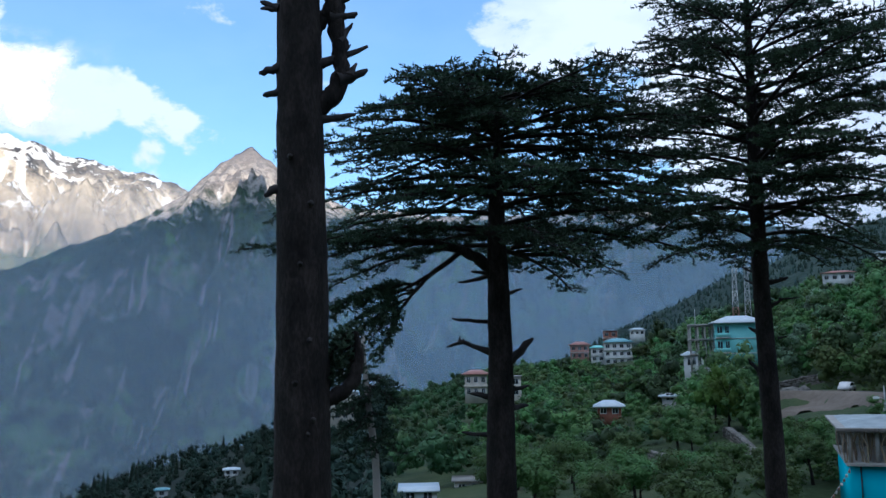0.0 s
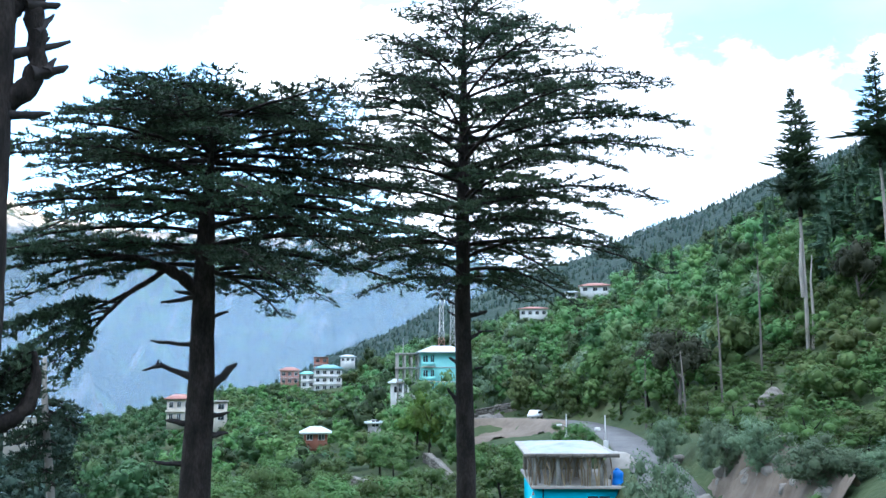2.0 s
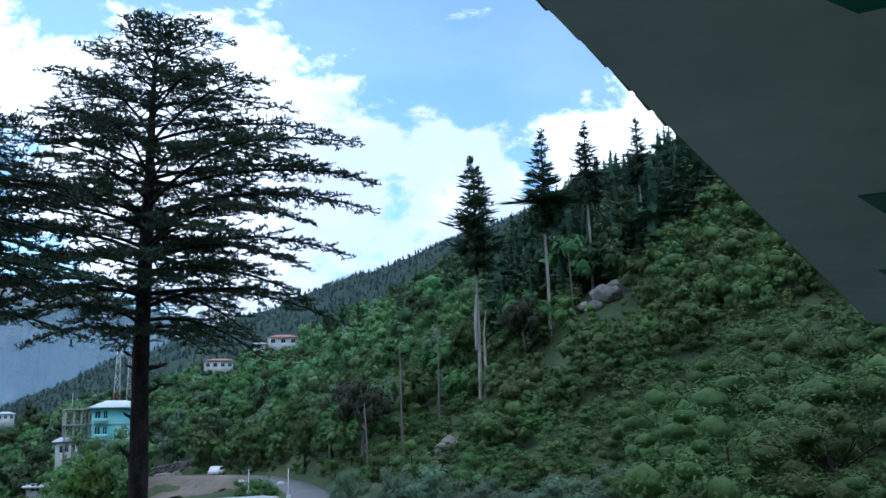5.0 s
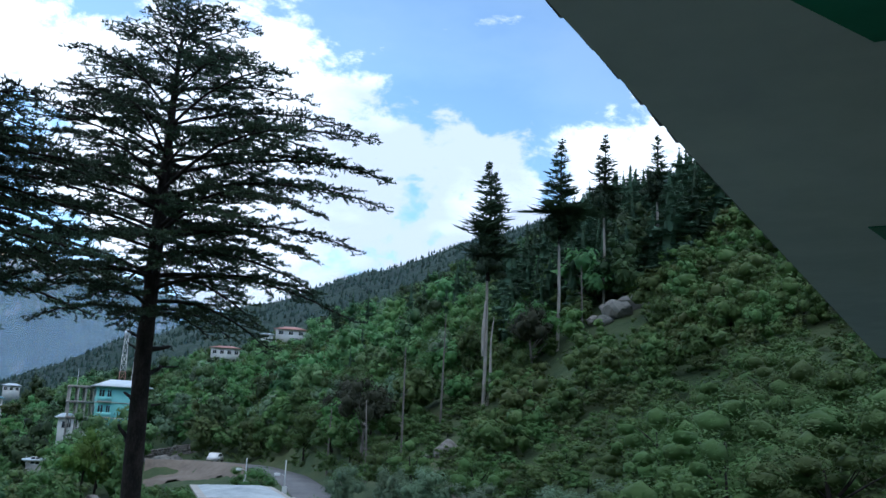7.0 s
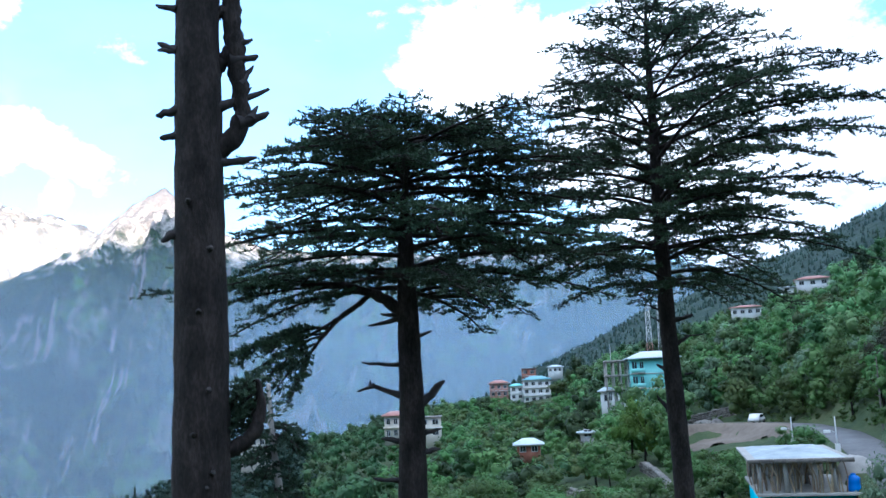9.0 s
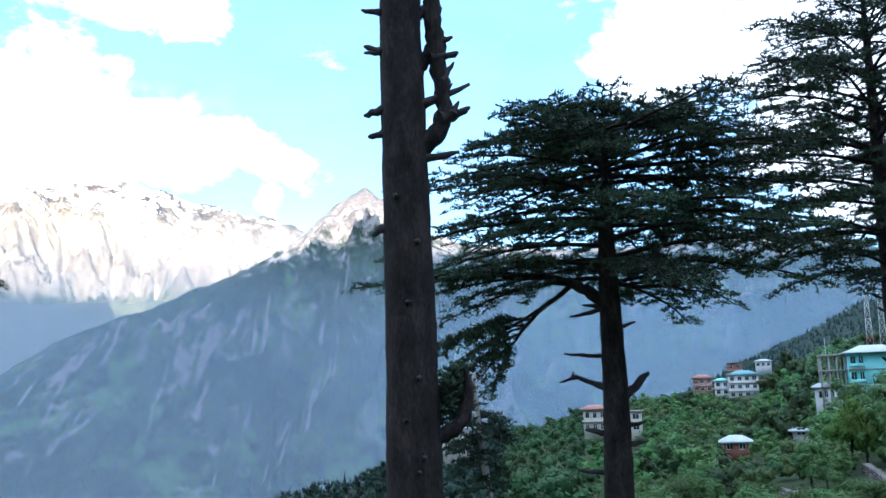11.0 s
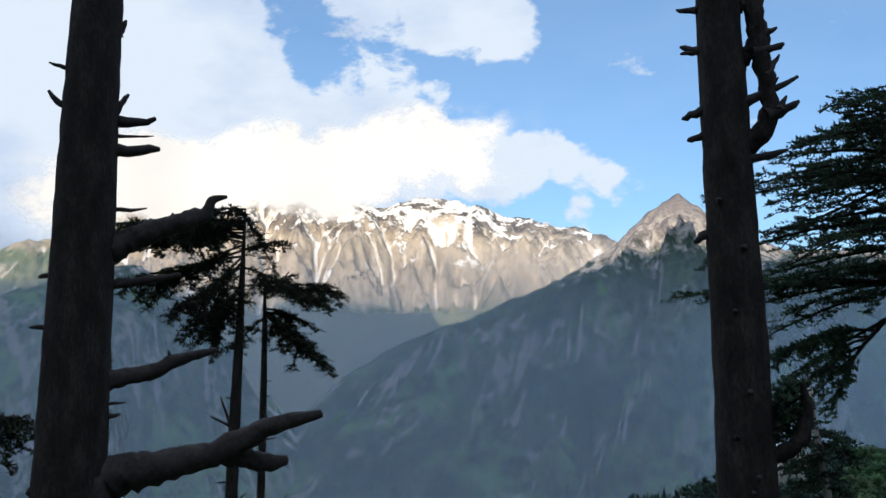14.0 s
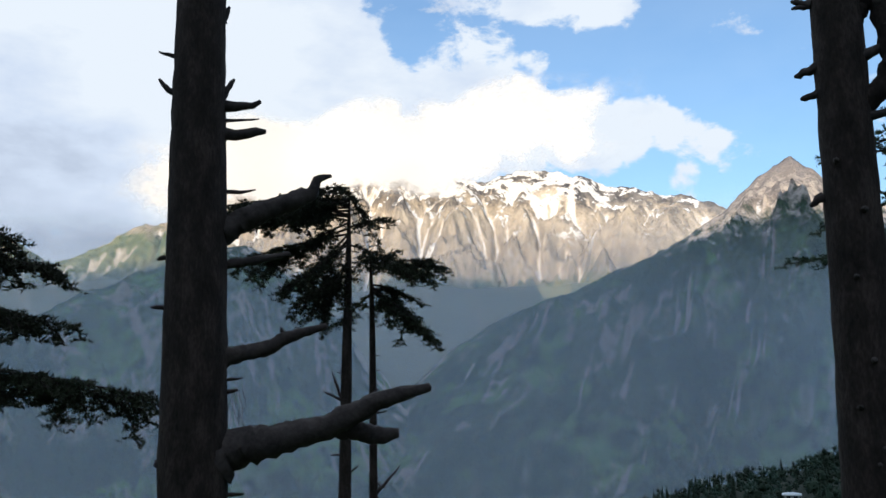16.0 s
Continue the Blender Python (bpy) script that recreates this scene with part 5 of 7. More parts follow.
def turquoise_house():
    """Three storeys in turquoise with a hipped tin roof, an unfinished frame and a white annex beside it."""
    m = facing(-17.7, 180, -3.4, 6)
    clear_spot(m, 10)
    house = thing("house", "three-storey turquoise house with a pale tin hip roof", "house", "village houses", m)
    w, d, h = 8.6, 8.0, 2.75
    bag = Bag()
    slab(bag, -w / 2, w / 2, -d / 2, d / 2, 0.2, 3 * h)
    part("wall", bag, TURQUOISE, house)
    bag = Bag()
    slab(bag, -w / 2 - 0.1, w / 2 + 0.1, -d / 2 - 0.1, d / 2 + 0.1, -5, 0.2)
    part("plinth", bag, CONCRETE, house, "bare concrete lower storey")
    for s in (1, 2):          # thin white bands between the storeys
        b = Bag()
        slab(b, -w / 2 - 0.12, w / 2 + 0.12, -d / 2 - 0.14, d / 2 + 0.1, s * h - 0.14, s * h)
        part("floor_band", b, WHITE, house)
    for s in (0, 1, 2):
        b = Bag()          # balcony bay beside the plain front
        slab(b, -w / 2 + 0.1, -w / 2 + 2.6, -d / 2 - 0.75, -d / 2 + 0.05, s * h + 0.02, s * h + 0.16)
        bay = part("balcony_slab", b, WHITE, house)
        b = Bag()
        slab(b, -w / 2 + 0.1, -w / 2 + 2.6, -d / 2 - 0.75, -d / 2 - 0.66, s * h + 0.16, s * h + 0.95)
        part("parapet", b, TURQUOISE, bay)
        window(house, -w / 2 + 0.8, -d / 2, s * h + 0.55, 1.0, 1.7, TURQUOISE)
        window(house, -w / 2 + 2.1, -d / 2, s * h + 0.55, 0.8, 1.7, TURQUOISE)
        window(house, -w / 2, -1.5, s * h + 0.9, 1.3, 1.4, side="left")
        window(house, -w / 2, 1.5, s * h + 0.9, 1.3, 1.4, side="left")
    part("roof", hip_roof(w + 0.4, d + 0.6, 3 * h + 0.1, 1.35, 0.7), TIN, house)
    fr = thing("unfinished_house", "raw concrete house frame beside the turquoise house", "building", "village houses", m @ pose(-6.6, 1.0, 0))
    for s in range(3):
        b = Bag()
        slab(b, -2.3, 2.1, -3.2, 3, s * h + h - 0.36, s * h + h)
        part("slab", b, CONCRETE, fr)
    for x in (-2.1, -0.7, 0.6, 1.9):
        for y in (-2.8, 2.8):
            b = Bag()
            b.box((x - 0.16, y - 0.16, -3), (x + 0.16, y + 0.16, 3 * h - 0.22))
            part("column", b, CONCRETE, fr)
    b = Bag()
    slab(b, -2.2, 2.0, -2.75, 2.75, -3, h * 0.95)
    part("wall", b, WHITE, fr, "white lower storey")
    for k in range(4):
        window(fr, -1.6 + k * 1.05, -2.76, 0.7, 0.7, 1.6)
    b = Bag()
    b.tube([(-0.9, 0, 3 * h), (-0.9, 0, 3 * h + 3.0)], [0.07, 0.05], 6)
    part("roof_mast", b, STEEL, fr)
    an = villa(-14.95, 181, 2.6, 4, 1, 2.6, WHITE, TIN, "small white annex with a tin roof", z=-3.6, windows=1, rise=0.7)


turquoise_house()


def on_slope(az, el, w, d, *rest, **kw):
    """A villa on a terrace that stands a little out of the slope, with an open view of its front."""
    r = seat(az, el - 0.45)
    return villa(az, r, w, d, *rest, z=r * math.tan(radians(el)), **kw)


on_slope(-23.5, 3.75, 9.6, 7, 1, 2.7, WHITE, REDTIN, "white bungalow with a faded red-brown roof on the slope", windows=4, rise=0.9, foot=2.5)
on_slope(-27.35, 5.15, 9.8, 7, 1, 2.4, WHITE, REDTIN, "white bungalow with a red roof among trees", windows=3, rise=1.2, foot=2.5)
on_slope(-25.9, 4.95, 3.8, 3, 1, 1.6, WHITE, TIN, "small white outbuilding on the slope", windows=1, rise=0.5, foot=2.5)
villa(-8.3, 335, 6.6, 7, 2, 2.5, REDTIN, REDTIN, "red-painted house with a red roof", windows=3, z=-2.4, rise=1.2)
villa(-9.4, 325, 4.6, 6, 2, 2.5, WHITE, TURQUOISE, "small white house with a pale green roof", windows=2, z=-3.6, rise=0.8)
villa(-10.65, 322, 9.4, 8, 3, 2.6, WHITE, BLUETIN, "white three-storey house with a blue-green roof", windows=4, z=-4.6, rise=1.3)
villa(-10.2, 350, 5.2, 5, 3, 2.6, BRICK, CONCRETE, "unplastered brick house behind the white one", windows=2, flat=True, z=0.0)
villa(-11.85, 420, 6.5, 5, 1, 2.6, WHITE, TIN, "distant white house with a pale roof", windows=3, z=420 * math.tan(radians(0.95)), rise=0.9)
villa(-1.8, 205, 4.8, 6, 2, 2.5, CREAM, REDTIN, "cream two-storey house with a brown roof", windows=3, z=-9.4, rise=0.9, band_mat=CREAM, foot=1.2)
villa(-3.9, 225, 5.5, 6, 2, 2.5, CREAM, CONCRETE, "cream house with a flat roof", windows=2, flat=True, z=-10.5)
villa(-9.95, 150, 3.7, 3.8, 1, 1.8, BRICK, TIN, "brick hut with a pale blue tin hip roof", windows=2, z=-10.5, rise=0.9, foot=1.2)
villa(-13.6, 165, 2.6, 3, 1, 1.4, CONCRETE, TIN, "low shed with a pale tin roof", windows=1, z=-9.3, rise=0.3)
villa(6.6, 260, 9.0, 7, 3, 2.6, CREAM, TIN, "pale building with a light roof among trees", windows=4, z=-17.5, rise=0.8)
villa(1.9, 105, 3.9, 5.5, 1, 2.0, WHITE, TIN, "small white shed with a flat pale roof", windows=2, flat=True, z=-16.9)
villa(-1.2, 120, 3.6, 4, 2, 2.3, CREAM, CONCRETE, "narrow pale house among the trees", windows=2, flat=True, z=-20.6, foot=0.8)
villa(13.2, 300, 4.2, 4, 1, 2.0, WHITE, TIN, "tiny pale house at the forest edge", windows=2, rise=0.6, foot=1.0)
villa(17.2, 300, 3.5, 3, 1, 2.2, WHITE, BLUETIN, "tiny house with a green roof at the forest edge", windows=1, rise=0.6, foot=1.0)


def slab_house():
    """A blue-painted storey with an unfinished one on it, its roof slab still held by bamboo props."""
    rng = np.random.default_rng(5)
    m = facing(-25.15, 79.5, -11.6, 6)
    clear_spot(m, 9)
    house = thing("unfinished_house", "bright blue house with an unfinished upper storey on bamboo props", "building", "village houses", m)
    w, d = 6.3, 13.0
    b = Bag()
    slab(b, -w / 2 + 0.25, w / 2 + 0.6, -d / 2 + 0.2, d / 2, -2, 3.1)
    part("wall", b, BLUEPAINT, house)
    part("floor_slab", with_material(bevel_box((-w / 2 - 0.05, -d / 2 - 0.35, 3.1), (w / 2 + 1.4, d / 2 + 0.3, 3.32), 0.03), CONCRETE), None, house)
    part("roof_slab", with_material(bevel_box((-w / 2 - 0.55, -d / 2 - 0.5, 5.62), (w / 2 + 0.45, d / 2 + 0.6, 5.80), 0.03), CONCRETE), None, house)
    for k in range(8):
        b = Bag()
        x = -w / 2 - 0.6 + (w + 1.1) * k / 8
        b.box((x + 0.02, -d / 2 - 0.58, 5.50), (x + (w + 1.1) / 8 - 0.02, -d / 2 - 0.52, 5.80))
        part("shutter_board", b, GREYWOOD, house)
    b = Bag()
    bm = bmesh.new()
    bmesh.ops.create_grid(bm, x_segments=24, y_segments=24, size=0.5)
    verts = np.array([(v.co.x, v.co.y, 0) for v in bm.verts])
    faces = [[v.index for v in f.verts] for f in bm.faces]
    bm.free()
    verts[:, 0] *= w * 0.98
    verts[:, 1] *= d * 1.0
    edge = np.clip(np.minimum(w * 0.49 - np.abs(verts[:, 0]), d * 0.5 - np.abs(verts[:, 1])) / 0.8, 0, 1)
    verts[:, 2] = 5.81 + edge * (0.10 + 0.35 * np.exp(-((verts[:, 0] - 0.2) ** 2 + (verts[:, 1] + 1) ** 2) / 2.0) + 0.12 * fbm(verts[:, 0] * 2, verts[:, 1] * 2, 3, 4))
    b.add(verts, faces)
    part("roof_sheet", b, SHEET, house, "crumpled pale plastic sheet over the roof slab", True)
    for x in (-w / 2 + 0.3, -w / 6, w / 6, w / 2 - 0.9):
        for y in (-d / 2 + 0.2, 0, d / 2 - 0.3):
            b = Bag()
            b.box((x - 0.15, y - 0.15, 3.32), (x + 0.15, y + 0.15, 5.62))
            part("column", b, CONCRETE, house)
    b = Bag()
    slab(b, -w / 2 + 0.3, w / 2 - 0.6, d / 2 - 0.2, d / 2, 3.32, 5.62)
    part("back_wall", b, CONCRETE, house)
    for k in range(52):
        x, y = rng.uniform(-w / 2 - 0.1, w / 2 + 0.1), -d / 2 - 0.2 + 7 * rng.random() ** 2
        b = Bag()
        b.tube([(x, y, 3.32), (x + rng.uniform(-0.25, 0.25), y + rng.uniform(-0.2, 0.2), 4.5), (x + rng.uniform(-0.5, 0.5), y + rng.uniform(-0.3, 0.3), 5.62)], [0.055, 0.05, 0.045], 6)
        part("prop", b, BAMBOO, house)
    b = Bag()
    b.box((-w / 2 + 0.85, -d / 2 + 0.12, -1), (-w / 2 + 0.95, -d / 2 + 0.2, 3.1))
    part("drain_pipe", b, GLASS, house)
    window(house, w / 2 - 1.1, -d / 2 + 0.2, 0.9, 1.9, 1.7, BLUEPAINT)
    window(house, -w / 2 + 2.6, -d / 2 + 0.2, -0.6, 1.5, 1.3, BLUEPAINT)
    # water tank on the floor slab
    tank = thing("water_tank", "blue plastic water tank on the floor slab", "water tank", m=m @ pose(w / 2 + 0.45, -d / 2 + 0.6, 3.32))
    b = Bag()
    z = np.array([0, 0.05, 0.3, 0.35, 0.6, 0.65, 0.95, 1.05, 1.15])
    b.tube([(0, 0, q) for q in z], [0.42, 0.47, 0.47, 0.45, 0.45, 0.47, 0.47, 0.36, 0.2], 16)
    part("tank_body", b, PLASTIC, tank, smooth=True)
    b = Bag()
    b.tube([(0, 0, 1.15), (0, 0, 1.24)], [0.2, 0.18], 12)
    part("lid", b, PLASTIC, tank)
    CLEAR.append((*polar(-28.0, 0, 70).to_2d(), 6.5))
    CLEAR.append((*polar(-28.3, 0, 62).to_2d(), 4.0))
    CLEAR.append((*polar(-29.6, 0, 56).to_2d(), 3.5))
    # heap under a grey sheet beside the house
    heap = Bag()
    gx, gy = np.meshgrid(np.linspace(-2.4, 2.4, 22), np.linspace(-2.2, 2.2, 20), indexing="ij")
    rad = np.sqrt((gx / 2.4) ** 2 + (gy / 2.2) ** 2)
    hz = 3.3 * np.clip(1 - rad ** 2.2, 0, 1) + 0.35 * (fbm(gx * 1.6, gy * 1.6, 4, 2) - 0.5)
    heap.add(np.stack([gx.ravel(), gy.ravel(), hz.ravel()], 1), grid_faces(22, 20))
    hp = new("sand_mound", heap.mesh("sand_mound", CONCRETE, True))
    hp.matrix_basis = facing(-28.6, 80, -9.4)
    clear_spot(hp.matrix_basis, 3)
    tagged(hp, "building-sand heap under a grey sheet beside the blue house", "heap")
    # string of small flags down the house corner
    line = thing("flag_string", "string of small pale flags at the corner of the blue house", "flags", m=m @ pose(-w / 2, -d / 2, 0))
    b = Bag()
    ends = [Vector((0.2, -0.1, 3.0)), Vector((-1.6, -1.2, 0.6))]
    b.tube([ends[0].lerp(ends[1], u) - Vector((0, 0, 0.5 * (u - u * u))) for u in np.linspace(0, 1, 8)], [0.015] * 8, 4)
    part("cord", b, STEEL, line)
    for k in range(9):
        u = (k + 0.5) / 9
        p = ends[0].lerp(ends[1], u) - Vector((0, 0, 0.5 * (u - u * u)))
        b = Bag()
        b.box((p.x - 0.07, p.y - 0.01, p.z - 0.22), (p.x + 0.07, p.y + 0.01, p.z))
        part("flag", b, WHITE if k % 2 else REDTIN, line)


slab_house()


def lattice_mast(az, r, h, base_el, mats):
    """A lattice telecom mast with panel antennas."""
    m = facing(az, r, r * math.tan(radians(base_el)))
    clear_spot(m, 4)
    mast = thing("telecom_mast", "white lattice telecom mast with a faded red foot" if mats[0] is REDTIN else "grey lattice telecom mast with antennas", "mast", "telecom masts", m)
    secs = 6
    for k in range(secs):
        z0, z1 = h * k / secs, h * (k + 1) / secs
        w0, w1 = 0.8 * (1 - 0.5 * k / secs), 0.8 * (1 - 0.5 * (k + 1) / secs)
        b = Bag()
        c0 = [(sx * w0, sy * w0, z0) for sx, sy in ((-1, -1), (1, -1), (1, 1), (-1, 1))]
        c1 = [(sx * w1, sy * w1, z1) for sx, sy in ((-1, -1), (1, -1), (1, 1), (-1, 1))]
        for i in range(4):
            j = (i + 1) % 4
            b.tube([c0[i], c1[i]], [0.09, 0.09], 4)
            b.tube([c0[i], c1[j]], [0.05, 0.05], 4)
            b.tube([c0[j], c1[i]], [0.05, 0.05], 4)
            b.tube([c1[i], c1[j]], [0.05, 0.05], 4)
        part("lattice_section", b, mats[k % len(mats)], mast)
    for k in range(3):
        a = k * 2.1
        b = Bag()
        b.box((-0.18, -0.12, h - 2.2), (0.18, 0.12, h - 0.2), pose(math.cos(a) * 0.8, math.sin(a) * 0.8, 0))
        part("antenna_panel", b, WHITE, mast)


lattice_mast(-17.7, 260, 13.5, 2.0, [REDTIN, STEEL, WHITE, STEEL, WHITE, STEEL])
lattice_mast(-18.4, 262, 13.5, 2.0, [STEEL])


def street_lamp(az, el_top, r, h):
    m = facing(az, r, r * math.tan(radians(el_top)) - h)
    lamp = thing("street_lamp", "grey roadside pole with a small lamp head", "street lamp", "roadside poles", m)
    b = Bag()
    b.tube([(0, 0, -0.5), (0, 0, h * 0.5), (0, 0, h)], [0.09, 0.075, 0.05], 8)
    part("pole", b, STEEL, lamp)
    b = Bag()
    b.tube([(0, 0, h * 0.72), (-0.3, -0.1, h * 0.76), (-0.7, -0.2, h * 0.76)], [0.03, 0.03, 0.03], 6)
    part("arm", b, STEEL, lamp)
    part("lamp_head", with_material(bevel_box((-1.0, -0.35, h * 0.73), (-0.45, -0.05, h * 0.78), 0.03), WHITE), None, lamp)
    part("meter_box", with_material(bevel_box((-0.2, -0.25, h * 0.40), (0.25, -0.08, h * 0.55), 0.02), WHITE), None, lamp)


street_lamp(-27.75, -2.25, 88, 5.2)
street_lamp(-25.4, -2.2, 96, 4.6)


def parked_car(az, r, turn, z):
    m = facing(az, r, z, turn)
    clear_spot(m, 3)
    car = thing("car", "small white parked car beside the road", "car", m=m)
    b = Bag()
    prof = [(-1.8, 0.35), (-1.85, 0.75), (-1.3, 0.92), (-0.75, 1.42), (0.75, 1.45), (1.35, 0.98), (1.8, 0.85), (1.85, 0.35)]
    v = [(x, y, z2) for y in (-0.78, 0.78) for x, z2 in prof]
    n = len(prof)
    b.add(v, [(i, i + 1, n + i + 1, n + i) for i in range(n - 1)] + [(n - 1, 0, n, 2 * n - 1)])
    b.f.append(np.array([[0, 7, 6, 1], [1, 6, 5, 2], [2, 5, 4, 3], [8, 9, 14, 15], [9, 10, 13, 14], [10, 11, 12, 13]]))
    part("body", b, CARPAINT, car)
    b = Bag()
    for y in (-0.80, 0.77):
        b = Bag()
        b.add([(-1.1, y, 0.95), (1.15, y, 0.98), (0.68, y, 1.36), (-0.68, y, 1.34), (-1.1, y + 0.03, 0.95), (1.15, y + 0.03, 0.98), (0.68, y + 0.03, 1.36), (-0.68, y + 0.03, 1.34)],
              [(0, 1, 2, 3), (4, 7, 6, 5), (0, 4, 5, 1), (1, 5, 6, 2), (2, 6, 7, 3), (3, 7, 4, 0)])
        part("side_glass", b, GLASS, car)
    for x in (-1.15, 1.15):
        for y in (-0.75, 0.75):
            b = Bag()
            b.tube([(x, y - 0.1, 0.31), (x, y + 0.1, 0.31)], [0.31, 0.31], 14)
            part("wheel", b, RUBBER, car)


parked_car(-23.5, 147, 74, -6.5)


def retaining_wall():
    """Bare earth bank below the road bend."""
    v = []
    keep = [i for i in range(len(ROAD_XY)) if 19.3 < math.degrees(math.atan2(ROAD_XY[i, 0], ROAD_XY[i, 1])) < 25.6]
    for k, i in enumerate(keep):
        p = Vector(ROAD_XY[i])
        out = -p.normalized()
        for step in (2.8, 4.0, 5.5, 7.5, 10.0, 12.5, 15.0 + 2.0 * math.sin(k * 0.9)):
            q = p + out * (step + 0.25 * math.sin(k * 1.7 + step))
            v.append((q.x, q.y, ground_under(q) + (0.36 if step < 14 else -0.3) + 0.06 * math.sin(k * 2.3 + step * 5)))
    b = Bag()
    b.add(v, grid_faces(len(keep), 7))
    tagged(part("earth_bank", b, DIRT, None, "", True), "bare brown earth bank below the road bend", "bank", kind="structure")


retaining_wall()


def cut_bank():
    """The bare face of earth and rock beside the road's lower bend."""
    rng = np.random.default_rng(41)
    t = np.gradient(ROAD_XY, axis=0)
    n = np.stack([-t[:, 1], t[:, 0]], 1)
    n /= np.linalg.norm(n, axis=1)[:, None]
    keep = [i for i in range(len(ROAD_XY)) if 31.8 < math.degrees(math.atan2(ROAD_XY[i, 0], ROAD_XY[i, 1])) < 40]
    line = np.array([np.interp(np.linspace(0, len(keep) - 1, 90), np.arange(len(keep)), ROAD_XY[keep, c]) for c in (0, 1)]).T
    side = n[keep].mean(0)
    side = side if side @ line.mean(0) > 0 else -side
    off = np.linspace(2.3, 6.2, 16)
    gx = line[:, None, 0] + side[0] * off[None]
    gy = line[:, None, 1] + side[1] * off[None]
    gz = land(gx.ravel(), gy.ravel()).reshape(gx.shape) + 0.40 + 1.5 * (ridged(gx / 1.5, gy / 1.5, 4, 8, 0.62) - 0.42)
    gz[:, 0] -= 0.6
    gz[:, -1] -= 0.6
    b = Bag()
    b.add(np.stack([gx.ravel(), gy.ravel(), gz.ravel()], 1), grid_faces(90, 16))
    tagged(part("rock_bank", b, DIRT, None, "", True), "bare face of brown earth and broken rock beside the road", "bank", kind="structure")
    for k in range(36):
        i = rng.integers(0, 90)
        o = rng.uniform(2.6, 5.6)
        x, y = line[i] + side * o
        size = rng.uniform(0.25, 0.75) * np.array([1, 0.8, 0.9])
        az, r = -math.degrees(math.atan2(x, y)), math.hypot(x, y)
        boulder(az, 0, r, tuple(size), 300 + k, STONE, "brown-grey rock in the bare road cutting", "rocks in the cutting")


for q in [i for i in range(len(ROAD_XY)) if 19.3 < math.degrees(math.atan2(ROAD_XY[i, 0], ROAD_XY[i, 1])) < 25.2]:
    CLEAR.append((ROAD_XY[q, 0] * 0.955, ROAD_XY[q, 1] * 0.955, 6.0))
    CLEAR.append((ROAD_XY[q, 0] * 0.89, ROAD_XY[q, 1] * 0.89, 4.0))


SIGHT.append((-21.6, 2.4, 150.0, -3.9))
for stem_az, stem_half, stem_r, stem_el in ((-39.6, 0.7, 107, 1.7), (-44.1, 0.4, 115, 3.7), (-46.9, 0.4, 127, 6.5), (-48.0, 1.0, 116, 6.9)):          # the bare stems of the tall cedars stand free
    SIGHT.append((stem_az, stem_half, stem_r, stem_el))


def stone_wall(a0, r0, a1, r1, high, seed):
    """A dry-stone terrace wall of rough courses that follows the ground."""
    rng = np.random.default_rng(seed)
    p0, p1 = polar(a0, 0, r0), polar(a1, 0, r1)
    n = int((p1 - p0).length / 0.55)
    side = (p1 - p0).normalized()
    turn = Matrix.Rotation(math.atan2(side.y, side.x), 4, "Z")
    b = Bag()
    for k in range(n):
        p = p0.lerp(p1, k / n)
        g = ground_under(p)
        for c in range(int(high / 0.36)):
            w, t = 0.27 * rng.uniform(0.8, 1.15), 0.18 * rng.uniform(0.85, 1.1)
            m = Matrix.Translation((p.x + rng.normal(0, 0.05), p.y + rng.normal(0, 0.05), g - 0.2 + 0.36 * c + rng.normal(0, 0.02))) @ turn @ pose(0.27 * (c % 2), 0, 0, rng.normal(0, 4), rng.normal(0, 4), rng.normal(0, 5))
            b.box((-w, -0.35, 0), (w, 0.35, 2 * t), m)
    tagged(part("stone_wall", b, STONE), "rough dry-stone terrace wall among the orchard trees", "wall", "terrace walls")
    for k in range(0, n, 4):
        p = p0.lerp(p1, k / n)
        for back in (1.0, 0.965, 0.93):
            CLEAR.append((p.x * back, p.y * back, 2.2))


stone_wall(-16.7, 124, -18.7, 101, 1.7, 71)
stone_wall(-12.3, 114, -14.2, 104, 1.3, 72)
stone_wall(-19.4, 170, -22.6, 164, 2.0, 73)
stone_wall(-7.0, 118, -9.4, 110, 1.1, 74)


def boulder(az, el, r, size, seed, mat=None, label="pale grey boulder on the scrubby slope", group="boulders on the slope"):
    rng = np.random.default_rng(seed)
    bm = bmesh.new()
    bmesh.ops.create_icosphere(bm, subdivisions=3, radius=1.0)
    cuts = [Vector(rng.standard_normal(3)).normalized() for _ in range(9)]
    for v in bm.verts:
        c = v.co
        k = min(1.0, min(0.72 / max(0.1, c.dot(q)) for q in cuts)) + 0.16 * noise.noise(c * 1.1 + Vector((seed, 0, 0))) + 0.08 * noise.noise(c * 3.1)
        v.co = Vector((c.x * size[0] * k, c.y * size[1] * k, c.z * size[2] * k))
    me = bpy.data.meshes.new("boulder")
    bm.to_mesh(me)
    bm.free()
    me.materials.append(mat or STONE)
    p = polar(az, el, r)
    p.z = ground_under(p) + size[2] * 0.3
    ob = new("boulder", me)
    ob.location, ob.rotation_euler = p, (0, 0, rng.uniform(0, 6))
    tagged(ob, label, "boulder", group)
    CLEAR.append((p.x, p.y, max(size) * 1.6))


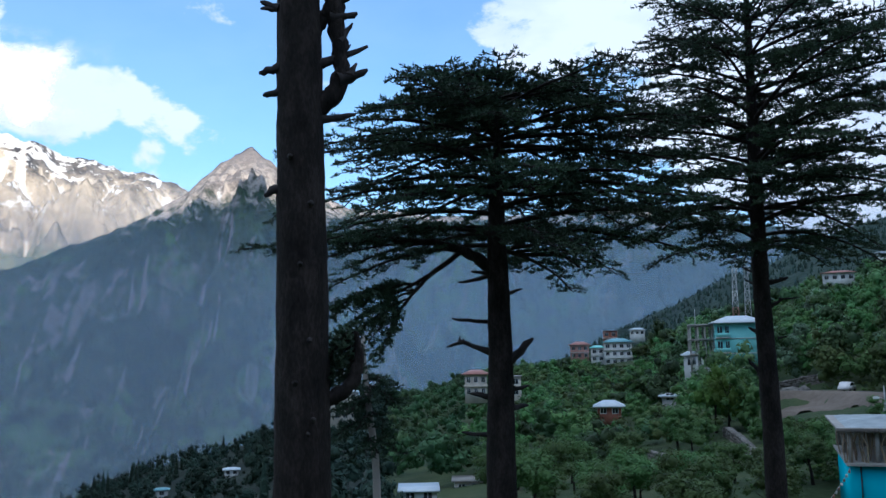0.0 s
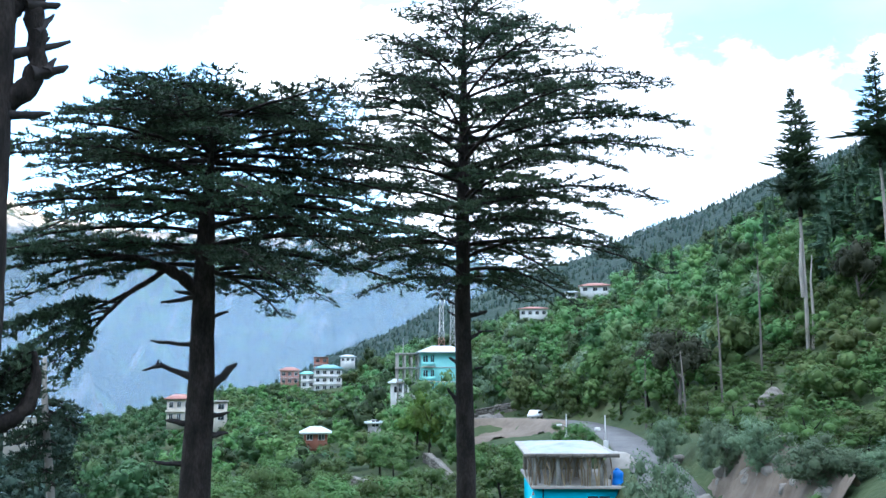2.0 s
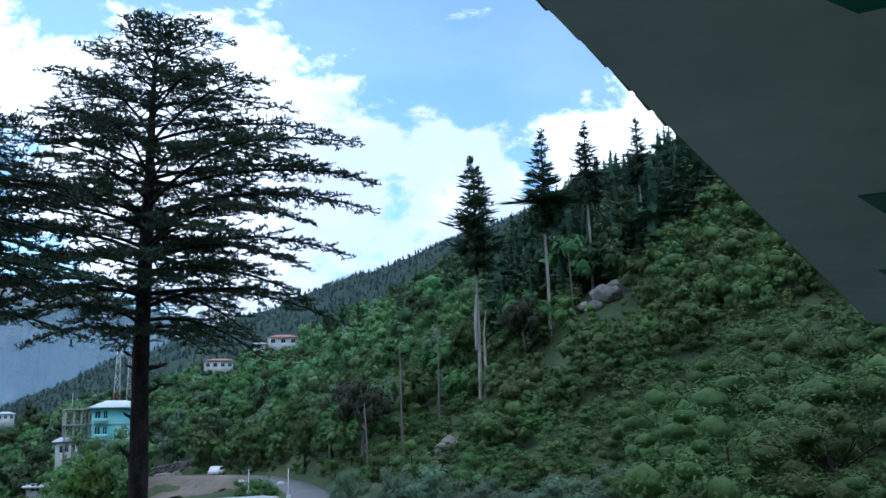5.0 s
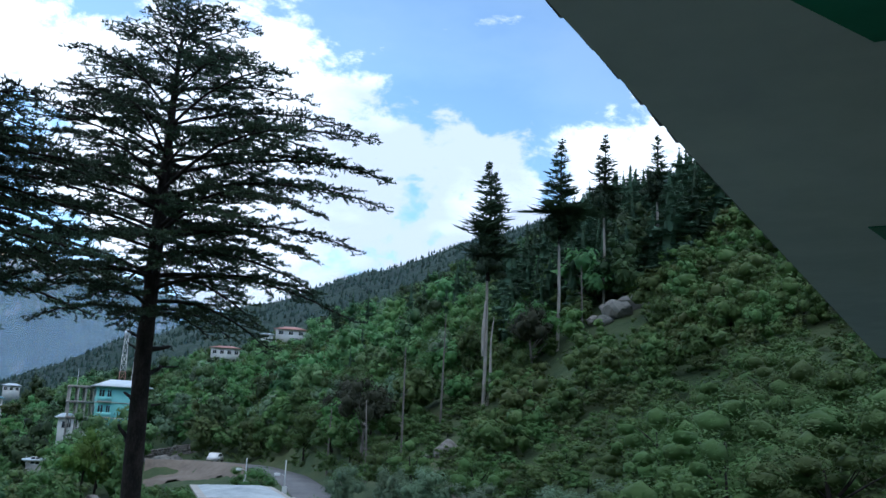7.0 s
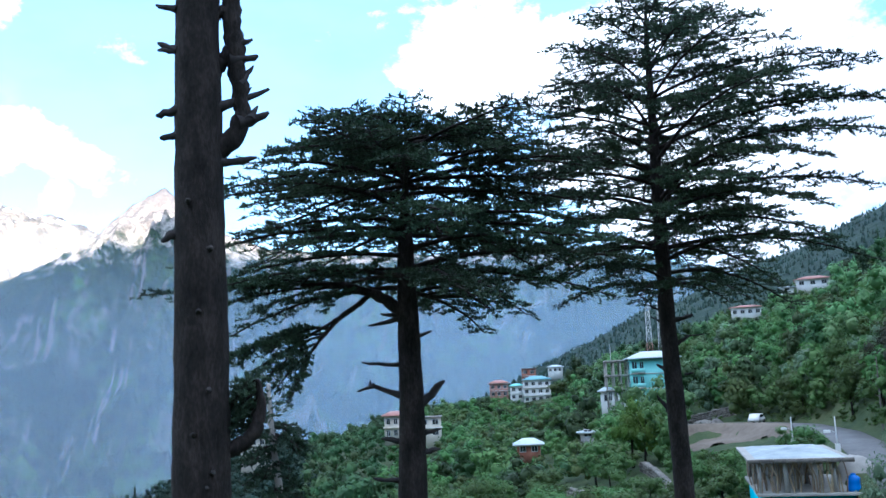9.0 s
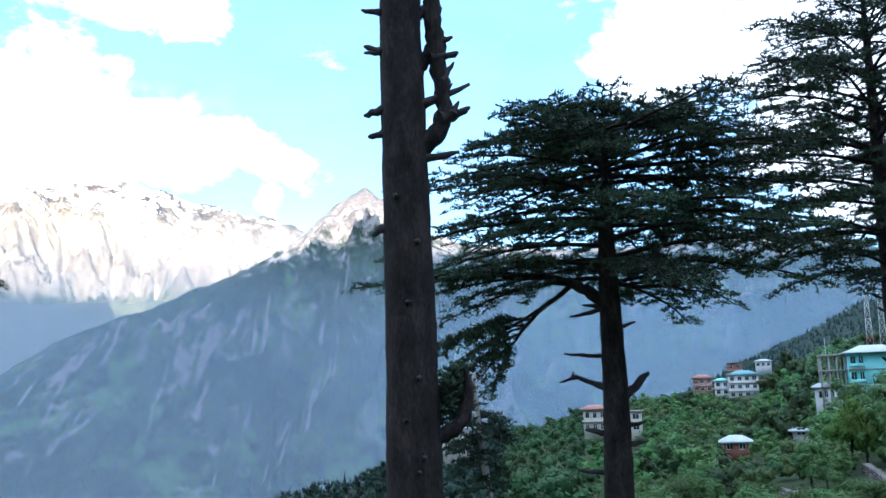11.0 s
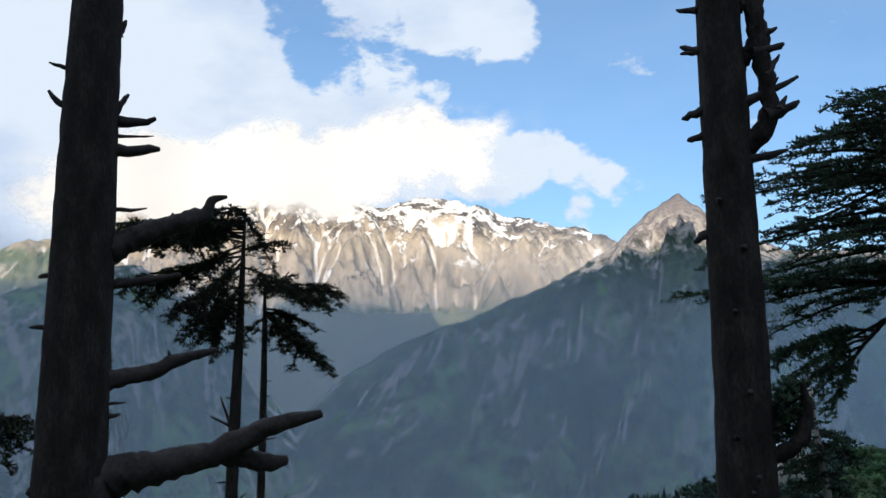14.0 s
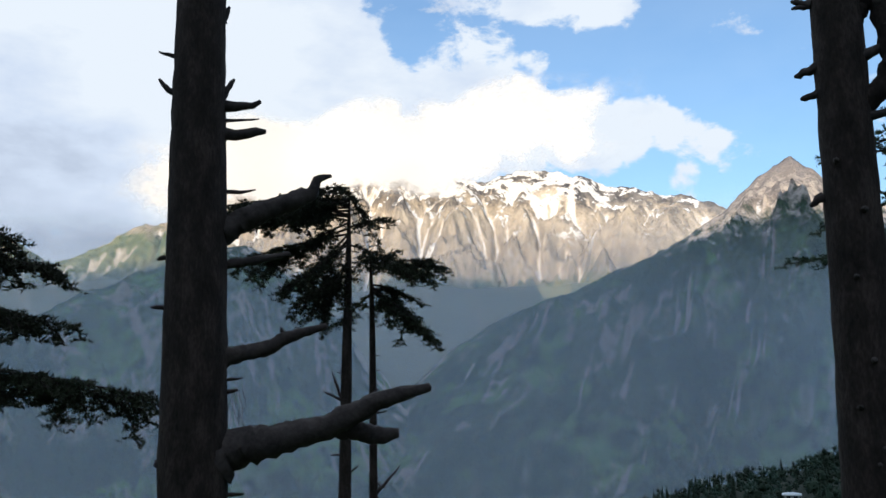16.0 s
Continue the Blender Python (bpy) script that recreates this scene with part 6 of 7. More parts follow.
for i, (az, r, s) in enumerate(((-37.5, 92, (1.3, 1.0, 1.1)), (-41.8, 100, (1.3, 0.9, 0.8)), (-36.4, 95, (0.7, 0.6, 0.5)), (-33.5, 70, (0.7, 0.6, 0.5)), (-34.7, 66, (0.9, 0.7, 0.8)), (-36.2, 64, (0.6, 0.5, 0.8)),
                                (-32.0, 82, (0.8, 0.7, 0.6)), (-46.3, 118, (1.8, 1.2, 0.8)), (-47.2, 122, (1.6, 1.2, 0.9)), (-45.8, 112, (1.0, 0.8, 0.6)), (-54.5, 112, (1.8, 1.1, 0.7)), (-43.4, 92, (0.8, 0.6, 0.5)), (-44.2, 88, (0.6, 0.6, 0.4)),
                                (-56.5, 135, (2.0, 1.4, 1.3)),  (-20.5, 158, (2.2, 1.2, 1.3)), (-21.3, 157, (1.3, 1.0, 1.0)), (-38.2, 75, (0.9, 0.6, 0.6)), (-40.5, 84, (0.8, 0.7, 0.5)))):
    boulder(az, 0, r, s, 100 + i)
for i, (az, r, s) in enumerate(((-47.9, 117, (3.4, 2.0, 1.7)), (-48.9, 119, (2.4, 1.6, 1.5)), (-47.0, 115, (1.6, 1.3, 0.9)))):
    boulder(az, 0, r, s, 160 + i, ROCK, "grey rock outcrop on the scrubby slope", "outcrop")


cut_bank()
for az_free in (-34.6, -35.7, -36.8):          # the cutting stays in sight
    SIGHT.append((az_free, 0.6, 62.0, -7.2))


# ---- trees and scrub on the slopes ----
def ball(level=1):
    bm = bmesh.new()
    bmesh.ops.create_icosphere(bm, subdivisions=level, radius=1.0)
    v = np.array([tuple(q.co) for q in bm.verts])
    f = np.array([[q.index for q in t.verts] for t in bm.faces])
    bm.free()
    return v, f


LUMP = ball()


def leaf_cloud(rng, n, size, lobes=9, low=0.18, wide=0.42, base=0.60, mass=0.60):
    """Leaves in ragged tufts about several boughs; the tree is 1 high."""
    lobes = int(lobes * 1.7)
    c = rng.standard_normal((lobes, 3)) * np.array([0.5, 0.5, 0.42])
    c = c / np.maximum(1, np.linalg.norm(c, axis=1))[:, None]
    c = c * np.array([wide * 0.78, wide * 0.78, 0.30 + (0.6 - base)]) + np.array([0, 0, base])
    rad = rng.uniform(0.09, 0.21, lobes)
    share = rad ** 2 / np.sum(rad ** 2)
    k = rng.choice(lobes, n, p=share)
    d = unit(rng.standard_normal((n, 3)))
    d[:, 2] = np.abs(d[:, 2]) * rng.choice([1, 1, -0.6], n)
    # tufts: the shell swells and sinks with the direction
    swell = 0.88 + 0.15 * np.sin(d[:, 0] * 7 + k * 1.7) * np.sin(d[:, 1] * 6 + k) + 0.10 * np.sin(d[:, 2] * 11 + k * 2.3)
    p = c[k] + d * (rad[k] * swell * rng.uniform(0.74, 1.2, n))[:, None]
    p[:, 2] = np.clip(p[:, 2], low, 1.1)
    nrm = unit(d * np.array([0.8, 0.8, 1.0]) + np.array([0, 0, 0.25]) + rng.standard_normal((n, 3)) * 0.26)
    a = unit(np.cross(nrm, rng.standard_normal((n, 3)))) * size
    b = unit(np.cross(nrm, a)) * size
    s = rng.uniform(0.6, 1.4, (n, 1))
    a, b = a * s * 1.35, b * s * 0.62
    v = np.stack([p - a, p + a * 0.7 + b, p + a * 0.7 - b], 1).reshape(-1, 3)
    # twigs and inner leaves of each bough, as a rough lump deep inside
    bv, bf = LUMP
    inner = [c[i] + bv * rad[i] * mass * (1 + 0.2 * rng.standard_normal((len(bv), 1))) for i in range(lobes)]
    inner = np.concatenate(inner)
    inner[:, 2] = np.maximum(inner[:, 2], low)
    leaves = np.arange(3 * n).reshape(-1, 3)
    tris = np.concatenate([bf + i * len(bv) for i in range(lobes)]) + 3 * n
    return np.concatenate([v, inner]), np.concatenate([leaves, tris])


def stem(rng, r=0.022):
    bag = Bag()
    lean = rng.standard_normal(2) * 0.04
    bag.tube([(0, 0, -0.08), (lean[0] * 0.4, lean[1] * 0.4, 0.2), (lean[0], lean[1], 0.45), (lean[0] * 1.5, lean[1] * 1.5, 0.7)], [r * 1.4, r, r * 0.7, r * 0.3], 6)
    for k in range(4):
        a = rng.uniform(0, 6.28)
        z = rng.uniform(0.22, 0.5)
        bag.tube([(lean[0] * z, lean[1] * z, z), (math.cos(a) * 0.12, math.sin(a) * 0.12, z + 0.14), (math.cos(a) * 0.24, math.sin(a) * 0.24, z + 0.25)], [r * 0.5, r * 0.35, r * 0.15], 4)
    return bag


def fir_cloud(rng, tiers, per, width, low, blades=4, droop=0.25, fan=0.5, broad=0.10, core=0.0, rings=4):
    """Drooping conifer sprays; the tree is 1 high."""
    V = []
    for t in range(tiers):
        f = (t + rng.uniform(0, 1)) / tiers
        z = low + (1 - low) * f
        reach = width * (1 - f) ** 0.8 * rng.choice([0.35, 0.7, 0.9, 1.0, 1.15]) + 0.008
        for k in range(per):
            a = rng.uniform(0, 2 * math.pi)
            z = z + rng.normal(0, 0.006)
            h = np.array([math.cos(a), math.sin(a), 0])
            sd = np.array([-h[1], h[0], 0])
            ln = reach * rng.uniform(0.6, 1.15)
            for j in range(blades):
                u0, u1 = j / blades * 0.8, min(1, j / blades * 0.8 + 0.45)
                p0 = h * ln * u0 + UP * (z - droop * ln * u0 ** 2 + rng.normal(0, 0.003))
                d = h * ln * (u1 - u0) + sd * rng.uniform(-fan, fan) * ln * 0.5 - UP * droop * ln * (u1 ** 2 - u0 ** 2)
                w = sd * ln * broad + UP * rng.normal(0, 0.003)
                V.append(np.stack([p0 - w, p0 + w, p0 + d]))
    if core:          # the dense inside of the crown: a ragged cone
        prev = None
        for i in range(rings + 1):
            f = i / rings
            ring = [np.array([math.cos(k * 1.0472 + i * 0.5), math.sin(k * 1.0472 + i * 0.5), 0]) * (width * core * (1 - f) ** 0.8 + 0.004) * rng.uniform(0.7, 1.25) + UP * (low + (0.96 - low) * f + rng.normal(0, 0.015)) for k in range(6)]
            if prev:
                for k in range(6):
                    V.append(np.stack([prev[k], prev[(k + 1) % 6], ring[k]]))
                    V.append(np.stack([prev[(k + 1) % 6], ring[(k + 1) % 6], ring[k]]))
            prev = ring
    v = np.concatenate(V)
    return v, np.arange(len(v)).reshape(-1, 3)


VEG = np.random.default_rng(77)


def head_room(x, y, z):
    """How high a tree may grow at a place: below the open fronts of the houses on the slope."""
    az, r = -math.degrees(math.atan2(x, y)), math.hypot(x, y)
    room = 99.0
    for a, half, far, el in SIGHT:
        if r < far and abs(az - a) < half + math.degrees(1.5 / r):
            room = min(room, r * math.tan(radians(el)) - z)
    return room


def scatter(az0, az1, r0, r1, count, rng, gap, taken, keep=None):
    """Random places on the land between two bearings and two distances, kept apart and off roads and houses."""
    out = []
    tries = 0
    clear = np.array(CLEAR)
    while len(out) < count and tries < count * 7:
        tries += 1
        az = rng.uniform(az0, az1)
        r = math.sqrt(rng.uniform(r0 * r0, r1 * r1))
        x, y = -math.sin(radians(az)) * r, math.cos(radians(az)) * r
        if keep and not keep(az, r):
            continue
        if r < 200 and np.min((ROAD_XY[:, 0] - x) ** 2 + (ROAD_XY[:, 1] - y) ** 2) < 16:
            continue
        if np.any((clear[:, 0] - x) ** 2 + (clear[:, 1] - y) ** 2 < clear[:, 2] ** 2):
            continue
        key = (int(x // gap), int(y // gap))
        if any((x - q[0]) ** 2 + (y - q[1]) ** 2 < gap * gap for dx in (-1, 0, 1) for dy in (-1, 0, 1) for q in taken.get((key[0] + dx, key[1] + dy), ())):
            continue
        taken.setdefault(key, []).append((x, y))
        out.append((x, y, az, r))
    z = land([o[0] for o in out], [o[1] for o in out]) if out else []
    return [(o[0], o[1], zz, o[2], o[3]) for o, zz in zip(out, z)]


def tree_kinds(n, leaves, size, mat, trunk_mat, seed, **kw):
    made = []
    for k in range(n):
        rng = np.random.default_rng(seed + k)
        bag = Bag()
        bag.add(*leaf_cloud(rng, leaves, size, **kw))
        made.append((bag.mesh("leaf_crown", mat), stem(rng).mesh("trunk", trunk_mat)))
    return made


def plant(kinds, places, name, label, category, group, size, wide=1.0):
    for x, y, z, az, r in places:
        crown, trunk = kinds[VEG.integers(len(kinds))]
        h = min(VEG.uniform(*size), head_room(x, y, z))
        wide_here = wide * VEG.uniform(0.82, 1.22)
        if h < 0.8:
            continue
        ob = thing(name, label, category, group, pose(x, y, z, 0, 0, VEG.uniform(0, 360)) @ Matrix.Diagonal((h * wide_here, h * wide_here, h, 1)))
        part("trunk", trunk, None, ob)
        part("leaf_crown", crown, None, ob)


def stuff(name, label, places, make, mat, size, kinds=5, wide=1.0, batches=3):
    """Many far trees in a few joined meshes."""
    shapes = [make(np.random.default_rng(900 + k)) for k in range(kinds)]
    for b in range(batches):
        bag, tones = Bag(), []
        for x, y, z, az, r in places[b::batches]:
            v, f = shapes[VEG.integers(kinds)]
            tone = VEG.uniform(-0.5, 0.6)
            a, h = VEG.uniform(0, 6.28), min(size[0] + (size[1] - size[0]) * 1.15 * VEG.random() ** 1.4, head_room(x, y, z))
            if h < 0.6:
                continue
            c, s = math.cos(a) * h * wide, math.sin(a) * h * wide
            w = np.stack([v[:, 0] * c - v[:, 1] * s + x, v[:, 0] * s + v[:, 1] * c + y, v[:, 2] * h + z - 0.1], 1)
            bag.add(w, f)
            tones.append(np.full(len(w), tone))
        if bag.n:
            ob = tagged(part(name, bag, mat), label, "trees", kind="stuff")
            at_ = ob.data.attributes.new("tone", "FLOAT", "POINT")
            at_.data.foreach_set("value", np.concatenate(tones).astype(np.float32))


TAKEN = {}
# tall conifers of the upper slope
def conifer_kinds(n, seed, **kw):
    made = []
    for k in range(n):
        rng = np.random.default_rng(seed + k)
        bag, tb = Bag(), Bag()
        bag.add(*fir_cloud(rng, **kw))
        tb.tube([(0, 0, -0.05), (0.004, 0, 0.35), (0, 0.003, 0.7), (0, 0, 1.0)], [0.014, 0.011, 0.007, 0.001], 7)
        for k in range(5):          # fuller boughs among the sprays
            v, f = leaf_cloud(rng, 130, 0.085, lobes=4, low=0.0, wide=0.5, base=0.5)
            zc = 0.2 + 0.13 * k
            bag.add(v * np.array([0.30, 0.30, 0.2]) * (1.15 - zc) + np.array([rng.normal(0, 0.035), rng.normal(0, 0.035), zc]), f)
        made.append((bag.mesh("needle_crown", CONIFER), tb.mesh("trunk", BARK)))
    return made


tall = conifer_kinds(5, 300, tiers=20, per=9, width=0.18, low=0.10, blades=5, fan=1.3, broad=0.11, core=0.30)
plant(tall, scatter(-64, -41, 125, 260, 105, VEG, 5.0, TAKEN, lambda az, r: r > 118 + max(0, -50 - az) * 3), "conifer", "dark tall conifer on the upper slope", "conifer", "slope conifers", (8, 16), 1.35)
plant(tall, scatter(-41, -30, 150, 300, 26, VEG, 9, TAKEN), "conifer", "dark conifer among the leafy trees", "conifer", "slope conifers", (8, 15), 1.15)
plant(tall, scatter(-53, -40.6, 126, 185, 95, VEG, 4.2, TAKEN), "conifer", "tall dark conifer in the dense belt on the slope", "conifer", "slope conifers", (10, 17), 1.5)


# single trees near the road and the foot of the slope
near_green = tree_kinds(5, 2400, 0.020, LEAF, BARK, 200, mass=0.5)
round_grey = tree_kinds(6, 9000, 0.0145, WILLOW, PALEWOOD, 330, mass=0.45, wide=0.50, low=0.0, lobes=26, base=0.50)
near_scrub = tree_kinds(5, 2100, 0.018, SCRUB, BARK, 260, mass=0.56, low=0.0, wide=0.58, lobes=13, base=0.45)

WILLOWS = [(-31.4, 80, -2.2, 2.3), (-34.6, 70.5, -1.7, 2.6), (-36.5, 67, -2.1, 3.0), (-39.4, 59.8, -2.8, 3.3), (-41.7, 60, -3.8, 2.5), (-44.2, 51, -2.9, 4.4), (-47.9, 47, -2.2, 4.0),
           (-31.0, 49, -4.0, 4.0), (-33.0, 47, -4.9, 3.2)]
for az, r, top, across in WILLOWS:          # single rounded willows above and below the road cutting: bearing, distance, elevation of the top, width in degrees
    p = polar(az, 0, r)
    h = r * math.tan(radians(top)) - ground_under(p)
    plant(round_grey, [(p.x, p.y, ground_under(p), az, r)], "willow_bush", "rounded grey-green willow beside the road cutting", "bush", "willow bushes", (h, h * 1.02), radians(across) * r / h * 1.12)
    CLEAR.extend([(p.x, p.y, 3.6), (p.x * 0.95, p.y * 0.95, 2.6)])
plant(near_green, scatter(-31, -8, 58, 118, 70, VEG, 4.2, TAKEN, lambda az, r: not (-29.5 < az < -21 and r < 74)), "orchard_tree", "small green orchard tree on the terrace", "tree", "orchard trees", (3.2, 5.2), 1.1)
plant(near_green, scatter(-8, -1.5, 70, 130, 36, VEG, 4.5, TAKEN), "orchard_tree", "small green orchard tree on the terrace", "tree", "orchard trees", (3.4, 5.6), 1.1)
fine_scrub = tree_kinds(4, 5200, 0.0125, SCRUB, BARK, 270, mass=0.58, low=0.0, wide=0.62, lobes=15, base=0.46)
plant(fine_scrub, scatter(-72, -47.5, 30, 60, 42, VEG, 3.6, TAKEN), "scrub_bush", "dense olive-green bush at the foot of the slope", "bush", "scrub bushes", (3.4, 5.6), 1.3)
plant(near_scrub, scatter(-50, -33.2, 50, 72, 26, VEG, 2.0, TAKEN), "scrub_bush", "low olive-green scrub bush above the road cutting", "bush", "scrub bushes", (0.9, 2.0), 1.5)
plant(near_scrub, scatter(-72, -33, 60, 118, 95, VEG, 3.2, TAKEN, lambda az, r: r > 80 or az > -41), "scrub_bush", "low olive-green scrub bush on the steep slope", "bush", "scrub bushes", (2.6, 5.2), 1.1)
plant(tree_kinds(2, 2600, 0.020, FRESH, BARK, 280, wide=0.36, base=0.55, low=0.08), [(p.x, p.y, ground_under(p), 0, 0) for p in (polar(-16.2, 0, 130), polar(-16.9, 0, 128))], "leafy_tree", "bright green leafy tree below the turquoise house", "tree", "leafy trees", (9.0, 10.5), 0.75)
plant(near_green, scatter(-44, -17, 118, 150, 40, VEG, 5.5, TAKEN), "leafy_tree", "green leafy tree on the hillside", "tree", "leafy trees", (5.0, 8.5), 0.95)


plant(near_scrub, scatter(-37, -19, 62, 150, 95, VEG, 2.0, TAKEN, lambda az, r: az < -27.5 or r > 92), "scrub_bush", "low olive-green scrub bush beside the road", "bush", "scrub bushes", (0.9, 1.9), 1.3)
near_brown = tree_kinds(2, 2200, 0.018, BROWNLEAF, GREYWOOD, 290, wide=0.36, base=0.66)
plant(near_brown, [(p.x, p.y, ground_under(p), 0, 0) for p in (polar(-32.2, 0, 108), polar(-31.0, 0, 122), polar(-28.6, 0, 230), polar(-42.6, 0, 112))], "dark_tree", "dark brownish tree with a bare grey stem", "tree", "leafy trees", (8.0, 10.5), 0.85)
def giant(az, r, base_el, top_el, split, seed, top="spire"):
    """A tall cedar with a narrow spiky top, dense lower foliage and a bleached bare stem."""
    rng = np.random.default_rng(seed)
    p = polar(az, base_el, r)
    p.z = ground_under(p)
    h = r * math.tan(radians(top_el)) - p.z
    tree = thing("tall_cedar", "very tall cedar with a bleached bare stem and a spiky top", "conifer", "slope conifers", Matrix.Translation(p))
    tb = Bag()
    tb.tube([(0, 0, -1), (0.1, 0, h * 0.25), (0, 0.1, h * 0.5), (0.1, 0, h * 0.55)], [0.24, 0.19, 0.16, 0.12], 10, 0.06, rng)
    if split:
        tb.tube([(0.6, 0.1, -1), (0.95, 0, h * 0.12), (0.85, 0, h * 0.26), (1.2, 0, h * 0.36)], [0.2, 0.17, 0.12, 0.04], 9, 0.06, rng)
        tb.tube([(-0.2, 0.1, h * 0.2), (-0.4, 0, h * 0.3), (-0.2, 0, h * 0.42)], [0.2, 0.2, 0.1], 8, 0.06, rng)
    part("bare_stem", tb, PALEWOOD, tree, "bleached grey-white stem", True)
    tb = Bag()
    tb.tube([(0, 0, h * 0.5), (0, 0, h * 0.8), (0, 0, h)], [0.26, 0.14, 0.02], 8)
    if top == "twin":
        tb.tube([(0.1, 0, h * 0.55), (0.7, 0, h * 0.65), (0.75, 0, h * 0.96)], [0.2, 0.16, 0.02], 8)
    part("trunk", tb, BARK, tree)
    leaders = [(0.0, 1.0)] if top != "twin" else [(-0.55, 1.0), (0.75, 0.97)]
    for shift, high in leaders:
        bag = Bag()
        v, f = fir_cloud(rng, 24, 9, 0.13, 0.60, 6, -0.18, 1.1, 0.06)
        bag.add(v * h * high + np.array([shift, 0, 0]), f)
        if top == "tier":          # one broad tier under the spire
            v, f = fir_cloud(rng, 2, 26, 0.22, 0.61, 6, 0.05, 1.0)
            v[:, 2] = 0.655 + (v[:, 2] - 0.61) * 0.12
            bag.add(v * h, f)
        part("spiky_top", bag, NEEDLES, tree, "narrow dark spiky top with rising branches")
    bag = Bag()
    v, f = leaf_cloud(rng, 2600, 0.026, lobes=16, low=0.0, wide=0.5, base=0.5)
    bag.add(v * np.array([5.6, 5.6, h * 0.26]) + np.array([0, 0, h * 0.46]), f)
    v, f = fir_cloud(rng, 10, 12, 0.11, 0.40, 5, 0.35, 1.3)
    v[:, 2] = 0.52 + (v[:, 2] - 0.40) * 0.42
    bag.add(v * h, f)
    part("lower_crown", bag, NEEDLES, tree, "dense dark lower foliage")


giant(-39.6, 108, 1.0, 16.9, True, 401, "twin")
giant(-44.1, 116, 2.4, 18.2, False, 402, "tier")
giant(-46.9, 128, 6.0, 18.6, False, 403, "tier")
giant(-50.2, 138, 8.5, 18.6, False, 404)


def snag(az, r, top_el, lean, rad, label):
    p = polar(az, 0, r)
    p.z = ground_under(p)
    h = r * math.tan(radians(top_el)) - p.z
    rng = np.random.default_rng(int(r * 10))
    b = Bag()
    b.tube([(0, 0, -0.5), (lean * 0.4, 0, h * 0.5), (lean, 0, h)], [rad, rad * 0.75, rad * 0.3], 8, 0.06, rng)
    for k in range(7):
        z = h * rng.uniform(0.3, 0.95)
        a = rng.uniform(0, 6.28)
        b.tube([(lean * z / h, 0, z), (lean * z / h + math.cos(a) * 0.5, math.sin(a) * 0.5, z + 0.25)], [0.06, 0.02], 5)
    ob = part("tree_snag", b, GREYWOOD, None, "", True)
    ob.location = p
    tagged(ob, label, "dead tree", "bare stems")


for az, r, e, lean in ((-37.0, 104, 7.2, 0.1), (-34.7, 100, 5.0, -0.2), (-32.6, 98, 1.6, -0.5), (-41.6, 120, 6.5, 0.0), (-45.6, 118, 10.5, -0.3), (-48.6, 130, 12.0, 0.2), (-50.6, 128, 11.5, 0.1), (-30.2, 112, 1.0, 0.1)):
    snag(az, r, e, lean, 0.14, "bare grey tree stem on the slope")

# the woods further off, joined
stuff("verge_scrub", "low green scrub on the road verge", scatter(-33, -18, 88, 172, 420, VEG, 1.3, TAKEN), lambda rng: leaf_cloud(rng, 200, 0.055, low=0.0, wide=0.6, base=0.42, lobes=6), SCRUB, (0.7, 1.7), wide=1.5, batches=2)
stuff("hillside_willows", "grey-green trees scattered over the hillside", scatter(-40, -14, 118, 300, 80, VEG, 6.5, TAKEN), lambda rng: leaf_cloud(rng, 800, 0.030, low=0.05, base=0.52), WILLOW, (6, 10), wide=0.95, batches=2)
stuff("hillside_trees", "pale green broadleaf trees on the hillside", scatter(-46, -13, 125, 330, 190, VEG, 5.6, TAKEN), lambda rng: leaf_cloud(rng, 560, 0.037, low=0.05, base=0.52), LEAF_LIGHT, (6.5, 11), wide=0.95, batches=3)
stuff("hillside_trees", "dark broadleaf trees on the hillside", scatter(-50, -13, 118, 330, 170, VEG, 5.6, TAKEN), lambda rng: leaf_cloud(rng, 560, 0.037, low=0.05, base=0.52), LEAF_DARK, (7, 12), wide=0.85, batches=3)
stuff("hillside_trees", "dense green broadleaf trees on the hillside", scatter(-46, -13, 112, 330, 520, VEG, 4.8, TAKEN), lambda rng: leaf_cloud(rng, 460, 0.039, low=0.05, base=0.52), LEAF, (5.0, 9.5), wide=0.98, batches=6)
stuff("slope_scrub", "olive-green scrub covering the steep slope", scatter(-68, -40, 78, 215, 700, VEG, 2.9, TAKEN), lambda rng: leaf_cloud(rng, 520, 0.034, low=0.0, wide=0.5, base=0.5, lobes=10, mass=0.64), SCRUB, (3.2, 6.2), wide=1.1, batches=5)
stuff("slope_scrub", "low olive-green scrub between the larger bushes", scatter(-72, -41, 62, 95, 160, VEG, 2.2, TAKEN), lambda rng: leaf_cloud(rng, 560, 0.032, low=0.0, wide=0.62, base=0.42, lobes=8, mass=0.45), SCRUB, (1.6, 3.0), wide=1.4, batches=3)
stuff("orchard_trees", "dark green orchard trees on the valley terraces", scatter(-18, -1.5, 112, 400, 260, VEG, 4.6, TAKEN), lambda rng: leaf_cloud(rng, 340, 0.044, low=0.06, base=0.54, lobes=7), LEAF_DARK, (4, 7), wide=1.15, batches=3)
stuff("orchard_trees", "round green orchard trees on the valley terraces", scatter(-17, -1.5, 112, 430, 560, VEG, 4.8, TAKEN), lambda rng: leaf_cloud(rng, 320, 0.044, low=0.06, base=0.54, lobes=7), LEAF, (3.8, 7.0), wide=1.15, batches=6)
# valley woods: the gorge's dimness is put into darker leaf colours
stuff("valley_woods", "mixed woods on the valley edge, coloured dark for shade", scatter(6, 36, 190, 540, 560, VEG, 5.5, TAKEN), lambda rng: leaf_cloud(rng, 300, 0.045, low=0.03, base=0.5, lobes=7), FIR, (4, 9), batches=3, wide=0.8)
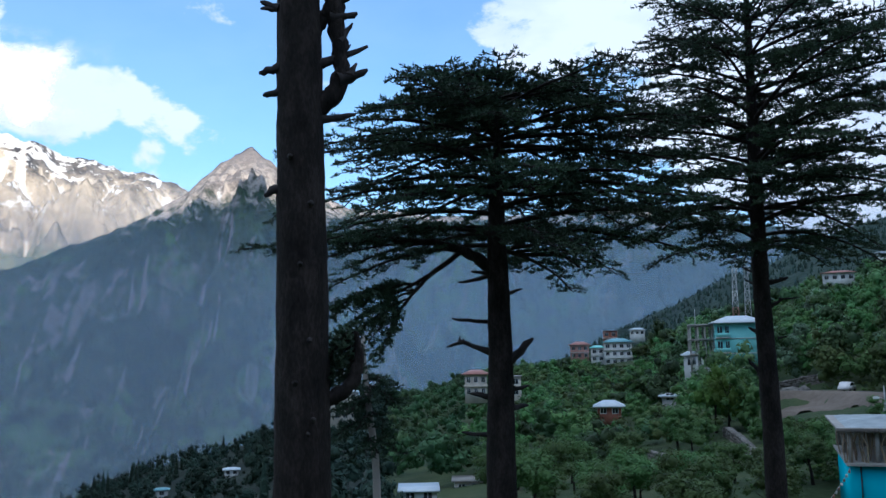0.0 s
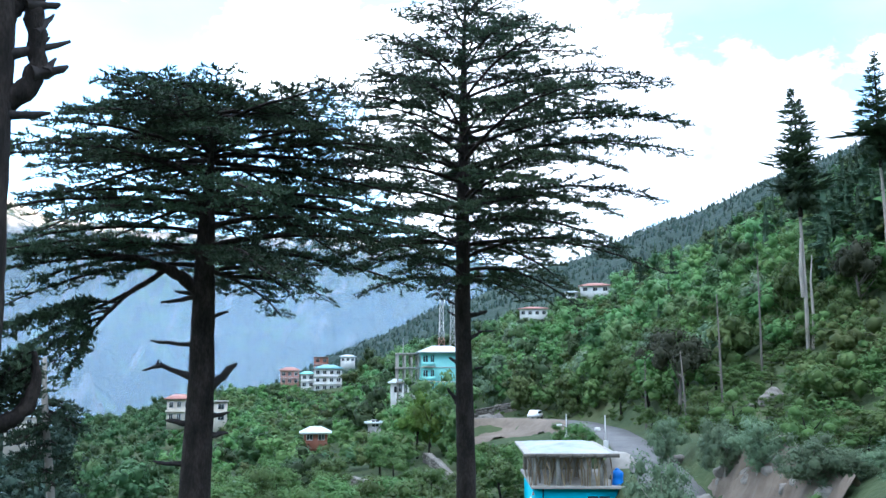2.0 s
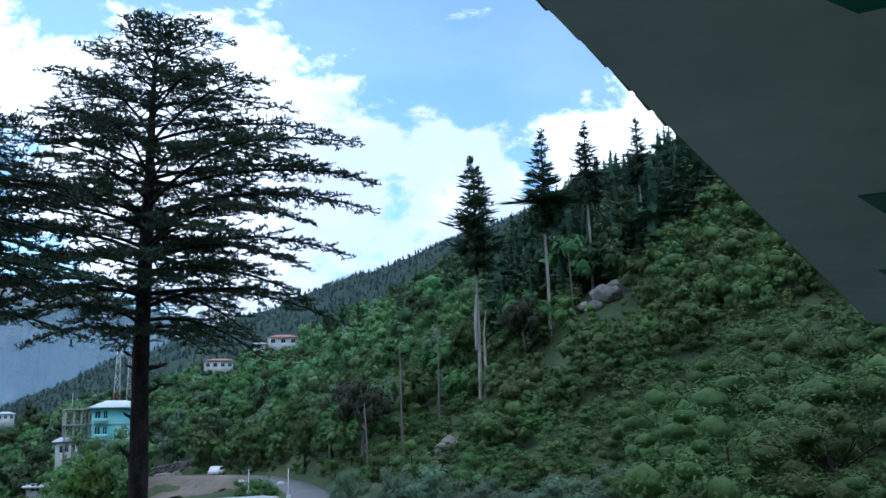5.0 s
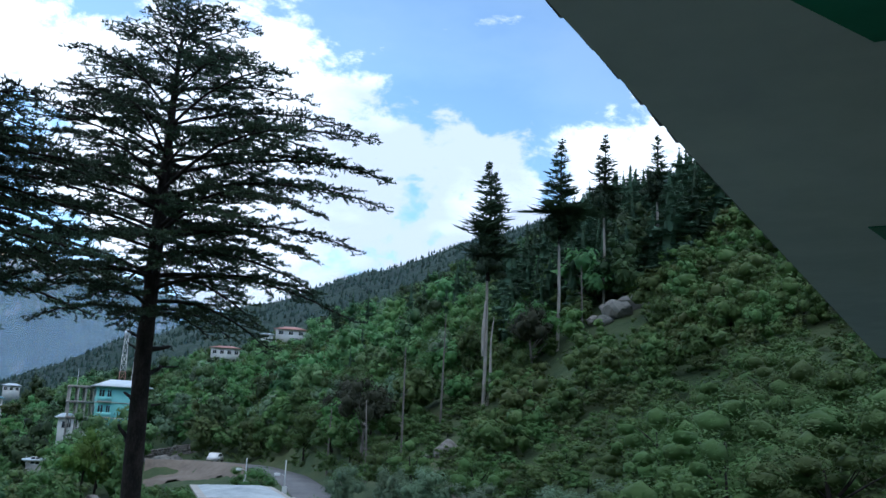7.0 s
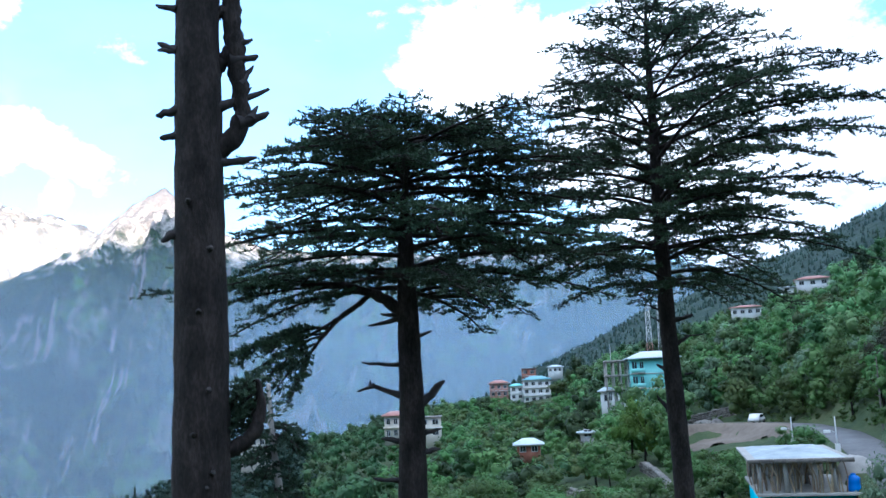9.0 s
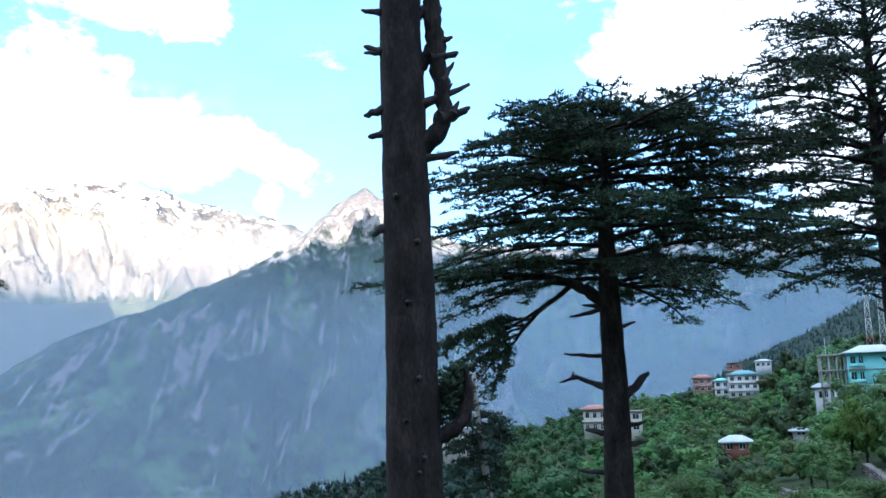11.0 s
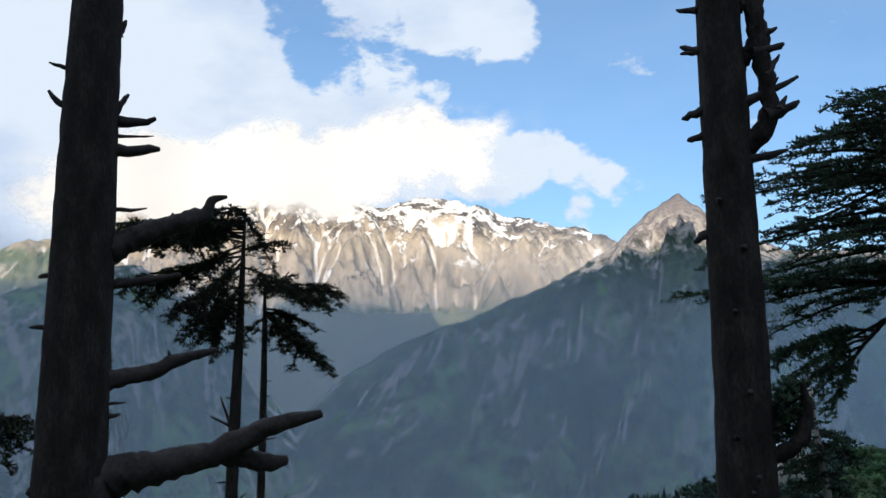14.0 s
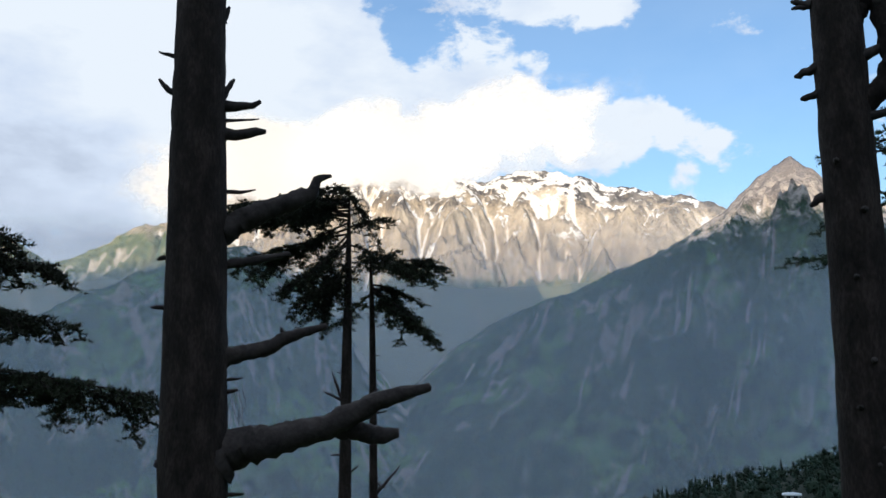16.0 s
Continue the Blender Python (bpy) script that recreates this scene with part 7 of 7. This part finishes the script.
for az0, az1, count, leaf in ((-1.5, 3.4, 125, LEAF_DARK), (3.4, 9, 135, FIR)):
    stuff("valley_woods", "leafy trees below the cedars, coloured dark for shade", scatter(az0, az1, 60, 420, count, VEG, 5.0, TAKEN), lambda rng: leaf_cloud(rng, 340, 0.045, low=0.05, base=0.52, lobes=7), leaf, (4.5, 8), batches=1)
stuff("valley_woods", "dense trees on the valley edge, coloured dark for shade", scatter(8, 38, 80, 520, 800, VEG, 3.6, TAKEN), lambda rng: leaf_cloud(rng, 260, 0.05, low=0.02, base=0.48, lobes=6), FIR, (1.8, 5.0), batches=3, wide=1.0)
stuff("valley_woods", "dark conifers standing out of the valley woods", scatter(8, 38, 150, 520, 130, VEG, 5.0, TAKEN), lambda rng: fir_cloud(rng, 11, 8, 0.2, 0.04, 3, 0.4, 1.2, 0.16, 0.5), FIR, (6, 11), batches=1)
stuff("ridge_forest", "distant dark conifer forest on the ridge", scatter(-66, 2, 330, 980, 9500, VEG, 3.4, {}), lambda rng: fir_cloud(rng, 5, 4, 0.25, 0.02, 1, 0.2, 1.4, 0.2, 0.8, 3), FIR, (1.5, 4.4), wide=1.3, batches=5)
plant(near_scrub, scatter(-39.6, -35.6, 70, 116, 44, VEG, 1.5, {}), "scrub_bush", "low olive-green scrub bush under the tall bare stems", "bush", "scrub bushes", (1.0, 2.0), 1.45)


# ---- the veranda roof over the viewer ----
def veranda():
    """A flat soffit whose level edge passes just in front of the viewer, with a corrugated sheet on it; plain floor and wall behind."""
    H, D, AZ = 2.2, 1.68, 23.3
    X0, X1 = -9.0, 24.6
    m = pose(0, 0, 0, 0, 0, AZ)            # x to the right along the edge, y outwards
    roof = thing("veranda_roof", "long veranda roof with a grey soffit and a dark slate edge", "roof", m=m)
    b = Bag()
    b.box((X0, D - 4.6, H + 0.012), (X1, D - 0.02, H + 0.06))
    part("soffit", b, SOFFIT, roof, "grey painted soffit boards")
    rng = np.random.default_rng(9)
    b = Bag()
    x, first = X0, None
    while x < X1:
        w = 0.46 * rng.uniform(0.9, 1.1)
        k, lift = rng.uniform(0.035, 0.06), rng.uniform(0.0, 0.012)
        b.add([(x, D - 0.10, H + 0.062), (x + w - 0.006, D - 0.10, H + 0.062), (x + w - 0.006, D + k, H + 0.064 + lift), (x + w * 0.2, D + k * 0.55, H + 0.064), (x, D + 0.012, H + 0.064),
               (x, D - 0.10, H + 0.082), (x + w - 0.006, D - 0.10, H + 0.082), (x + w - 0.006, D + k, H + 0.082 + lift), (x + w * 0.2, D + k * 0.55, H + 0.080), (x, D + 0.012, H + 0.080)],
              [(0, 5, 6, 1), (1, 6, 7, 2), (2, 7, 8, 3), (3, 8, 9, 4), (4, 9, 5, 0)])
        b.f.append(np.array([[0, 1, 2, 3, 4], [9, 8, 7, 6, 5]]) + b.n - 10)
        x += w
    part("slate_edge", b, DARKTIN, roof, "dark overlapping slate edge")
    b = Bag()
    b.add([(X0, D - 0.05, H + 0.09), (X1, D - 0.05, H + 0.09), (X1, D - 4.6, H + 1.6), (X0, D - 4.6, H + 1.6), (X0, D - 0.05, H + 0.13), (X1, D - 0.05, H + 0.13), (X1, D - 4.6, H + 1.64), (X0, D - 4.6, H + 1.64)],
          [(0, 3, 2, 1), (4, 5, 6, 7), (0, 1, 5, 4), (1, 2, 6, 5), (2, 3, 7, 6), (3, 0, 4, 7)])
    part("roof_sheet", b, DARKTIN, roof)
    # painted green zigzag along the inner side of the soffit
    for pts in ([(3.0, 1.1), (3.6, 0.95), (4.55, 0.55), (5.29, 0.20), (5.29, -2.0), (3.0, -2.0)], [(9.97, 0.64), (13.4, 0.05), (13.4, -2.0), (9.97, -2.0)],
                [(15.45, 0.85), (19.3, 0.42), (19.3, -2.0), (15.45, -2.0)], [(21.0, 0.95), (24.3, 0.66), (24.3, -2.0), (21.0, -2.0)]):
        b = Bag()
        n = len(pts)
        b.add([(px, py, pz) for pz in (H, H + 0.010) for px, py in pts], np.array([(i, (i + 1) % n, n + (i + 1) % n, n + i) for i in range(n)]))
        b.f.append(np.array([list(range(n))]))
        part("green_panel", b, GREENPAINT, roof, "dark green painted zigzag panel")
    # turned post at the end of the rail
    post = thing("newel_post", "green-painted turned newel post of the veranda rail", "post", m=Matrix.Translation(polar(-66.5, 0, 4.0)))
    z = np.array([-1.55, -0.60, -0.55, -0.34, -0.30, -0.20, -0.175, -0.135, -0.125, -0.085, -0.078])
    b = Bag()
    b.tube([(0, 0, q) for q in z], [0.06, 0.06, 0.10, 0.10, 0.085, 0.115, 0.115, 0.105, 0.065, 0.065, 0.03], 20)
    part("post_body", b, GREENPAINT, post, smooth=True)
    h = thing("veranda", "plain veranda floor and house wall behind the viewpoint", "veranda", m=m, kind="structure")
    b = Bag()
    b.box((X0, D - 4.6, -1.75), (X1, D - 1.1, -1.55))
    part("floor", b, CONCRETE, h)
    b = Bag()
    b.box((X0, D - 4.8, -7.5), (X1, D - 4.6, H + 1.5))
    part("house_wall", b, CREAM, h)


veranda()
